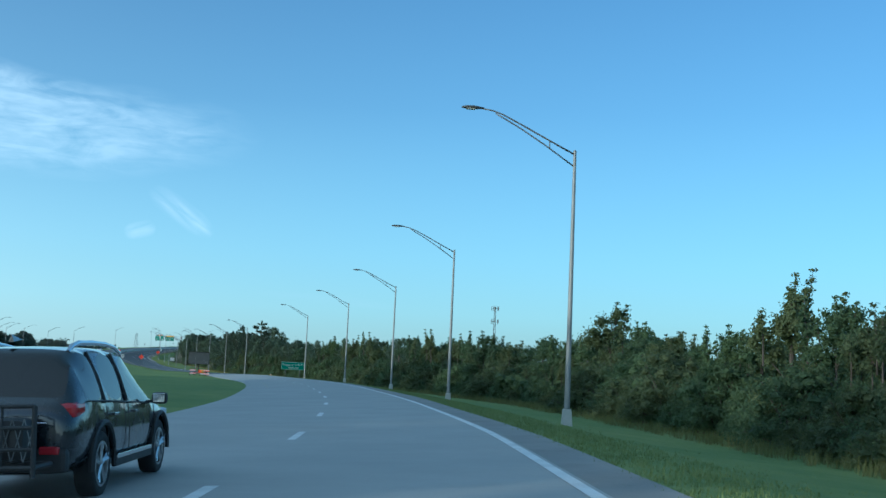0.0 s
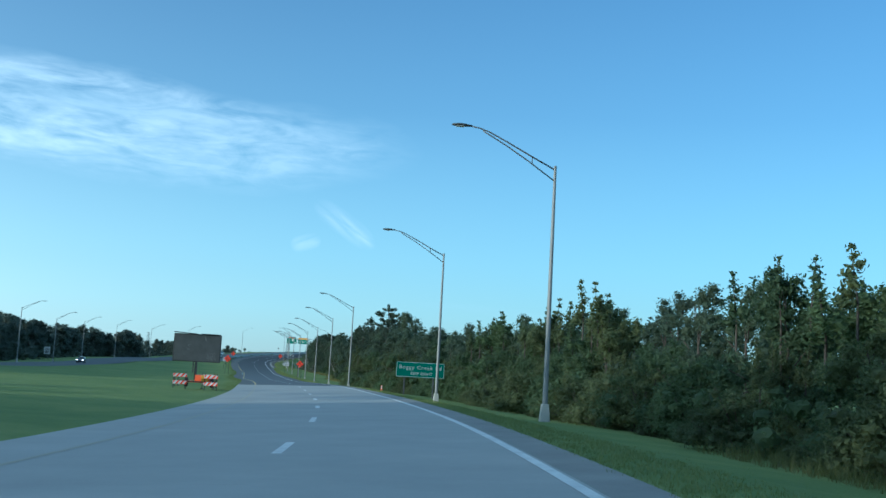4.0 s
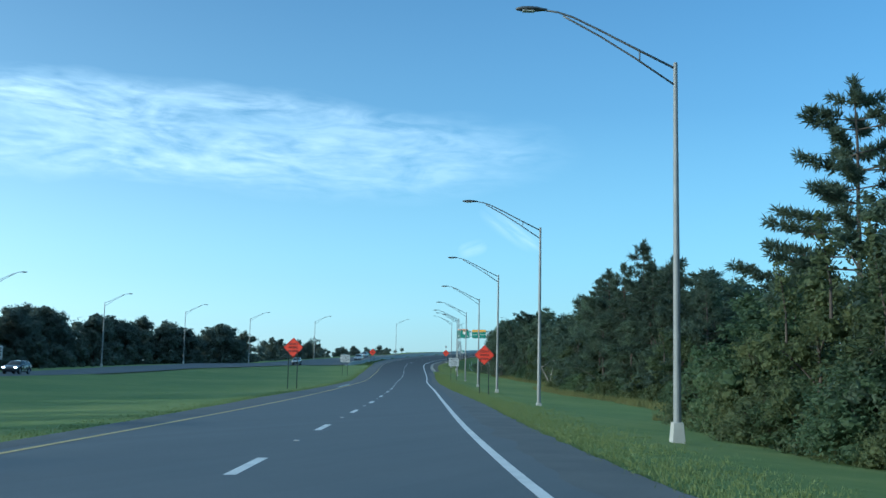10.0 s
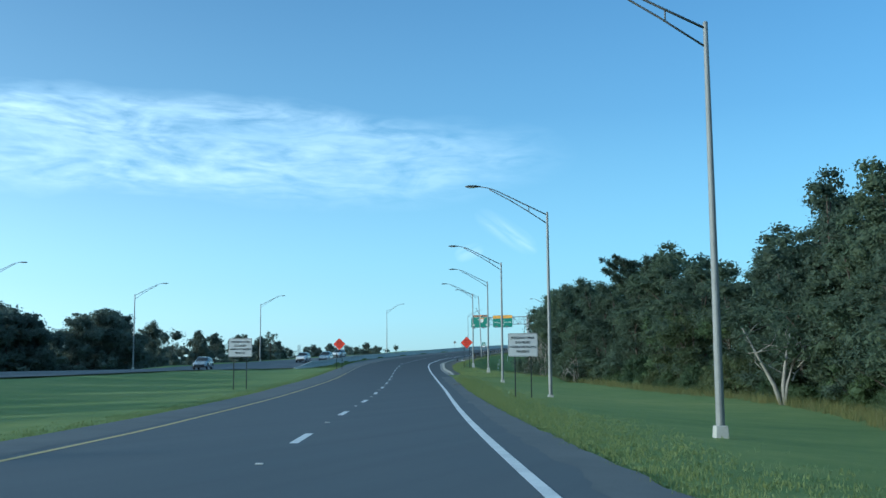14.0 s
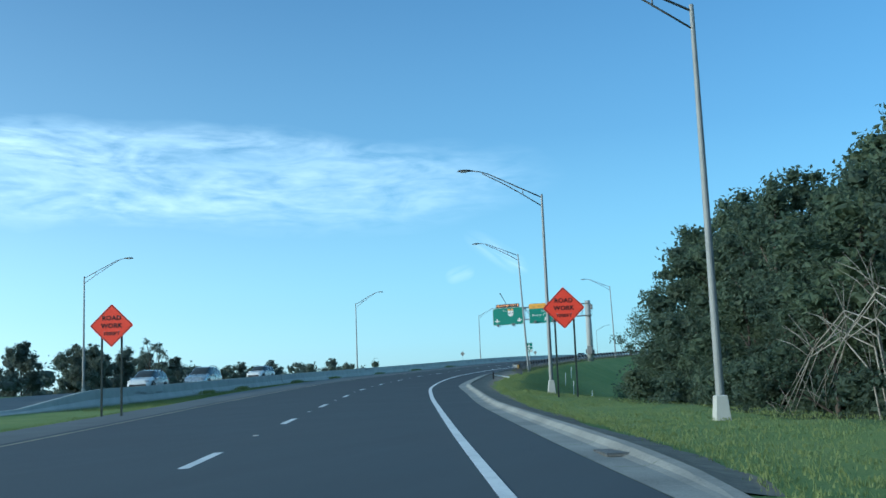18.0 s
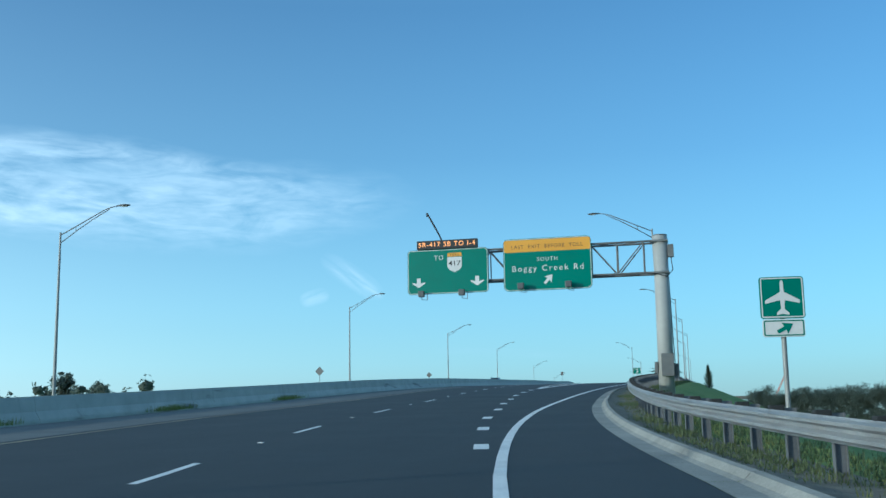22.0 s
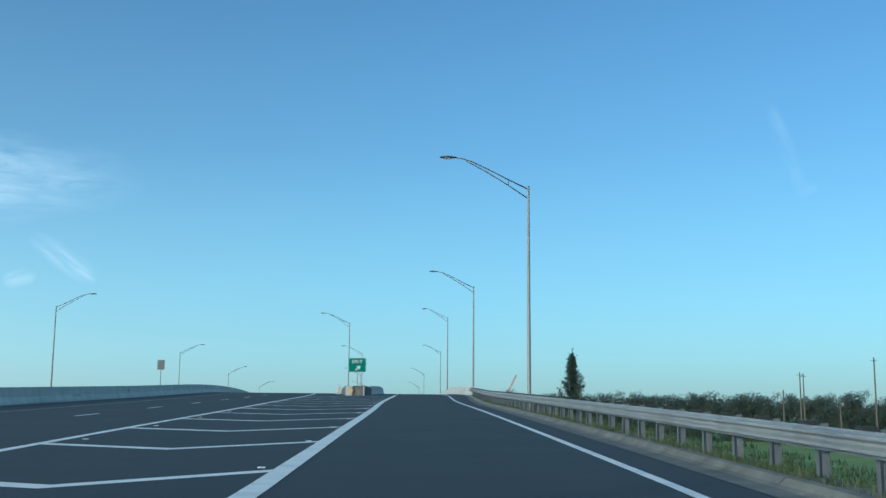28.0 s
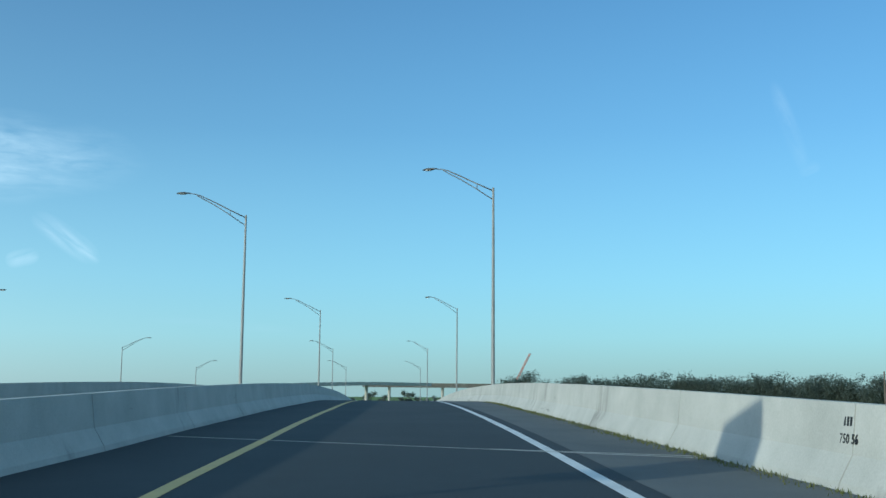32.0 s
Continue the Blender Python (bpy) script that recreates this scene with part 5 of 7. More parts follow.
def pine(height, spread, seed, label, bare=0.25, tufts_n=30, tiers=15, sweep=0.25, per=34, flat_top=False, trunk_r=0.17):
    """A pine: straight trunk, tiers of boughs with side twigs, and a tuft of needles at every twig's end."""
    g = random.Random(seed)
    bm = bmesh.new()
    pts = wavy_trunk(bm, g, height * 0.97, trunk_r)
    spots, aims = [], []
    for i in range(tiers):
        u = bare + (1 - bare) * (i + g.random() * 0.6) / tiers
        for j in range(g.choice((2, 3, 3, 4))):
            ang = i * 1.9 + j * 2.1 + g.uniform(-0.5, 0.5)
            long = spread * ((1.04 - u) / (1.04 - bare)) ** 0.6 * g.uniform(0.5, 1.15)
            if flat_top:
                long = spread * (0.45 + 0.55 * math.sin(math.pi * (u - bare) / (1 - bare))) * g.uniform(0.5, 1.1)
            out = Vector((math.cos(ang), math.sin(ang), 0))
            base = on_trunk(pts, u)
            mid, tip = base + out * long * 0.55 + Vector((0, 0, long * sweep * 0.2)), base + out * long + Vector((0, 0, long * sweep))
            add_tube(bm, [base, mid, tip], [trunk_r * 0.28 * (1.15 - u * 0.7), 0.03, 0.012], 5, caps=False)
            n = max(3, int(long * 5.0))
            for k in range(n):
                f = 0.3 + 0.7 * (k + 1) / n
                q = mid.lerp(tip, (f - 0.55) / 0.45) if f > 0.55 else base.lerp(mid, f / 0.55)
                turn = out.cross(Vector((0, 0, 1))) * g.choice((-1, 1))
                aim = (out * 0.8 + turn * g.uniform(0.1, 0.9) + Vector((0, 0, g.uniform(0.2, 0.9)))).normalized()
                if k == n - 1:
                    aim = (out + Vector((0, 0, 0.5))).normalized()
                spots.append(q + aim * g.uniform(0.15, 0.55) * min(1.0, 0.4 + long * 0.3))
                aims.append(aim)
    for k in range(7):
        spots.append(Vector((pts[6].x, pts[6].y, height * (0.94 + 0.01 * k))))
        aims.append(Vector((0, 0, 1)))
    return finish_tree("pine_tree", label, height, bm, BARK, needle_mesh("crown", LEAF_PINE, spots, aims, per, 0.42, 0.032, seed))


OAKS = [broad_tree("oak_tree", 10.0, 3.0, LEAF_DARK, 21 + i, "dense dark green broadleaf tree at the wood's edge", per=390, blade=(0.19, 0.11)) for i in range(4)]
BACK_OAKS = [broad_tree("oak_tree", 10.0, 3.1, LEAF_DARK, 31 + i, "dark broadleaf tree rising deeper in the wood", per=170, blade=(0.27, 0.16), clumps=34, low=0.3) for i in range(3)]
PINES = [pine(11.5, 2.5, 41 + i, "tall dark pine with tiered tufted branches", bare=0.2 + 0.1 * i) for i in range(3)]
TALL_PINE = pine(15.2, 4.6, 47, "tall open pine with long upswept boughs and visible trunk", bare=0.36, tiers=13, sweep=0.18, per=40, trunk_r=0.2)
SMALL = [broad_tree("broadleaf_tree", 6.2, 2.2, LEAF_MID if i < 2 else LEAF_OLIVE, 61 + i, "bushy mid-green roadside tree with upright shoots", per=430, blade=(0.16, 0.09), low=0.05, clumps=34, plumes=(0, 5, 2, 7)[i], trunk_r=0.1) for i in range(4)]
SHRUBS = [bush("shrub", 3.0, (1.7, 2.1, 1.5, 1.9)[i], LEAF_MID if i % 2 == 0 else LEAF_OLIVE, 81 + i, "thick mid-green shrub beside the road" if i % 2 == 0 else "thick olive-green shrub beside the road") for i in range(4)]
# these far crowns take the leaf colour with haze mixed in
SPARSE = [broad_tree("broadleaf_tree", 9.0, 2.7, LEAF_HAZED, 95 + i, "loose dark tree with gaps of sky in its crown", per=240, low=0.25, r=0.2, clumps=44, core=0.3) for i in range(2)]
UMBRELLA = pine(12.0, 3.4, 140, "tall flat-crowned pine above the wood", bare=0.74, tiers=6, sweep=0.32, per=60, flat_top=True, trunk_r=0.2)
END_TREE = broad_tree("oak_tree", 15.5, 5.4, LEAF_DARK, 29, "spreading dark tree at the end of the wood", per=420, blade=(0.22, 0.13), low=0.1, clumps=80, r=0.2, trunk_r=0.28, core=0.0)
# haze is in the leaf colour here as well
FAR_TREES = [broad_tree("broadleaf_tree", 9.5, 3.4, LEAF_HAZED, 121 + i, "dark full-crowned tree of the far wood", per=330, blade=(0.27, 0.16), low=0.05, clumps=66, r=0.3, core=0.55) for i in range(3)]

plant_rng = random.Random(5)


def plant(kind_of, s, l, size, dz=-0.1, squash=1.0):
    p = on_ground(s, l, dz)
    ob = copy_thing(kind_of, Matrix.Translation(p) @ pose(0, 0, 0, 0, 0, plant_rng.uniform(0, 360)))
    ob.scale = (size * squash, size * squash, size)
    return ob


WOOD = table((-60, 11.5), (35, 13), (55, 13.3), (84, 15), (105, 13.2), (118, 11.8), (140, 11.5), (180, 10.5), (197, 11.8), (245, 9.8), (256, 10.4), (285, 10.2), (297, 12), (304, 15.5), (313, 17.8), (339, 18.5), (355, 17), (384, 17), (397, 20.2), (409, 21.8), (420, 21), (437, 19), (450, 18), (460, 17), (473, 14.5), (490, 12.6), (500, 13.5), (510, 15.0), (530, 15.5), (548, 17), (560, 19))
TALL = table((-60, 4.6), (30, 4.4), (55, 4.8), (70, 6.0), (92, 6.4), (115, 6.2), (140, 6.8), (155, 7.2), (170, 7.2), (190, 7.6), (215, 7.8), (228, 8.0), (240, 8.3), (253, 9.0), (266, 9.3), (284, 10.2), (289, 9.0), (304, 7.0), (318, 6.0), (326, 6.0), (331, 9.4), (341, 12.6), (350, 12.6), (372, 12.6), (384, 11.6), (400, 13.4), (414, 14.4), (422, 13.2), (434, 10.8), (443, 11.6), (452, 12.6), (470, 12.4), (495, 13.2), (512, 14.0), (530, 14.6), (548, 15), (560, 13))
brush, brush_r = [], []
s = -40.0
while s < 540:
    e, h = WOOD(s), TALL(s)
    # the fringe of shrubs, and the undergrowth behind it
    size = plant_rng.choice((0.45, 0.65, 0.85, 1.05, 1.3)) * plant_rng.uniform(0.85, 1.12) * (0.8 if s > 315 else 1.0)
    plant(plant_rng.choice(SHRUBS), s + plant_rng.uniform(0, 2.4), e + 0.5 + 1.1 * size + plant_rng.uniform(0, 1.0), size, -0.1, plant_rng.uniform(0.85, 1.25))
    for k in range(2):
        q = on_ground(s + plant_rng.uniform(0, 2.6), e + plant_rng.uniform(1.6, 4.6))
        r = plant_rng.uniform(0.6, 1.3)
        for j in range(4):
            brush.append((q.x + plant_rng.uniform(-1, 1) * r, q.y + plant_rng.uniform(-1, 1) * r, q.z + r * plant_rng.uniform(0.2, 1.9)))
            brush_r.append(r * plant_rng.uniform(0.45, 0.8))
    s += 2.7
s = -40.0
while s < 556:
    e, h = WOOD(s), TALL(s)
    # three ranks: half-tall trees at the edge, the crest behind, and a thin rank at the back
    for off, part_of in ((3.2, 0.62), (6.2, 1.0), (11.0, 0.98)):
        tall = h * part_of * plant_rng.uniform(0.92, 1.14) * (1.04 if s > 440 else 1.0)
        if off > 5 and 299 < s < 327:
            continue
        if tall < 7.4:
            k, ref = plant_rng.choice(SMALL), 6.2
        else:
            k, ref = plant_rng.choice(OAKS if off < 9 or s > 470 else BACK_OAKS), 10.0
            if 335 < s < 378 and plant_rng.random() < 0.55:
                k, ref = plant_rng.choice(PINES), 11.5
                tall *= 1.04
        plant(k, s + plant_rng.uniform(-1.7, 1.7), e + off + plant_rng.uniform(-0.9, 1.1), tall / ref, -0.3, plant_rng.uniform(0.92, 1.3) * (1.12 if h > 9 else 1.0))
    s += 3.9 if h < 8 else 4.4
tagged(new("undergrowth", leaf_mesh("undergrowth", LEAF_MID, brush, brush_r, 200, 0.15, 0.085, seed=31, core=0.5)), "tangled green undergrowth filling the wood's edge", "undergrowth", "", "stuff")
# single trees that stand out above the wood's edge
for kind_of, s, l, size in ((SMALL[3], 40, 16, 1.06), (SMALL[1], 37.5, 16.6, 0.94), (SMALL[1], 46, 15.8, 0.82), (SMALL[3], 32, 15.4, 0.82), (SMALL[2], 76, 19.6, 1.34), (SMALL[0], 66, 18.2, 0.88), (SMALL[1], 109, 17.0, 1.15), (SMALL[3], 131, 16.0, 1.2), (SMALL[1], 140, 15.6, 1.2), (SMALL[3], 163, 15.4, 1.28),
                            (SMALL[3], 176.5, 15.2, 1.26), (SMALL[1], 180, 15.3, 1.1), (SMALL[3], 201, 16.2, 1.33), (SMALL[1], 195, 16.3, 1.3), (OAKS[2], 236, 16.5, 0.76), (OAKS[1], 277, 20.4, 1.36), (OAKS[2], 271, 20.2, 1.2), (OAKS[0], 262, 16, 0.94), (OAKS[1], 254, 17, 0.95), (PINES[2], 268, 15.5, 0.95),
                            (TALL_PINE, 291, 18.5, 1.0), (PINES[1], 286, 20.5, 1.15), (PINES[0], 274, 17.0, 1.05), (PINES[2], 329, 22.5, 0.86), (PINES[0], 352, 22.5, 1.36), (PINES[1], 347.5, 22.6, 1.14), (PINES[2], 357, 21.6, 1.22), (PINES[0], 365, 21.6, 1.22), (PINES[1], 370.5, 21.6, 1.18), (PINES[2], 341, 23, 1.15),
                            (OAKS[3], 402, 25.5, 1.36), (OAKS[1], 409, 26.2, 1.42), (OAKS[0], 416, 25.8, 1.5), (UMBRELLA, 461, 23.5, 1.22), (OAKS[0], 520, 20, 1.6), (OAKS[1], 534, 20, 1.62), (OAKS[3], 505, 18.5, 1.42), (OAKS[2], 486, 18, 1.4), (OAKS[1], 474, 19.5, 1.4), (END_TREE, 556, 18.6, 0.9)):
    plant(kind_of, s, l, size)


def bare_limbs(s, l, tall, seed, label):
    """Leafless pale limbs that arch out of the wood's edge."""
    g = random.Random(seed)
    top = thing("bare_limbs", Matrix.Translation(on_ground(s, l, -0.2)) @ pose(0, 0, 0, 0, 0, heading(s)), label, "tree")
    for i in range(4):
        bm = bmesh.new()
        lean = g.uniform(0.45, 0.85) * tall
        out = -g.uniform(0.9, 1.9)
        stem = [Vector((0.1 * i + out * f, lean * f, tall * h + 0.5 * i * (1 - f))) + Vector((g.uniform(-0.1, 0.1), g.uniform(-0.15, 0.15), g.uniform(-0.2, 0.2))) for f, h in ((-0.1, 0.0), (0.0, 0.5), (0.3, 0.66), (0.65, 0.55), (1.0, 0.3))]
        add_tube(bm, stem, [0.035, 0.034, 0.026, 0.018, 0.008], 6)
        for k in range(7):
            b = stem[1 + k % 4]
            d = Vector((g.uniform(-0.5, 0.2), g.uniform(-1, 1), g.uniform(0.1, 0.9))) * tall * 0.22
            add_tube(bm, [b, b + d * 0.5 + Vector((0, 0, 0.12)), b + d], [0.017, 0.012, 0.005], 4)
        part("limb", bm, BARK_PALE, top, smooth=True)


bare_limbs(482.5, 15.0, 7.8, 7, "pale leafless limbs arching before the dark wood")
bare_limbs(484.6, 14.7, 6.8, 8, "pale leafless limbs arching before the dark wood")
bare_limbs(466, 16.3, 3.4, 9, "thin pale leafless stems at the wood's edge")

# the pale forked tree at the wood's edge
pale = thing("forked_tree", Matrix.Translation(on_ground(410, 20.2, -0.2)), "pale bare-limbed forked tree before the dark wood", "tree")
bm = bmesh.new()
pg = random.Random(3)
for lean_x, top_z in ((-1.6, 4.6), (0.5, 4.2), (1.2, 3.4)):
    base = Vector((0.05, 0, -0.1))
    add_tube(bm, [base, Vector((lean_x * 0.25, 0.1, 1.3)), Vector((lean_x * 0.7, 0.2, 2.7)), Vector((lean_x * 1.3, 0.2, top_z))], [0.16, 0.12, 0.08, 0.03], 7)
    for k in range(5):
        u = 0.45 + 0.11 * k
        b = Vector((lean_x * 1.25 * u, 0.15, top_z * u))
        add_tube(bm, [b, b + Vector((pg.uniform(-0.9, 0.9), pg.uniform(-0.4, 0.4), 0.5)), b + Vector((pg.uniform(-1.8, 1.8), pg.uniform(-0.6, 0.6), pg.uniform(0.6, 1.4)))], [0.04, 0.03, 0.012], 5)
part("trunk", bm, BARK_PALE, pale, smooth=True)
cents = [np.array((pg.uniform(-2.4, 2.4), pg.uniform(-0.8, 0.8), pg.uniform(3.6, 5.6))) for _ in range(16)]
crown = new("crown", leaf_mesh("crown", LEAF_DARK, cents, [0.55] * 16, 150, 0.22, 0.12, seed=8))
crown.parent = pale
pale.rotation_euler = (0, 0, radians(heading(409)))

# the wood beyond the opposite carriageway
s = 200.0
while s < 538:
    l = LAMPS_L(s) - plant_rng.uniform(15, 22)
    g = ground_z(s, l)
    crest = 12.9 * plant_rng.uniform(0.84, 1.02)
    plant(plant_rng.choice(FAR_TREES), s + plant_rng.uniform(-2.5, 2.5), l, max(0.5, (crest - g) / 9.3), -0.4, plant_rng.uniform(1.0, 1.3))
    s += 3.8
for s, off, top_z in ((541, 19, 11.8), (549, 14, 10.6), (557, 15, 10.4), (563, 13, 10.3), (567, 14, 10.6), (571, 13, 10.3), (575, 20, 10.6), (584, 20, 10.4), (590, 20, 10.0), (596, 16, 8.2), (603, 20, 9.0),
                      (606, 20, 9.6), (611, 21, 9.0), (618, 21, 10.2), (623, 22, 9.2), (631, 21, 9.9), (645, 22, 11.2), (652, 22, 10.4)):
    l = LAMPS_L(s) - off
    plant(FAR_TREES[int(s) % 3], s, l, (top_z - ground_z(s, l)) / 9.3, -0.3, 0.8 if off < 18 else 0.9)
for s, off, top_z in ((576, 13, 12.4), (588, 21, 12.6)):
    l = LAMPS_L(s) - off
    plant(SPARSE[1], s, l, (top_z - ground_z(s, l)) / 9.0, -0.3)
for s, off, size in ((505, 24, 1.35), (566, 30, 1.35), (300, 30, 1.35), (360, 28, 1.3), (470, 26, 1.4)):
    plant(SPARSE[0], s, LAMPS_L(s) - off, size, -0.3)

# far woods towards the horizon on the right, and behind the overpass
def far_wood(name, points, height, seed, label, per=5, blade=(1.3, 0.8)):
    g = np.random.default_rng(seed)
    cents, rads = [], []
    for (x0, y0, z0), (x1, y1, z1) in zip(points, points[1:]):
        tall = height > 20
        n = int(math.hypot(x1 - x0, y1 - y0) / (1.7 if tall else 3.2))
        for k in range(n):
            u = (k + g.random()) / n
            h = height * (g.uniform(0.72, 1.08) * (1 + 0.12 * math.sin(k * 0.23 + seed)) if height < 20 else g.uniform(0.7, 1.0))
            for f in ((0.18, 0.42, 0.6, 0.84) if not tall else np.r_[g.uniform(0.05, 0.55, 6), g.uniform(0.55, 0.94, 12)]):
                cents.append(np.array((x0 + (x1 - x0) * u + g.uniform(-5, 5), y0 + (y1 - y0) * u + g.uniform(-5, 5), z0 + (z1 - z0) * u + h * f)))
                rads.append(height * (0.1 if tall else 0.15) * g.uniform(0.7, 1.3))
    # far woods get their haze from the paled leaf colour
    ob = new(name, leaf_mesh(name, LEAF_HAZED, cents, rads, per, blade[0], blade[1], seed=seed, core=0.0 if height > 20 else 0.6))
    return tagged(ob, label, "wood", "", "stuff")


def by_road(s, off):
    p = at(s, LAMPS_L(s) - off)
    return (p.x, p.y, ground_z(s, LAMPS_L(s) - off) - 0.5)


# never in view: added so its shadow covers the road's first stretch
far_wood("far_wood", [by_road(s, 7) for s in range(-60, 121, 30)], 20.1, 13, "unseen tall wood added behind the opposite carriageway to shade the road", 12, (0.9, 0.55))
# also out of view, a lower continuation of that added shading wood
far_wood("far_wood", [by_road(s, 6) for s in range(120, 180, 30)], 14.0, 12, "dark wood behind the opposite carriageway", 10, (0.9, 0.5))
far_wood("far_wood", [by_road(s, 30) for s in range(200, 610, 30)], 11.5, 8, "dark wood behind the opposite carriageway", 22, (0.6, 0.34))
far_wood("far_wood", [by_road(s, 13) for s in range(200, 660, 30)], 6.0, 10, "low dark scrub before the wood", 30, (0.5, 0.28))
far_wood("far_wood", [by_road(s, 44) for s in range(200, 660, 30)], 12.0, 9, "dark wood behind the opposite carriageway", 14, (0.8, 0.4))
far_wood("far_wood", [(-95, 1200, -2), (-20, 1170, -2), (60, 1130, -2), (150, 1060, -2), (240, 1010, -2), (420, 990, -2), (620, 900, -2)], 26, 4, "long hazy green wood beyond open fields", 15, (0.75, 0.45))
far_wood("far_wood", [(-700, 900, -2), (-500, 1250, -2), (-260, 1500, -2), (150, 1600, -2)], 16, 6, "low hazy wood on the horizon", 4)
for x, y, h in ((112, 1040, 27), (126, 1035, 30), (140, 1030, 30), (150, 1025, 27), (300, 900, 26)):
    t = copy_thing(UMBRELLA, Matrix.Translation((x, y, -2)))
    t.scale = (h / 12, h / 12, h / 11.5)


def palm():
    top = thing("palm", Matrix.Identity(4), "fan palm with dark drooping fronds behind the guardrail", "palm")
    bm = bmesh.new()
    add_tube(bm, [(0, 0, -1.2), (0.03, 0, 0.2), (0, 0, 0.75)], [0.22, 0.2, 0.16], 10)
    part("trunk", bm, BARK, top)
    g = random.Random(4)
    for k in range(34):
        ang, up = k * 2.4, g.uniform(-0.35, 1.3)
        d = Vector((math.cos(ang) * math.cos(up), math.sin(ang) * math.cos(up), math.sin(up)))
        side = d.cross(Vector((0, 0, 1))).normalized()
        bm = bmesh.new()
        stem = Vector((0, 0, 0.7)) + d * 0.55
        add_tube(bm, [Vector((0, 0, 0.65)), stem], [0.02, 0.012], 4)
        for j in range(13):
            a = (j - 6) * 0.2
            e = (d * math.cos(a) + side * math.sin(a)).normalized()
            tip = stem + e * g.uniform(0.6, 0.85) + Vector((0, 0, -0.16 * abs(a) - 0.08))
            w = d.cross(side) * 0.008 + side * 0.02
            bm.faces.new([bm.verts.new(q) for q in (stem, stem + e * 0.3 + w, tip, stem + e * 0.3 - w)])
        part("frond", bm, LEAF_PINE, top)
    return top


fan = palm()
fan.matrix_world = Matrix.Translation(at(639.7, 5.45, 0.05))
fan.scale = (1.15, 1.15, 1.15)


def young_conifer():
    top = thing("young_conifer", Matrix.Identity(4), "young dark conifer with upswept branches beyond the guardrail", "tree")
    g = random.Random(12)
    bm = bmesh.new()
    add_tube(bm, [(0, 0, -0.3), (0.03, 0, 1.8), (0, 0, 3.5)], [0.07, 0.05, 0.015], 7)
    part("trunk", bm, BARK, top, smooth=True)
    spots, aims = [], []
    for k in range(46):
        z = 0.1 + 3.1 * (k / 45)
        reach = (0.95 if z < 1.4 else 0.95 * (3.6 - z) / 2.2) * g.uniform(0.6, 1.1)
        ang = k * 2.4 + g.uniform(-0.3, 0.3)
        d = Vector((math.cos(ang), math.sin(ang), 0))
        mid, tip = Vector((0, 0, z + 0.05)) + d * reach * 0.55, Vector((0, 0, z + 0.55 * reach)) + d * reach
        bm = bmesh.new()
        add_tube(bm, [Vector((0, 0, z)), mid, tip], [0.02, 0.014, 0.006], 5)
        part("branch", bm, BARK, top)
        for u in (0.3, 0.45, 0.6, 0.75, 0.9, 1.0):
            spots.append(mid.lerp(tip, (u - 0.55) / 0.45) if u > 0.55 else Vector((0, 0, z)).lerp(mid, u / 0.55))
            aims.append((d + Vector((0, 0, 0.7))).normalized())
    for k in range(8):
        spots.append(Vector((0, 0, 2.9 + 0.09 * k)))
        aims.append(Vector((0, 0, 1)))
    needles = new("crown", needle_mesh("crown", LEAF_PINE, spots, aims, 30, 0.24, 0.016, 14))
    needles.parent = top
    return top


conifer = young_conifer()
conifer.matrix_world = Matrix.Translation(on_ground(763.1, 9.8, -0.2))
conifer.scale.z = (at(763, 9.8).z + 3.5 - on_ground(763.1, 9.8).z) / 3.5
for o in (*OAKS, *BACK_OAKS, *PINES, *SMALL, *SHRUBS, *SPARSE, *FAR_TREES, TALL_PINE, UMBRELLA, END_TREE):
    for c in (*o.children_recursive, o):
        bpy.data.objects.remove(c)


# ---- tall grass along the wood and tufts on the verges ----
def tufts(name, spots, height, mat, label, seed, blades=7):
    g = np.random.default_rng(seed)
    base = np.array([tuple(p) for p in spots])
    n = len(base) * blades
    root = np.repeat(base, blades, 0) + np.c_[g.normal(0, 0.09, (n, 2)), np.zeros(n)]
    ang = g.uniform(0, 2 * np.pi, n)
    h = height * g.uniform(0.5, 1.3, n)
    bend = h * g.uniform(0.1, 0.7, n)
    side = np.c_[-np.sin(ang), np.cos(ang), np.zeros(n)] * 0.011
    tip = root + np.c_[np.cos(ang) * bend, np.sin(ang) * bend, h]
    verts = np.stack([root - side, root + side, tip], 1).reshape(-1, 3)
    me = bpy.data.meshes.new(name)
    me.from_pydata(verts.tolist(), [], np.arange(n * 3).reshape(-1, 3).tolist())
    me.materials.append(mat)
    return tagged(new(name, me), label, "grass", "", "stuff")


tg = random.Random(9)
tufts("tall_grass", [on_ground(s, WOOD(s) - 0.4 + tg.uniform(-1.0, 1.2)) for s in (tg.uniform(20, 135) for _ in range(1500))], 0.45, STRAW, "dry straw-coloured tall grass at the foot of the shrubs", 23, 7)
tufts("tall_grass", [on_ground(s, WOOD(s) - 0.9 + tg.uniform(-1.2, 1.4)) for s in (tg.uniform(300, 470) for _ in range(2600))], 0.5, STRAW, "dry straw-coloured tall grass along the wood", 3, 7)
tufts("verge_grass", [on_ground(s, PAVE_R(s) - 0.05 + abs(tg.gauss(0, 1.7))) for s in (tg.uniform(-20, 452) for _ in range(34000))], 0.065, GRASS_BLADE, "short green grass tufts on the verge", 4, 6)
tufts("verge_grass", [on_ground(s, CURB_R(s) + SOIL(s) * tg.uniform(0.7, 1.1) + tg.uniform(0, 1) ** 1.6 * 14) for s in (tg.uniform(455, 600) for _ in range(18000))], 0.07, GRASS_BLADE, "rough green grass on the embankment's shoulder", 5, 6)
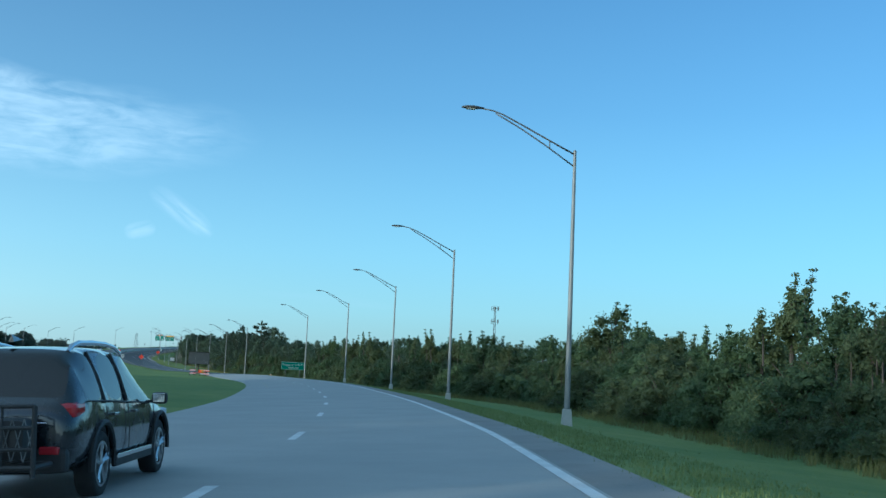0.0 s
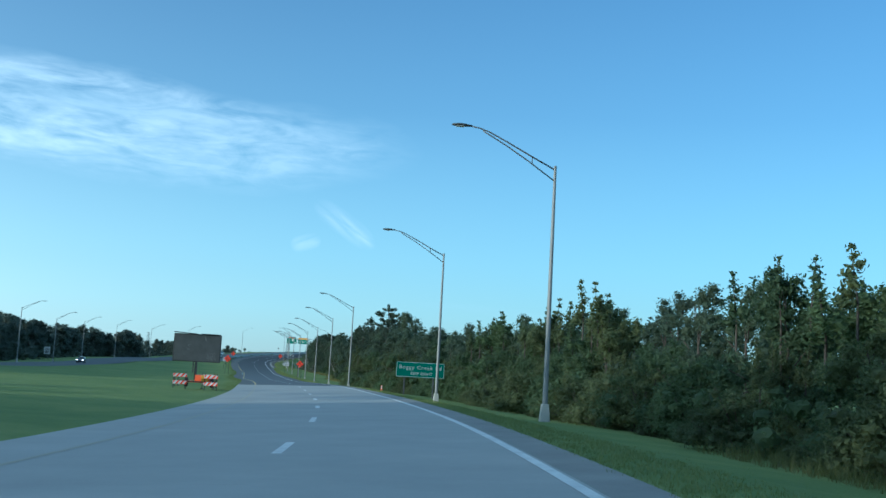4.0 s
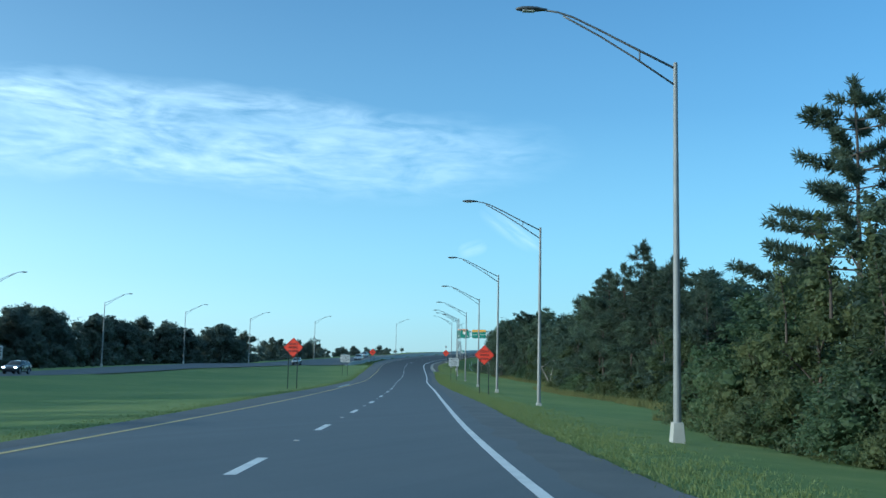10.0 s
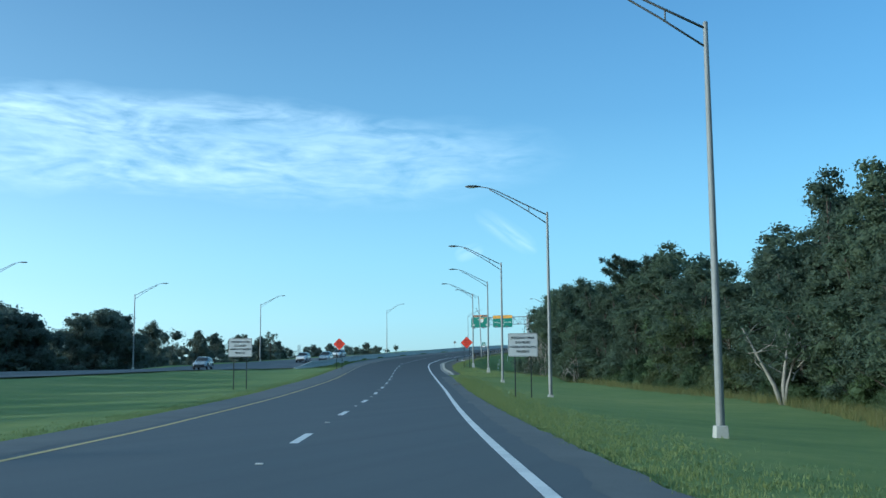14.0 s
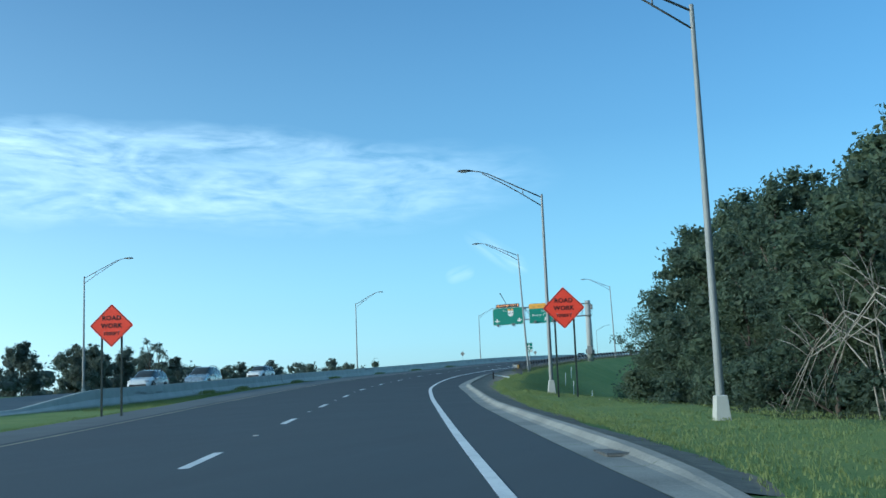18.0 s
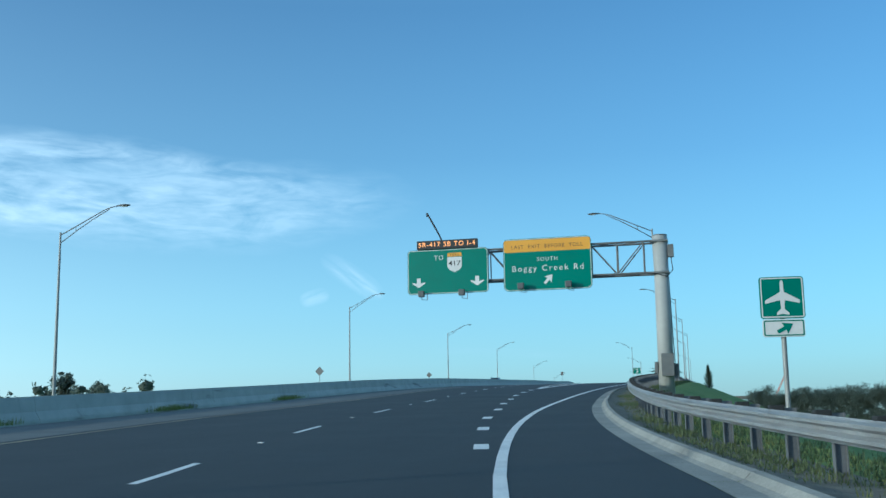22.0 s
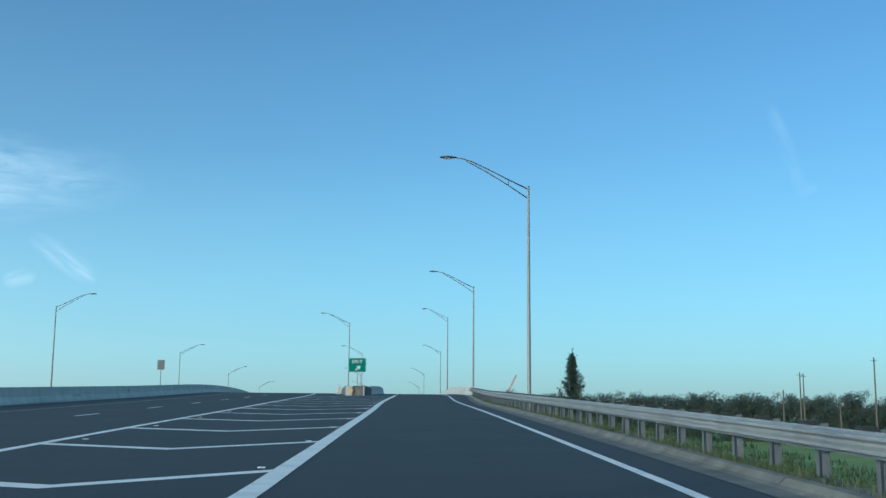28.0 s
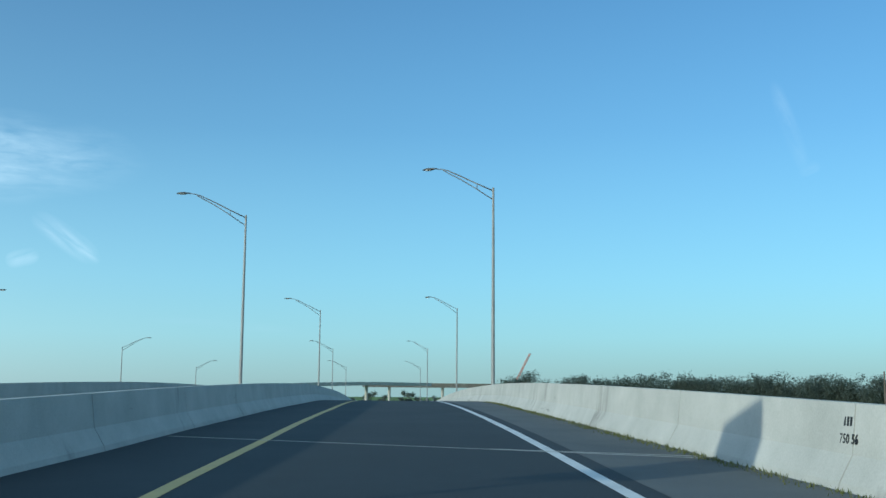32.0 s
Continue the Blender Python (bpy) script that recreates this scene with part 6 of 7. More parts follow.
tufts("verge_grass", [on_ground(s, PAVE_L(s) + 0.05 - abs(tg.gauss(0, 0.8))) for s in (tg.uniform(180, 500) for _ in range(7000))], 0.045, GRASS_BLADE, "short green grass tufts along the median", 6, 6)
tufts("verge_grass", [on_ground(s, RAIL(s) + tg.uniform(-0.5, 1.6)) for s in (tg.uniform(556, 800) for _ in range(4000))], 0.08, WEED, "rough grass under the guardrail", 7, 6)
tufts("verge_grass", [at(s, RAIL(s) + 0.55 + tg.uniform(0, 1.3) + 0.7 * noise.noise((s * 0.35, 2, 0)), -0.05) for s in (tg.uniform(556, 800) for _ in range(3500))], 0.11, WEED, "ragged green weeds behind the guardrail posts", 17, 6)
patches = [tg.uniform(556, 800) for _ in range(60)]
weed_spots = []
for _ in range(5200):
    q = tg.choice(patches) + tg.gauss(0, 1.0)
    a, b = CURB_R(q) + 0.12, max(RAIL(q) + 0.25, CURB_R(q) + 0.4)
    weed_spots.append(at(q, a + (b - a) * tg.random() ** 0.6, -0.01))
tufts("verge_grass", weed_spots, 0.07, WEED, "patches of dull green weeds between kerb and guardrail", 21, 6)
tufts("verge_grass", [at(s, RAIL(s) + tg.uniform(-0.35, 1.1), -0.02) for s in (tg.uniform(556, 800) for _ in range(1300))], 0.08, STRAW, "dry straw-coloured weeds along the guardrail", 18, 6)
tufts("verge_grass", [on_ground(s, WALL_L(s) + 0.1 + tg.random() ** 1.3 * max(0.1, PAVE_L(s) - WALL_L(s) - 0.1)) for s in (tg.uniform(498, 552) for _ in range(5200))], 0.12, GRASS_BLADE, "unmown green grass along the median barrier's foot", 27, 6)
tufts("barrier_weeds", [at(s, RIGHT_WALL(s) - 0.03 - abs(tg.gauss(0, 0.09))) for s in (tg.uniform(800, 850) for _ in range(700))], 0.05, STRAW, "dry weeds and litter along the barrier's foot", 8, 5)
tufts("barrier_weeds", [at(s, WALL_L(s) + 0.05 + abs(tg.gauss(0, 0.12))) for s in (tg.choice((522, 531, 548, 561, 577, 590, 604)) + tg.gauss(0, 0.9) for _ in range(900))], 0.22, GRASS_BLADE, "weeds growing at the barrier's foot", 9, 5)


# ---- vehicles ----
RUBBER = plain("tyre_rubber", (0.018, 0.018, 0.019), 0.85)
TRIM = plain("black_plastic_trim", (0.02, 0.021, 0.022), 0.6)
ALLOY = plain("alloy_rim", (0.5, 0.51, 0.52), 0.3, 0.9)
CHROME = plain("chrome", (0.7, 0.71, 0.72), 0.15, 1.0)
RED_LENS = plain("red_lamp_lens", (0.35, 0.02, 0.03), 0.12)
CLEAR_LENS = plain("clear_lamp_lens", (0.6, 0.62, 0.64), 0.1)


def car_paint(name, col, flake=0.3):
    m, t, b = material(name, 0.28, flake, 0.5)
    b.inputs["Base Color"].default_value = (*col, 1)
    b.inputs["Coat Weight"].default_value, b.inputs["Coat Roughness"].default_value = 1.0, 0.04
    pos = t.nodes.new("ShaderNodeNewGeometry").outputs["Position"]
    t.links.new(math_node(t, "ADD", math_node(t, "MULTIPLY", noise_node(t, pos, 3.0, 5, 0.7), 0.18), 0.18), b.inputs["Roughness"])
    return m


def window_glass():
    m, t, b = material("tinted_window", 0.03, 0, 0.6)
    b.inputs["Base Color"].default_value = (0.012, 0.015, 0.017, 1)
    b.inputs["Transmission Weight"].default_value = 0.12
    return m


TINT = window_glass()
PAINT_DARK = car_paint("dark_blue_black_paint", (0.010, 0.014, 0.020))
PAINT_WHITE = car_paint("pearl_white_paint", (0.62, 0.63, 0.62), 0.0)
PAINT_SILVER = car_paint("silver_paint", (0.36, 0.38, 0.39), 0.5)
PAINT_GREY = car_paint("dark_grey_paint", (0.05, 0.055, 0.06), 0.4)

# stations along the car: y, underside, half-widths (sill, flank, belt, roof edge), belt height, roof edge height, roof height
SUV_FORM = [(-2.30, 0.48, 0.62, 0.70, 0.66, 0.56, 0.86, 0.98, 1.00), (-2.24, 0.40, 0.78, 0.86, 0.84, 0.70, 0.92, 1.04, 1.06), (-2.12, 0.36, 0.83, 0.90, 0.88, 0.74, 0.98, 1.10, 1.13),
            (-1.98, 0.33, 0.85, 0.915, 0.89, 0.72, 1.03, 1.34, 1.37), (-1.84, 0.30, 0.86, 0.92, 0.895, 0.67, 1.06, 1.55, 1.59), (-1.66, 0.27, 0.865, 0.92, 0.895, 0.655, 1.06, 1.60, 1.65),
            (-1.22, 0.24, 0.87, 0.92, 0.895, 0.66, 1.05, 1.63, 1.68), (-1.10, 0.24, 0.87, 0.92, 0.895, 0.66, 1.04, 1.635, 1.685), (-0.32, 0.22, 0.87, 0.915, 0.89, 0.67, 1.01, 1.63, 1.69), (-0.20, 0.22, 0.87, 0.915, 0.89, 0.67, 1.0, 1.625, 1.685),
            (0.40, 0.22, 0.87, 0.915, 0.885, 0.66, 0.98, 1.56, 1.63), (0.72, 0.22, 0.87, 0.915, 0.885, 0.65, 0.97, 1.43, 1.50), (1.02, 0.22, 0.87, 0.91, 0.88, 0.66, 0.965, 1.23, 1.29), (1.28, 0.23, 0.87, 0.91, 0.875, 0.70, 0.96, 1.05, 1.10),
            (1.42, 0.23, 0.87, 0.91, 0.87, 0.72, 0.95, 1.02, 1.06), (1.85, 0.25, 0.86, 0.90, 0.85, 0.66, 0.89, 0.95, 0.99), (2.12, 0.28, 0.82, 0.87, 0.80, 0.58, 0.78, 0.86, 0.90), (2.25, 0.34, 0.74, 0.80, 0.72, 0.5, 0.64, 0.72, 0.74), (2.30, 0.42, 0.60, 0.66, 0.58, 0.4, 0.55, 0.60, 0.62)]
AXLES, WHEEL_R = (-1.30, 1.36), 0.35


def car_shell(paint, form, length=1.0, height=1.0):
    """The body and its windows as bmeshes, smoothed, with the wheel arches cut out."""
    bm = bmesh.new()
    rings = []
    for y, zb, w0, w1, w2, w3, zbelt, zedge, zr in form:
        half = [(0, zb), (w0 * 0.6, zb), (w0, zb + 0.04), (w1, zb * 0.5 + zbelt * 0.5), (w2, zbelt), (w3 + 0.01, zedge), (w3 * 0.72, zr - 0.012), (0, zr)]
        pts = half + [(-x, z) for x, z in half[-2:0:-1]]
        rings.append([bm.verts.new((x, y * length, z * height)) for x, z in pts])
    n = len(rings[0])
    for i, (r0, r1) in enumerate(zip(rings, rings[1:])):
        y0, y1 = form[i][0], form[i + 1][0]
        for k in range(n):
            f = bm.faces.new((r0[k], r1[k], r1[(k + 1) % n], r0[(k + 1) % n]))
            side = k in (4, 9)
            topf = k in (5, 6, 7, 8)
            if side and (-1.85 < y0 and y1 < 1.05) and not (abs(y0 + 1.22) < 0.02 or abs(y0 + 0.32) < 0.02):
                f.material_index = 1
            if topf and (0.39 < y0 < 1.27 or -2.13 < y0 < -1.83):
                f.material_index = 1
    bm.faces.new(rings[0])
    bm.faces.new(rings[-1][::-1])
    bmesh.ops.recalc_face_normals(bm, faces=bm.faces)
    crease = bm.edges.layers.float.new("crease_edge")
    for e in bm.edges:
        kinds = {f.material_index for f in e.link_faces}
        if len(kinds) == 2:
            e[crease] = 0.85
    me = bpy.data.meshes.new("shell")
    bm.to_mesh(me)
    bm.free()
    me.materials.append(paint)
    me.materials.append(TINT)
    ob = new("shell", me)
    ob.modifiers.new("smooth", "SUBSURF").levels = 2
    cutters = []
    for y in AXLES:
        cb = bmesh.new()
        bmesh.ops.create_cone(cb, cap_ends=True, segments=36, radius1=WHEEL_R + 0.075, radius2=WHEEL_R + 0.075, depth=3.0, matrix=Matrix.Translation((0, y * length, WHEEL_R + 0.01)) @ Matrix.Rotation(radians(90), 4, "Y"))
        cm = bpy.data.meshes.new("cutter")
        cb.to_mesh(cm)
        cb.free()
        c = new("cutter", cm)
        mod = ob.modifiers.new("arch", "BOOLEAN")
        mod.object, mod.operation, mod.solver = c, "DIFFERENCE", "EXACT"
        cutters.append(c)
    done = bpy.data.meshes.new_from_object(ob.evaluated_get(bpy.context.evaluated_depsgraph_get()))
    for o in (*cutters, ob):
        bpy.data.objects.remove(o)
    parts = []
    for index in (0, 1):
        b2 = bmesh.new()
        b2.from_mesh(done)
        bmesh.ops.delete(b2, geom=[f for f in b2.faces if f.material_index != index], context="FACES")
        for f in b2.faces:
            f.material_index = 0
            f.smooth = True
        parts.append(b2)
    return parts


def wheel(parent, x, y, side):
    bm = bmesh.new()
    prof = [(0.235, -0.10), (0.30, -0.112), (0.335, -0.10), (WHEEL_R, -0.07), (WHEEL_R, 0.07), (0.335, 0.10), (0.30, 0.112), (0.235, 0.10)]
    n = 32
    rings = [[bm.verts.new((o, r * math.cos(a), r * math.sin(a))) for r, o in prof] for a in (2 * math.pi * k / n for k in range(n))]
    for k in range(n):
        for j in range(len(prof) - 1):
            bm.faces.new((rings[k][j], rings[k][j + 1], rings[(k + 1) % n][j + 1], rings[(k + 1) % n][j]))
    bmesh.ops.recalc_face_normals(bm, faces=bm.faces)
    w = part("wheel", bm, RUBBER, parent, "black rubber tyre", smooth=True)
    w.matrix_local = Matrix.Translation((x, y, WHEEL_R))
    bm = bmesh.new()
    for k in range(5):
        a = 2 * math.pi * k / 5 + 0.3
        for d in (-0.11, 0.11):
            c = Vector((side * 0.085, math.cos(a + d) * 0.13, math.sin(a + d) * 0.13))
            e = Vector((side * 0.095, math.cos(a + d * 1.2) * 0.225, math.sin(a + d * 1.2) * 0.225))
            add_tube(bm, [Vector((side * 0.085, 0, 0)), c, e], [0.03, 0.022, 0.028], 6)
    add_tube(bm, [(side * 0.06, 0, 0), (side * 0.105, 0, 0)], [0.05, 0.04], 14)
    ring = [(0.215, 0.02), (0.24, 0.02), (0.245, 0.105), (0.222, 0.105), (0.215, 0.02)]
    rr = [[bm.verts.new((side * o, r * math.cos(a), r * math.sin(a))) for r, o in ring] for a in (2 * math.pi * k / n for k in range(n))]
    for k in range(n):
        for j in range(4):
            bm.faces.new((rr[k][j], rr[k][j + 1], rr[(k + 1) % n][j + 1], rr[(k + 1) % n][j]))
    part("rim", bm, ALLOY, w, "five-spoke alloy rim")
    bm = bmesh.new()
    add_tube(bm, [(-side * 0.09, 0, 0), (side * 0.03, 0, 0)], 0.225, 24)
    part("brake_disc", bm, TRIM, w)


def suv(label, paint, detailed=True, height=1.0, length=1.0, rack=False, lit=False):
    top = thing("car", Matrix.Identity(4), label, "car")
    body, glass = car_shell(paint, SUV_FORM, length, height)
    shell = part("body", body, paint, top)
    seen = set()
    panes = []
    for f in glass.faces:
        if f.index in seen:
            continue
        stack, group = [f], []
        seen.add(f.index)
        while stack:
            g = stack.pop()
            group.append(g.index)
            for e in g.edges:
                for h in e.link_faces:
                    if h.index not in seen:
                        seen.add(h.index)
                        stack.append(h)
        panes.append(set(group))
    for group in panes:
        pane = glass.copy()
        pane.faces.ensure_lookup_table()
        bmesh.ops.delete(pane, geom=[f for f in pane.faces if f.index not in group], context="FACES")
        part("window", pane, TINT, top, "dark tinted window")
    glass.free()
    for y in AXLES:
        for side in (-1, 1):
            wheel(top, side * 0.80, y * length, side)
            bm = bmesh.new()
            arc = [Vector((side * 0.915, y * length + (WHEEL_R + 0.085) * math.cos(a), WHEEL_R + 0.01 + (WHEEL_R + 0.085) * math.sin(a))) for a in (radians(-8 + 196 * k / 18) for k in range(19))]
            add_tube(bm, arc, 0.032, 6)
            part("arch_trim", bm, TRIM, top, "dark grey arch cladding")
            bm = bmesh.new()
            bmesh.ops.create_cone(bm, cap_ends=True, segments=24, radius1=WHEEL_R + 0.07, radius2=WHEEL_R + 0.07, depth=0.5, matrix=Matrix.Translation((side * 0.52, y * length, WHEEL_R + 0.01)) @ Matrix.Rotation(radians(90), 4, "Y"))
            bmesh.ops.bisect_plane(bm, geom=bm.verts[:] + bm.edges[:] + bm.faces[:], plane_co=(0, 0, 0.34), plane_no=(0, 0, -1), clear_outer=True)
            part("wheel_well", bm, TRIM, top)
    for side in (-1, 1):
        bm = bmesh.new()
        add_box(bm, (0.05, 1.72 * length, 0.12), (side * 0.90, 0.03, 0.33), bevel=0.02)
        sill = part("sill_trim", bm, TRIM, top)
        bm = bmesh.new()
        add_box(bm, (0.012, 1.6 * length, 0.05), (side * 0.928, 0.03, 0.385), bevel=0.004)
        part("sill_strip", bm, CHROME, sill, "bright sill strip")
        bm = bmesh.new()
        add_box(bm, (0.20, 0.13, 0.15), (side * 1.03, 0.80 * length, 1.03 * height), bevel=0.05)
        mirror = part("mirror", bm, TRIM if paint is PAINT_DARK else paint, top, "door mirror")
        bm = bmesh.new()
        add_box(bm, (0.15, 0.006, 0.11), (side * 1.03, 0.733 * length, 1.035 * height), bevel=0.002)
        part("mirror_glass", bm, CHROME, mirror)
        bm = bmesh.new()
        add_box(bm, (0.16, 0.05, 0.04), (side * 0.92, 0.82 * length, 0.985 * height))
        part("mirror_arm", bm, TRIM, mirror)
        for y in (-0.88, 0.02):
            bm = bmesh.new()
            add_box(bm, (0.04, 0.2, 0.03), (side * 0.925, y * length, 0.90 * height), bevel=0.012)
            part("door_handle", bm, paint, top)
        bm = bmesh.new()
        add_tube(bm, [(side * 0.60, -1.62 * length, 1.61 * height), (side * 0.605, -1.5 * length, 1.675 * height), (side * 0.61, -1.3 * length, 1.71 * height), (side * 0.615, -0.8, 1.725 * height), (side * 0.615, -0.3, 1.72 * height), (side * 0.61, 0.1 * length, 1.69 * height), (side * 0.60, 0.4 * length, 1.62 * height), (side * 0.59, 0.5 * length, 1.57 * height)], [0.02, 0.03, 0.03, 0.028, 0.028, 0.028, 0.026, 0.018], 8)
        part("roof_rail", bm, CHROME if rack else TRIM, top, "raised roof rail")
        # dark frames round the side windows
        for pts in (((-1.80, 1.06), (-1.2, 1.045), (-0.3, 1.005), (0.5, 0.975), (1.0, 0.965)), ):
            bm = bmesh.new()
            add_tube(bm, [(side * 0.903, y * length, z * height + 0.012) for y, z in pts], 0.009, 6)
            part("belt_trim", bm, TRIM, shell)
        for y, zr, wr in ((-1.17, 1.63, 0.67), (-0.26, 1.625, 0.68)):
            bm = bmesh.new()
            add_tube(bm, [(side * 0.885, y * length, 1.03 * height), (side * 0.785, y * length, 1.33 * height), (side * (wr - 0.02), y * length, (zr - 0.02) * height)], 0.02, 6)
            part("window_pillar", bm, SIGN_BLACK, shell)
        # door seams
        for y in (-1.16, -0.26, 0.98):
            bm = bmesh.new()
            add_tube(bm, [(side * 0.922, y * length, 0.42), (side * 0.926, y * length, 0.7 * height), (side * 0.898, y * length, 1.0 * height)], 0.006, 4)
            part("door_seam", bm, SIGN_BLACK, shell)
        # tail lamps, head lamps
        bm = bmesh.new()
        v = add_box(bm, (0.30, 0.34, 0.15), (side * 0.735, -2.02 * length, 0.985 * height), bevel=0.05)
        part("tail_lamp", bm, RED_LENS, top, "dull red tail lamp wrapped round the corner")
        bm = bmesh.new()
        add_box(bm, (0.2, 0.06, 0.08), (side * 0.66, -2.285 * length, 0.56), bevel=0.02)
        part("reflector", bm, RED_LENS, top, "red bumper reflector")
        bm = bmesh.new()
        add_box(bm, (0.34, 0.34, 0.12), (side * 0.62, 2.02 * length, 0.80 * height), rot=Matrix.Rotation(side * radians(-22), 3, "Z"), bevel=0.04)
        part("head_lamp", bm, glowing("lit_head_lamp", (1.0, 0.95, 0.85), 6.0) if lit else CLEAR_LENS, top)
    bm = bmesh.new()
    add_box(bm, (1.3, 0.1, 0.26), (0, 2.25 * length, 0.47), bevel=0.03)
    part("grille", bm, TRIM, top)
    bm = bmesh.new()
    add_box(bm, (1.66, 0.16, 0.24), (0, -2.22 * length, 0.46), bevel=0.05)
    part("rear_bumper", bm, TRIM, top)
    bm = bmesh.new()
    add_box(bm, (1.25, 0.02, 0.02), (0, -2.29 * length, 0.86 * height), bevel=0.005)
    part("hatch_strip", bm, CHROME, top)
    bm = bmesh.new()
    fin = [bm.verts.new(q) for q in ((-0.03, -1.62, 1.66), (0.03, -1.62, 1.66), (0.02, -1.35, 1.69), (-0.02, -1.35, 1.69), (0, -1.62, 1.74))]
    for f in ((0, 1, 4), (1, 2, 4), (2, 3, 4), (3, 0, 4)):
        bm.faces.new([fin[i] for i in f])
    part("aerial_fin", bm, paint, top)
    if rack:
        bm = bmesh.new()
        add_tube(bm, [(0, -2.2, 0.42), (0, -2.75, 0.42)], 0.03, 8)
        for y in (-2.42, -2.92):
            add_tube(bm, [(-0.72, y, 0.45), (0.72, y, 0.45)], 0.025, 8)
        for x in (-0.72, 0.72):
            add_tube(bm, [(x, -2.42, 0.45), (x, -2.92, 0.45)], 0.025, 8)
            add_tube(bm, [(x, -2.92, 0.36), (x, -2.92, 1.02)], 0.026, 8)
        for z in (0.62, 0.82, 1.02):
            add_tube(bm, [(-0.72, -2.92, z), (0.72, -2.92, z)], 0.02, 8)
        for x in (-0.42, -0.14, 0.14, 0.42):
            add_tube(bm, [(x, -2.92, 0.45), (x, -2.92, 1.02)], 0.014, 6)
        carrier = part("cargo_carrier", bm, TRIM, top, "black tubular hitch cargo carrier")
        bm = bmesh.new()
        add_box(bm, (1.2, 0.36, 0.4), (0, -2.66, 0.7), bevel=0.08)
        part("luggage", bm, SIGN_BLACK, carrier, "black luggage on the carrier")
        bm = bmesh.new()
        for k in range(12):
            x = -0.62 + 0.112 * k
            add_tube(bm, [(x, -2.875, 0.5), (x + 0.11, -2.875, 0.9)], 0.006, 4)
            add_tube(bm, [(x + 0.11, -2.875, 0.5), (x, -2.875, 0.9)], 0.006, 4)
        part("cargo_net", bm, GALV_DULL_BACKLIT, carrier, "grey stretched cargo net")
    return top


near_car = suv("glossy dark blue-black SUV with a loaded hitch carrier", PAINT_DARK, rack=True, height=0.965)
near_car.matrix_world = Matrix.Translation(at(13.0, -3.98, 0.0)) @ pose(0, 0, 0, 0, -2.9, heading(13.0))


def park(ob, s, l, turn=180):
    p = at(s, l)
    p.z = far_z(s)
    ob.matrix_world = Matrix.Translation(p) @ pose(0, 0, 0, 0, 0, heading(s) + turn)


park(suv("pearl white SUV on the opposite carriageway", PAINT_WHITE, height=1.03, length=1.05), 531.5, -22.6)
park(suv("silver pickup-sized SUV beside the median barrier", PAINT_SILVER, height=1.08, length=1.08), 534.5, -19.2)
park(suv("white SUV climbing down the opposite carriageway", PAINT_WHITE), 566.2, -25.5)
park(suv("silver compact SUV near the median barrier's end", PAINT_SILVER, height=0.95), 483.0, -27.6)
park(suv("dark car with lit headlamps on the opposite carriageway", PAINT_GREY, height=0.9, lit=True), 367.0, -44.5)
park(suv("dark car beyond the median barrier on the climb", PAINT_GREY, height=1.0), 735.0, -27.5)


# ---- roadside clutter ----
REFLECT_WHITE = plain("reflective_white", (0.75, 0.75, 0.74), 0.4)
CONE_ORANGE = plain("cone_orange", (0.85, 0.13, 0.03), 0.55)
PANEL_GREY = speckled("unlit_message_panel", (0.035, 0.038, 0.04), (0.075, 0.08, 0.083), 1.5, 14, 0.55, bump=0.05)
DOT_GREY = plain("pale_dots", (0.3, 0.31, 0.31), 0.5)


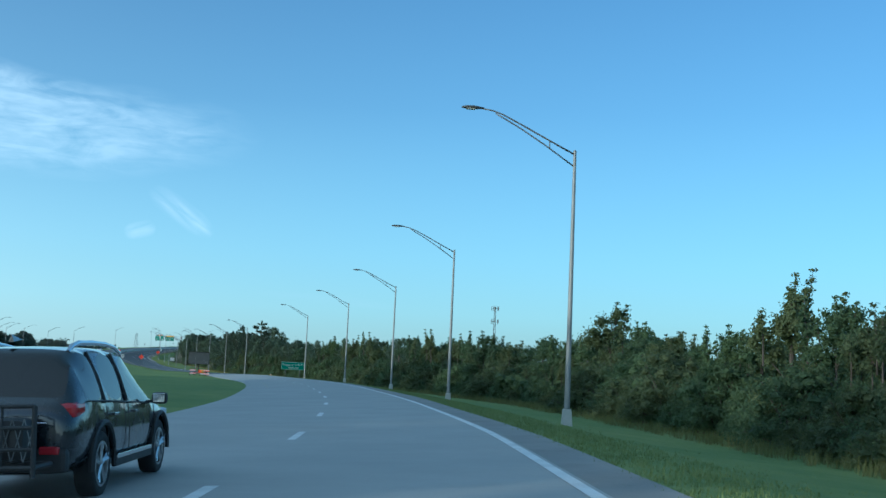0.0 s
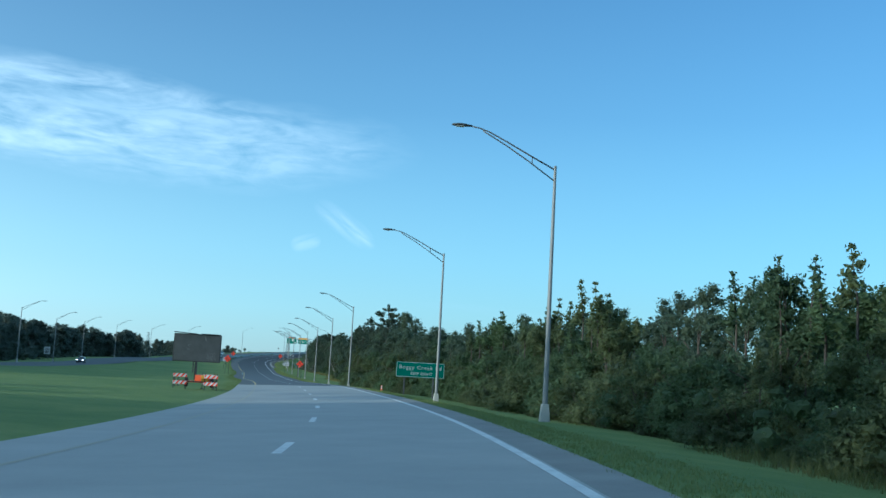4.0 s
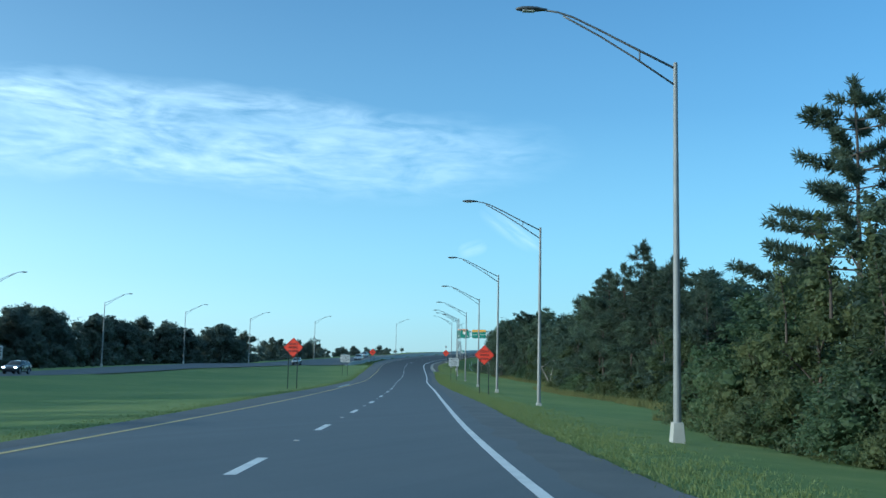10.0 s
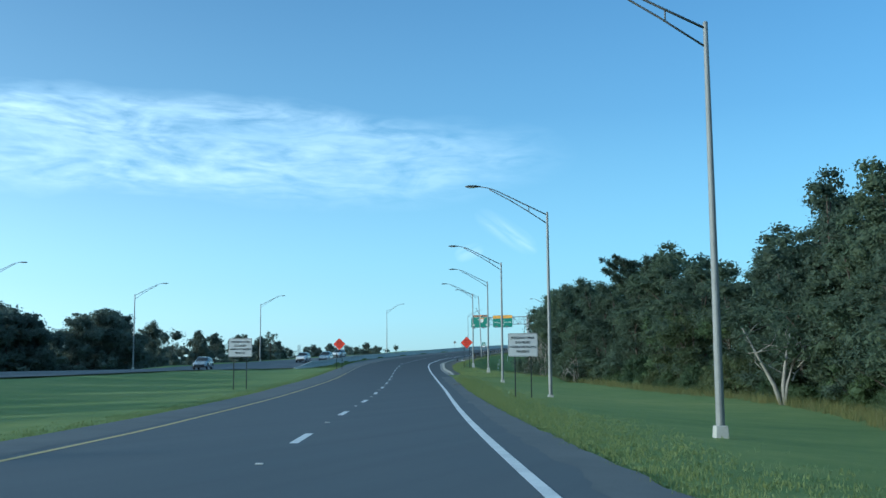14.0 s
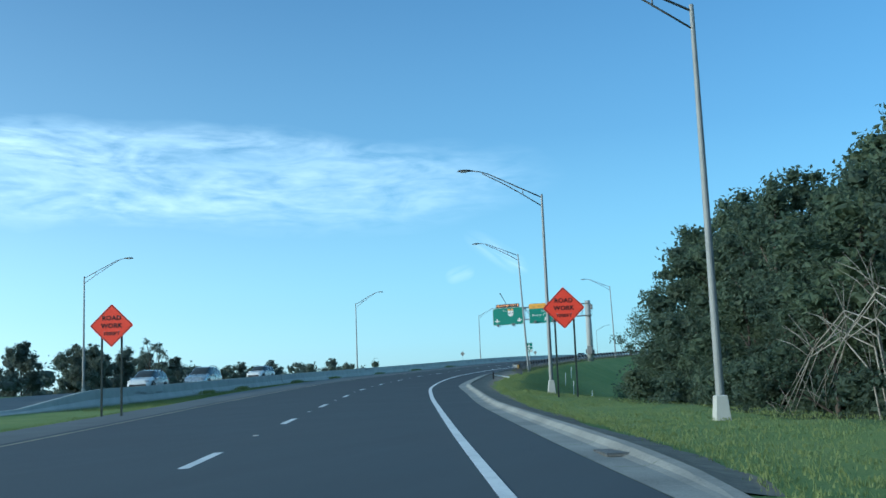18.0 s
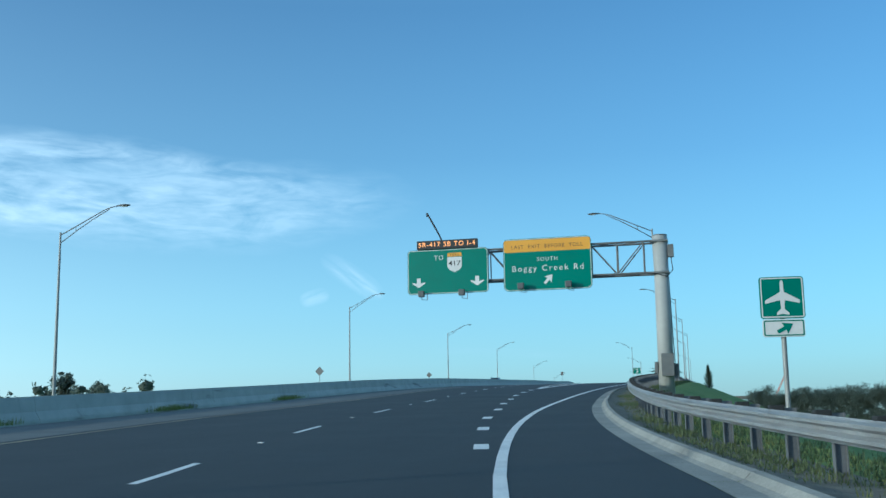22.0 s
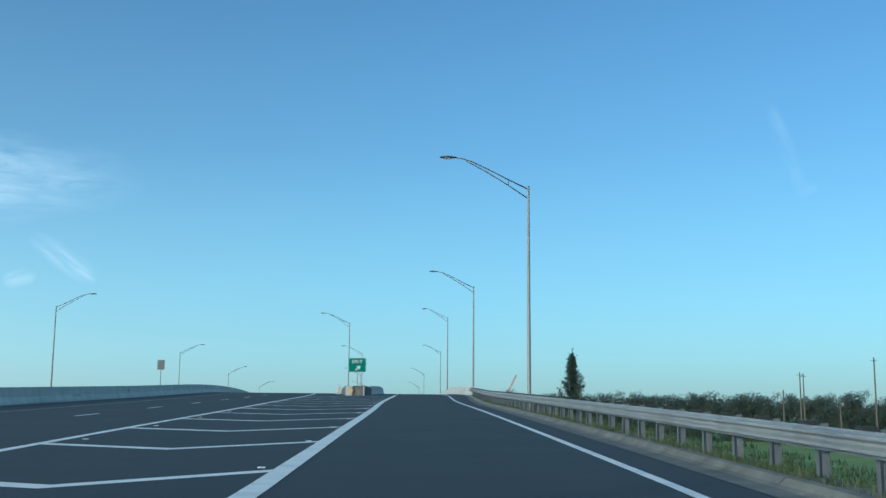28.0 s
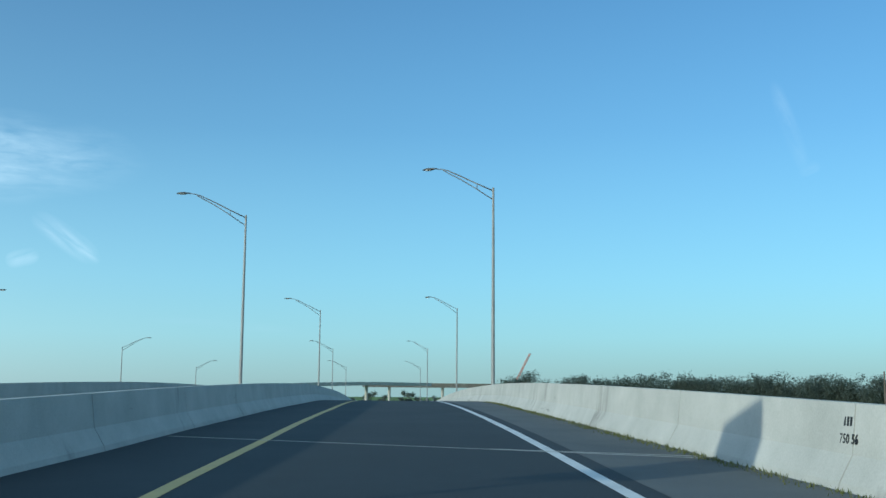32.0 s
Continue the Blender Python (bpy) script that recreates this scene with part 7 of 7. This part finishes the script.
def message_trailer():
    top = thing("message_trailer", Matrix.Identity(4), "unlit portable message board on an orange trailer in the grass", "message sign")
    w, h, zc = 3.35, 1.98, 2.78
    bm = bmesh.new()
    add_box(bm, (w, 0.16, h), (0, 0, zc), bevel=0.02)
    board = part("display", bm, SIGN_BLACK, top, "black framed display")
    bm = bmesh.new()
    add_box(bm, (w - 0.12, 0.01, h - 0.12), (0, -0.083, zc))
    part("screen", bm, PANEL_GREY, board, "grey unlit dot panel")
    bm = bmesh.new()
    for cx, cz, nx, nz in ((1.2, -0.62, 6, 5), (0.85, -0.62, 4, 5), (1.0, -0.32, 10, 1), (-0.6, 0.05, 3, 6), (0.6, 0.72, 2, 4)):
        for i in range(nx):
            for k in range(nz):
                if (i * 7 + k * 3) % 4:
                    add_box(bm, (0.025, 0.006, 0.025), (cx + 0.07 * (i - nx / 2), -0.091, zc + cz + 0.07 * (k - nz / 2)))
    part("dots", bm, DOT_GREY, board)
    bm = bmesh.new()
    add_box(bm, (1.7, 0.75, 0.05), (-0.85, 0.1, zc + h / 2 + 0.05), rot=Matrix.Rotation(radians(3), 3, "Y"))
    add_box(bm, (1.3, 0.75, 0.05), (0.9, 0.1, zc + h / 2 + 0.02))
    part("solar_panel", bm, SIGN_BLACK, top, "flat solar panels on the top edge")
    bm = bmesh.new()
    add_box(bm, (0.16, 0.16, 1.4), (0, 0.05, 1.2))
    add_tube(bm, [(-0.2, 0.05, 1.0), (-0.2, 0.05, 1.8)], 0.04, 8)
    part("mast", bm, TRIM, top)
    bm = bmesh.new()
    add_box(bm, (0.95, 1.2, 0.5), (0.55, 0.1, 0.62), bevel=0.03)
    add_box(bm, (1.9, 1.5, 0.1), (0.3, 0.1, 0.38), bevel=0.02)
    part("trailer_body", bm, CONE_ORANGE, top, "orange battery box and frame")
    bm = bmesh.new()
    add_box(bm, (0.5, 0.5, 0.55), (0.75, -0.35, 0.6), bevel=0.04)
    part("control_box", bm, SIGN_YELLOW, top, "scuffed amber control box")
    for x in (-0.6, 1.2):
        bm = bmesh.new()
        add_tube(bm, [(x - 0.1, 0.2, 0.33), (x + 0.1, 0.2, 0.33)], 0.33, 20)
        part("wheel", bm, RUBBER, top)
    bm = bmesh.new()
    for x, y in ((-1.3, -0.8), (1.4, -0.8), (-1.3, 1.0), (1.4, 1.0)):
        add_tube(bm, [(x, y, 0.0), (x, y, 0.75)], 0.035, 8)
        add_box(bm, (0.2, 0.2, 0.03), (x, y, 0.015))
    add_tube(bm, [(-1.3, -0.8, 0.4), (1.4, -0.8, 0.4)], 0.04, 6)
    add_tube(bm, [(-1.3, 1.0, 0.4), (1.4, 1.0, 0.4)], 0.04, 6)
    part("outrigger", bm, TRIM, top)
    return top


def stripes(bm_r, bm_w, w, h, z, y, lean):
    n = 6
    for k in range(-1, n):
        x0 = -w / 2 + w * k / n
        pts = []
        for x, zz in ((x0, z - h / 2), (x0 + w / n, z - h / 2), (x0 + w / n + lean, z + h / 2), (x0 + lean, z + h / 2)):
            pts.append((min(max(x, -w / 2), w / 2), zz))
        tgt = bm_r if k % 2 else bm_w
        tgt.faces.new([tgt.verts.new((x, y, zz)) for x, zz in pts])


def barricade():
    top = thing("barricade", Matrix.Identity(4), "road barricade with red and white slanted stripes", "barricade", "barricades at the message board")
    for z in (0.95, 0.45):
        bm = bmesh.new()
        add_box(bm, (0.95, 0.025, 0.24), (0, 0, z))
        b = part("board", bm, REFLECT_WHITE, top)
        r, w = bmesh.new(), bmesh.new()
        stripes(r, w, 0.95, 0.24, z, -0.017, 0.2)
        w.free()
        part("stripes", r, SIGN_ORANGE, b, "red slanted stripes")
    for x in (-0.42, 0.42):
        bm = bmesh.new()
        add_box(bm, (0.05, 0.05, 1.2), (x, 0.03, 0.58))
        add_box(bm, (0.05, 0.6, 0.05), (x, 0.03, 0.03))
        part("leg", bm, TRIM, top)
    return top


trailer = message_trailer()
trailer.matrix_world = Matrix.Translation(on_ground(179.6, -9.75, 0.15)) @ pose(0, 0, 0, 0, 0, heading(180) - 3)
fence = barricade()
for ds, l, turn in ((-1.2, -8.55, 0), (-1.2, -10.7, 6), (1.9, -8.9, 170)):
    copy_thing(fence, Matrix.Translation(on_ground(179.6 + ds, l)) @ pose(0, 0, 0, 0, 0, heading(180) + turn))
for c in (*fence.children_recursive, fence):
    bpy.data.objects.remove(c)


def traffic_cone():
    top = thing("traffic_cone", Matrix.Identity(4), "orange traffic cone with white bands in the grass", "cone")
    bm = bmesh.new()
    add_tube(bm, [(0, 0, 0.03), (0, 0, 0.9)], [0.16, 0.035], 16)
    body = part("body", bm, CONE_ORANGE, top, smooth=True)
    bm = bmesh.new()
    for z0, z1 in ((0.42, 0.54), (0.64, 0.78)):
        r = [0.167 - 0.125 * (z - 0.03) / 0.87 for z in (z0, z1)]
        add_tube(bm, [(0, 0, z0), (0, 0, z1)], r, 16, caps=False)
    part("band", bm, REFLECT_WHITE, body, "white reflective bands")
    bm = bmesh.new()
    add_box(bm, (0.4, 0.4, 0.05), (0, 0, 0.02), bevel=0.01)
    part("foot", bm, TRIM, top)
    return top


cone = traffic_cone()
cone.matrix_world = Matrix.Translation(on_ground(212.3, 7.34)) @ Matrix.Scale(0.74, 4)


def white_sign(label, w, h, zc, rows):
    """A white regulatory sign whose writing is too small to read."""
    top = thing("notice_sign", Matrix.Identity(4), label, "road sign")
    p = panel(top, w, h, SIGN_WHITE, zc, border=SIGN_BLACK, bt=0.015, inset=0.02, r=0.05)
    bm = bmesh.new()
    for k in range(rows):
        z = h * (0.32 - 0.64 * k / max(1, rows - 1))
        add_box(bm, (w * (0.62 if k % 2 else 0.78), 0.004, h * 0.075), (0, -0.03, z))
    part("writing", bm, SIGN_BLACK, p, "unreadable dark writing")
    for x in (-w * 0.3, w * 0.3):
        bm = bmesh.new()
        square_post(bm, x, 0.06, -0.3, zc + h * 0.3, 0.06)
        part("post", bm, POST_DARK, top)
    return top


def fines_sign():
    top = thing("notice_sign", Matrix.Identity(4), "white speeding-fines notice on two dark posts beside the road", "road sign", "white notice signs")
    w, h, zc = 1.55, 1.22, 2.75
    p = panel(top, w, h, SIGN_WHITE, zc, border=SIGN_BLACK, bt=0.015, inset=0.02, r=0.05)
    for text, z in (("SPEEDING FINES", 0.36), ("DOUBLED", 0.12), ("WHEN WORKERS", -0.12), ("PRESENT", -0.36)):
        letters(text, 0.125, SIGN_BLACK, p, Matrix.Translation((0, -0.032, z)) @ UP, 1.0, bold=0.002)
    for x in (-0.42, 0.42):
        bm = bmesh.new()
        square_post(bm, x, 0.06, -0.3, zc + 0.3, 0.06)
        part("post", bm, POST_DARK, top)
    return top


fines = fines_sign()
copy_thing(fines, Matrix.Translation(on_ground(406.0, 5.3)) @ pose(0, 0, 0, 0, 0, heading(406)))
copy_thing(fines, Matrix.Translation(on_ground(420.5, -12.1)) @ pose(0, 0, 0, 0, 0, heading(420)))
for c in (*fines.children_recursive, fines):
    bpy.data.objects.remove(c)
far_sign = white_sign("back of a grey notice sign beyond the opposite carriageway", 1.5, 1.9, 2.6, 6)
p = at(392, LAMPS_L(392) - 4)
far_sign.matrix_world = Matrix.Translation((p.x, p.y, ground_z(392, LAMPS_L(392) - 4))) @ pose(0, 0, 0, 0, 0, heading(392))


def far_warning(s, l, centre):
    top = thing("warning_sign", Matrix.Identity(4), "grey back of a diamond sign beside the opposite carriageway", "road sign", "diamond signs beyond the median")
    bm = bmesh.new()
    rounded(bm, 0.7, 0.7, 0.05, 0.008)
    bmesh.ops.rotate(bm, verts=bm.verts, cent=(0, 0, 0), matrix=Matrix.Rotation(radians(45), 3, "Y"))
    p = part("panel", bm, GALV_DULL_BACKLIT, top)
    p.matrix_local = Matrix.Translation((0, -0.04, centre))
    bm = bmesh.new()
    add_tube(bm, [(0, 0, -0.2), (0, 0, centre + 0.3)], 0.03, 8)
    part("post", bm, GALV_DULL_BACKLIT, top)
    top.matrix_world = Matrix.Translation((*at(s, l).xy, far_z(s))) @ pose(0, 0, 0, 0, 0, heading(s))


far_warning(654.5, -30.66, 1.98)
far_warning(724.3, -36.8, 2.28)


def median_plate(s):
    top = thing("median_sign", Matrix.Identity(4), "small upright grey sign on the median barrier", "road sign", "signs on the median barrier")
    bm = bmesh.new()
    rounded(bm, 0.6, 0.8, 0.04, 0.008)
    p = part("panel", bm, GALV_DULL_BACKLIT, top)
    p.matrix_local = Matrix.Translation((0, -0.04, 1.68))
    bm = bmesh.new()
    add_tube(bm, [(0, 0, -0.1), (0, 0, 2.0)], 0.03, 8)
    part("post", bm, GALV_DULL_BACKLIT, top)
    top.matrix_world = Matrix.Translation(at(s, WALL_L(s) - 0.31, 0.82)) @ pose(0, 0, 0, 0, 0, heading(s))


median_plate(783.6)


# the gore's blunt end: stained blocks with a yellow object marker
def gore_end():
    top = thing("gore_blocks", Matrix.Translation(at(789.7, -6.0)) @ pose(0, 0, 0, 0, 0, heading(790)), "stained concrete blocks closing the barrier's end at the gore", "barrier")

    def block(x0, y0, x1, y1, thick, height, mat, label=""):
        """A wall piece from (x0, y0) to (x1, y1), its face there, its thickness to the left."""
        a, b = Vector((x0, y0, 0)), Vector((x1, y1, 0))
        d = (b - a).normalized()
        side = Vector((-d.y, d.x, 0)) * thick
        bm = bmesh.new()
        low = [bm.verts.new(q + Vector((0, 0, -0.25))) for q in (a, b, b + side, a + side)]
        high = [bm.verts.new(q + Vector((0, 0, height))) for q in (a, b, b + side, a + side)]
        bm.faces.new(low[::-1])
        bm.faces.new(high)
        for k in range(4):
            bm.faces.new((low[k], low[(k + 1) % 4], high[(k + 1) % 4], high[k]))
        bmesh.ops.bevel(bm, geom=bm.edges[:], offset=0.05, segments=2, affect="EDGES")
        bmesh.ops.recalc_face_normals(bm, faces=bm.faces)
        return part("block", bm, mat, top, label, smooth=False)

    block(-0.22, 0.0, -0.22, 1.0, 0.62, 0.86, CONCRETE, "pale stained end block")
    block(0.68, 0.04, 0.68, 1.0, 0.88, 0.88, CONCRETE_DARK)
    block(0.86, 0.0, 0.86, 1.0, 0.16, 0.84, CONCRETE, "pale stained end block")
    for a, b, h in ((1.15, 3.5, 0.92), (3.54, 5.9, 0.9), (5.94, 8.2, 0.88)):
        block(0.85 + 0.03 * a, a, 0.85 + 0.03 * b, b, 0.42, h, CONCRETE_DARK)
    for a, b in ((1.15, 6.5), (6.54, 13.0)):
        block(-0.45 - 0.1 * a, a, -0.45 - 0.1 * b, b, 0.42, 0.9, CONCRETE_DARK)
    bm = bmesh.new()
    rounded(bm, 0.35, 0.35, 0.02, 0.01)
    bmesh.ops.rotate(bm, verts=bm.verts, cent=(0, 0, 0), matrix=Matrix.Rotation(radians(45), 3, "Y"))
    m = part("object_marker", bm, SIGN_YELLOW, top, "yellow diamond marker with pale reflectors")
    m.matrix_local = Matrix.Translation((-0.34, -0.12, 0.46))
    for dx, dz in ((0, 0.16), (-0.08, 0.08), (0.08, 0.08), (-0.16, 0), (0, 0), (0.16, 0), (-0.08, -0.08), (0.08, -0.08), (0, -0.16)):
        bm = bmesh.new()
        add_tube(bm, [(dx, -0.004, dz), (dx, -0.014, dz)], 0.026, 10)
        part("reflector", bm, REFLECT_WHITE, m)
    bm = bmesh.new()
    add_tube(bm, [(-0.34, -0.1, -0.05), (-0.34, -0.1, 0.45)], 0.025, 8)
    part("marker_post", bm, GALV_DULL_BACKLIT, top)


gore_end()

# thin white marker posts on the embankment
marker = thing("marker_post", Matrix.Identity(4), "thin white marker post in the embankment grass", "marker post", "white marker posts")
bm = bmesh.new()
add_box(bm, (0.06, 0.03, 1.5), (0, 0, 0.5), bevel=0.008)
part("stake", bm, REFLECT_WHITE, marker)
for s, l in ((572, 9.0), (556, 9.6), (543, 10.5), (533, 11.5), (525, 12.0), (524, 13.5), (519, 13.0), (534, 15.0)):
    copy_thing(marker, Matrix.Translation(on_ground(s, l)) @ pose(0, 0, 0, 2, 3, heading(s)))
for c in (*marker.children_recursive, marker):
    bpy.data.objects.remove(c)

# a fallen marker on its rubber base, lying by the kerb
fallen = thing("fallen_marker", Matrix.Translation(at(531.0, 4.05, 0.02)) @ pose(0, 0, 0, 0, 0, heading(531)), "fallen white channel post with a black rubber base", "marker post")
bm = bmesh.new()
add_tube(bm, [(0, 0, 0.28), (0.1, 0, 0.28)], 0.28, 8)
part("rubber_base", bm, RUBBER, fallen)
bm = bmesh.new()
add_tube(bm, [(0.1, 0, 0.25), (1.25, 0.05, 0.06)], 0.05, 10)
part("post", bm, REFLECT_WHITE, fallen, "dirty white plastic post")

# drain grates
grate_sites = ((466.0, 2.85, 0.5), (426.5, 2.4, 0.6))
for s, l, w in grate_sites:
    g = thing("drain_grate", Matrix.Translation(at(s, l, 0.015)) @ pose(0, 0, 0, 0, 0, heading(s)), "rusty steel drain grate in the gutter", "grate")
    bm = bmesh.new()
    add_box(bm, (w, 1.2, 0.02), (0, 0, -0.012))
    part("pit", bm, CONCRETE_DARK, g)
    for k in range(9):
        bm = bmesh.new()
        add_box(bm, (w, 0.07, 0.03), (0, -0.52 + 0.13 * k, 0.008))
        part("bar", bm, GALV_DULL_BACKLIT, g)

# stained apron of the median drain, where water stands
sheet("wet_patch", steps(337, 352, 1.5), across(lambda s: YELLOW(s) - 0.5 - 0.2 * noise.noise((s * 0.5, 2, 1)), lambda s: YELLOW(s) - 0.25, 0.008),
      plain("standing_water", (0.05, 0.06, 0.065), 0.2, 0, 0.5), "shallow puddle along the inner shoulder", "puddle")

# ---- far things ----
def building(x, y, w, d, h, mat, label, z=-2.0, turn=0.0):
    top = thing("building", Matrix.Translation((x, y, z)) @ pose(0, 0, 0, 0, 0, turn), label, "building", "far buildings")
    bm = bmesh.new()
    add_box(bm, (w, d, h), (0, 0, h / 2))
    wall = part("wall", bm, mat, top)
    bm = bmesh.new()
    add_box(bm, (w + 1, d + 1, 0.5), (0, 0, h + 0.25))
    part("roof", bm, SIGN_BACK, top)
    n = max(2, int(w / 4))
    for k in range(n):
        for f in range(max(1, int(h / 4))):
            bm = bmesh.new()
            add_box(bm, (1.6, 0.12, 1.6), (-w / 2 + w * (k + 0.5) / n, -d / 2 - 0.02, 2.2 + 3.6 * f))
            part("window", bm, TINT, wall)


STUCCO = speckled("stucco", (0.55, 0.5, 0.42), (0.7, 0.64, 0.54), 0.5, 10, 0.85, bump=0.05)
building(-172, 1450, 26, 14, 9, STUCCO, "pale stucco building far beyond the ramp")
building(-150, 1500, 18, 12, 7, STUCCO, "small pale building far beyond the ramp")
building(-118, 1480, 14, 12, 10, STUCCO, "cream building far beyond the ramp")
building(-40, 1650, 70, 25, 15, SIGN_WHITE, "long white terminal building on the horizon")

# the crossing overpass beyond the crest, and a sunlit flyover that climbs to it
over = thing("overpass", Matrix.Translation((-95, 1321, 0)) @ pose(0, 0, 0, 0, 0, 1), "distant crossing overpass, its concrete darkened for shade", "bridge")
# deck and parapets use the dark concrete to paint in their shaded side
bm = bmesh.new()
add_box(bm, (150, 11, 1.5), (8, 0, 17.9))
part("deck", bm, CONCRETE_DARK, over)
for y in (-5.4, 5.4):
    bm = bmesh.new()
    add_box(bm, (150, 0.35, 0.9), (8, y, 19.1))
    part("parapet", bm, CONCRETE_DARK, over)
for k in range(5):
    bm = bmesh.new()
    add_tube(bm, [(-52 + 30 * k, 0, -2), (-52 + 30 * k, 0, 17.2)], 0.8, 10)
    part("pier", bm, CONCRETE, over)
flyover = thing("overpass", Matrix.Identity(4), "sunlit pale flyover beyond the median", "bridge")
FLY = [Vector(p) for p in ((-262, 1068, 10.6), (-220, 1135, 13.9), (-203, 1168, 15.6), (-182, 1200, 17.4), (-158, 1242, 18.4), (-128, 1300, 18.6))]
bm = bmesh.new()
last = None
for k, p in enumerate(FLY):
    d = (FLY[min(k + 1, 5)] - FLY[max(k - 1, 0)]).normalized()
    side = Vector((d.y, -d.x, 0)).normalized()
    ring = [bm.verts.new(p + side * o + Vector((0, 0, h))) for o, h in ((-4.5, -0.7), (4.5, -0.7), (4.5, 0.9), (4.2, 0.9), (4.2, 0.1), (-4.2, 0.1), (-4.2, 0.9), (-4.5, 0.9))]
    if last:
        for j in range(8):
            bm.faces.new((last[j], last[(j + 1) % 8], ring[(j + 1) % 8], ring[j]))
    last = ring
bmesh.ops.recalc_face_normals(bm, faces=bm.faces)
part("deck", bm, CONCRETE, flyover)
for p in FLY[1:5]:
    bm = bmesh.new()
    add_tube(bm, [(p.x, p.y, -2), (p.x, p.y, p.z - 0.6)], 0.8, 10)
    part("pier", bm, CONCRETE, flyover)


def lattice_mast(x, y, z, h, label, w=1.2, arms=2):
    top = thing("mast", Matrix.Translation((x, y, z)), label, "mast")
    bm = bmesh.new()
    for sx in (-1, 1):
        for sy in (-1, 1):
            add_tube(bm, [(sx * w, sy * w, 0), (sx * w * 0.3, sy * w * 0.3, h)], 0.16, 5)
    part("legs", bm, GALV_DULL_BACKLIT, top)
    bm = bmesh.new()
    n = 9
    for k in range(n):
        a, b = k / n, (k + 1) / n
        wa, wb = w * (1 - 0.7 * a), w * (1 - 0.7 * b)
        add_tube(bm, [(-wa, -wa, h * a), (wb, -wb, h * b)], 0.08, 4)
        add_tube(bm, [(wa, wa, h * a), (-wb, wb, h * b)], 0.08, 4)
    part("bracing", bm, GALV_DULL_BACKLIT, top)
    for k in range(arms):
        bm = bmesh.new()
        for a in range(9):
            t = 2 * math.pi * a / 9
            add_box(bm, (0.35, 0.35, 2.2), (1.9 * math.cos(t), 1.9 * math.sin(t), h - 1.2 - 7 * k))
        add_tube(bm, [(-1.9, 0, h - 1.2 - 7 * k), (1.9, 0, h - 1.2 - 7 * k)], 0.1, 5)
        add_tube(bm, [(0, -1.9, h - 1.2 - 7 * k), (0, 1.9, h - 1.2 - 7 * k)], 0.1, 5)
        part("aerials", bm, GALV_DULL_BACKLIT, top)


lattice_mast(28.5, 521.2, -1.5, 40.0, "grey telephone mast rising behind the wood", 0.9)
lattice_mast(-415, 1250, -2, 34, "lattice pylon on the horizon", 3, 0)
lattice_mast(-620, 1300, -2, 36, "lattice pylon on the horizon", 3, 0)

WOOD_POLE = plain("weathered_wood_pole", (0.12, 0.1, 0.085), 0.9)
for x, y, h in ((32, 1009, 34.7), (22, 1056, 30.9), (27, 1065, 30.7), (23, 1078, 24.0), (56, 1096, 18.5)):
    top = thing("utility_pole", Matrix.Translation((x, y, -1.2)), "tall thin power-line pole in the open field", "utility pole", "utility poles in the field")
    bm = bmesh.new()
    add_tube(bm, [(0, 0, -0.8), (0, 0, h)], [0.42, 0.24], 8)
    part("pole", bm, WOOD_POLE, top)
    bm = bmesh.new()
    add_box(bm, (2.6, 0.16, 0.2), (0, 0, h - 1.2))
    part("crossarm", bm, WOOD_POLE, top)

crane = thing("crane", Matrix.Translation((-60, 1560, 0)), "distant red lattice crane", "crane")
bm = bmesh.new()
for o in (-0.6, 0.6):
    add_tube(bm, [(o, 0, -2), (o + 24, 0, 46)], 0.3, 5)
for k in range(14):
    u, v = k / 14, (k + 1) / 14
    add_tube(bm, [(-0.6 + 24 * u, 0, -2 + 48 * u), (0.6 + 24 * v, 0, -2 + 48 * v)], 0.16, 4)
add_box(bm, (4, 4, 4), (0, 0, 0))
part("jib", bm, plain("crane_red", (0.4, 0.16, 0.12), 0.6), crane)

# stencilled marks and joints on the bridge barrier
mark = thing("barrier_marking", Matrix.Translation(at(805.7, 4.80, 0.52)) @ pose(0, 0, 0, 0, 0, heading(806) - 90) @ pose(0, 0, 0, -7, 0, 0), "black stencilled number on the pale barrier", "marking")
letters("750 56", 0.105, SIGN_BLACK, mark, UP, 1.1, bold=0.002)
bm = bmesh.new()
for k in range(3):
    add_box(bm, (0.045, 0.004, 0.1), (-0.12 + 0.075 * k, 0, 0.19))
part("logo_bars", bm, SIGN_BLACK, mark, "dark bars in place of initials")

# deck joints across the ramp, and the barrier's small fittings
for s, a, b in ((813.4, -3.9, 4.4), (810.9, 1.5, 4.5)):
    bm = bmesh.new()
    bm.faces.new([bm.verts.new(at(s + u + 0.15 * (l < 0), l, 0.007)) for u, l in ((0, a), (-1.2 if a > 0 else -4.0, b), (-1.1 if a > 0 else -3.9, b), (0.1, a))])
    tagged(part("deck_joint", bm, CONCRETE), "pale thin joint across the bridge deck", "joint", "", "structure")
for s in (809.9, 812.6):
    bm = bmesh.new()
    add_box(bm, (0.02, 0.03, 0.55), (0, 0, 0.55))
    ob = part("cable_pipe", bm, LAMP_GREY)
    tagged(ob, "thin dark conduit fixed to the pale barrier", "conduit")
    ob.matrix_world = Matrix.Translation(at(s, RIGHT_WALL(s) + 0.19)) @ pose(0, 0, 0, 0, 7, 0)
slabs()
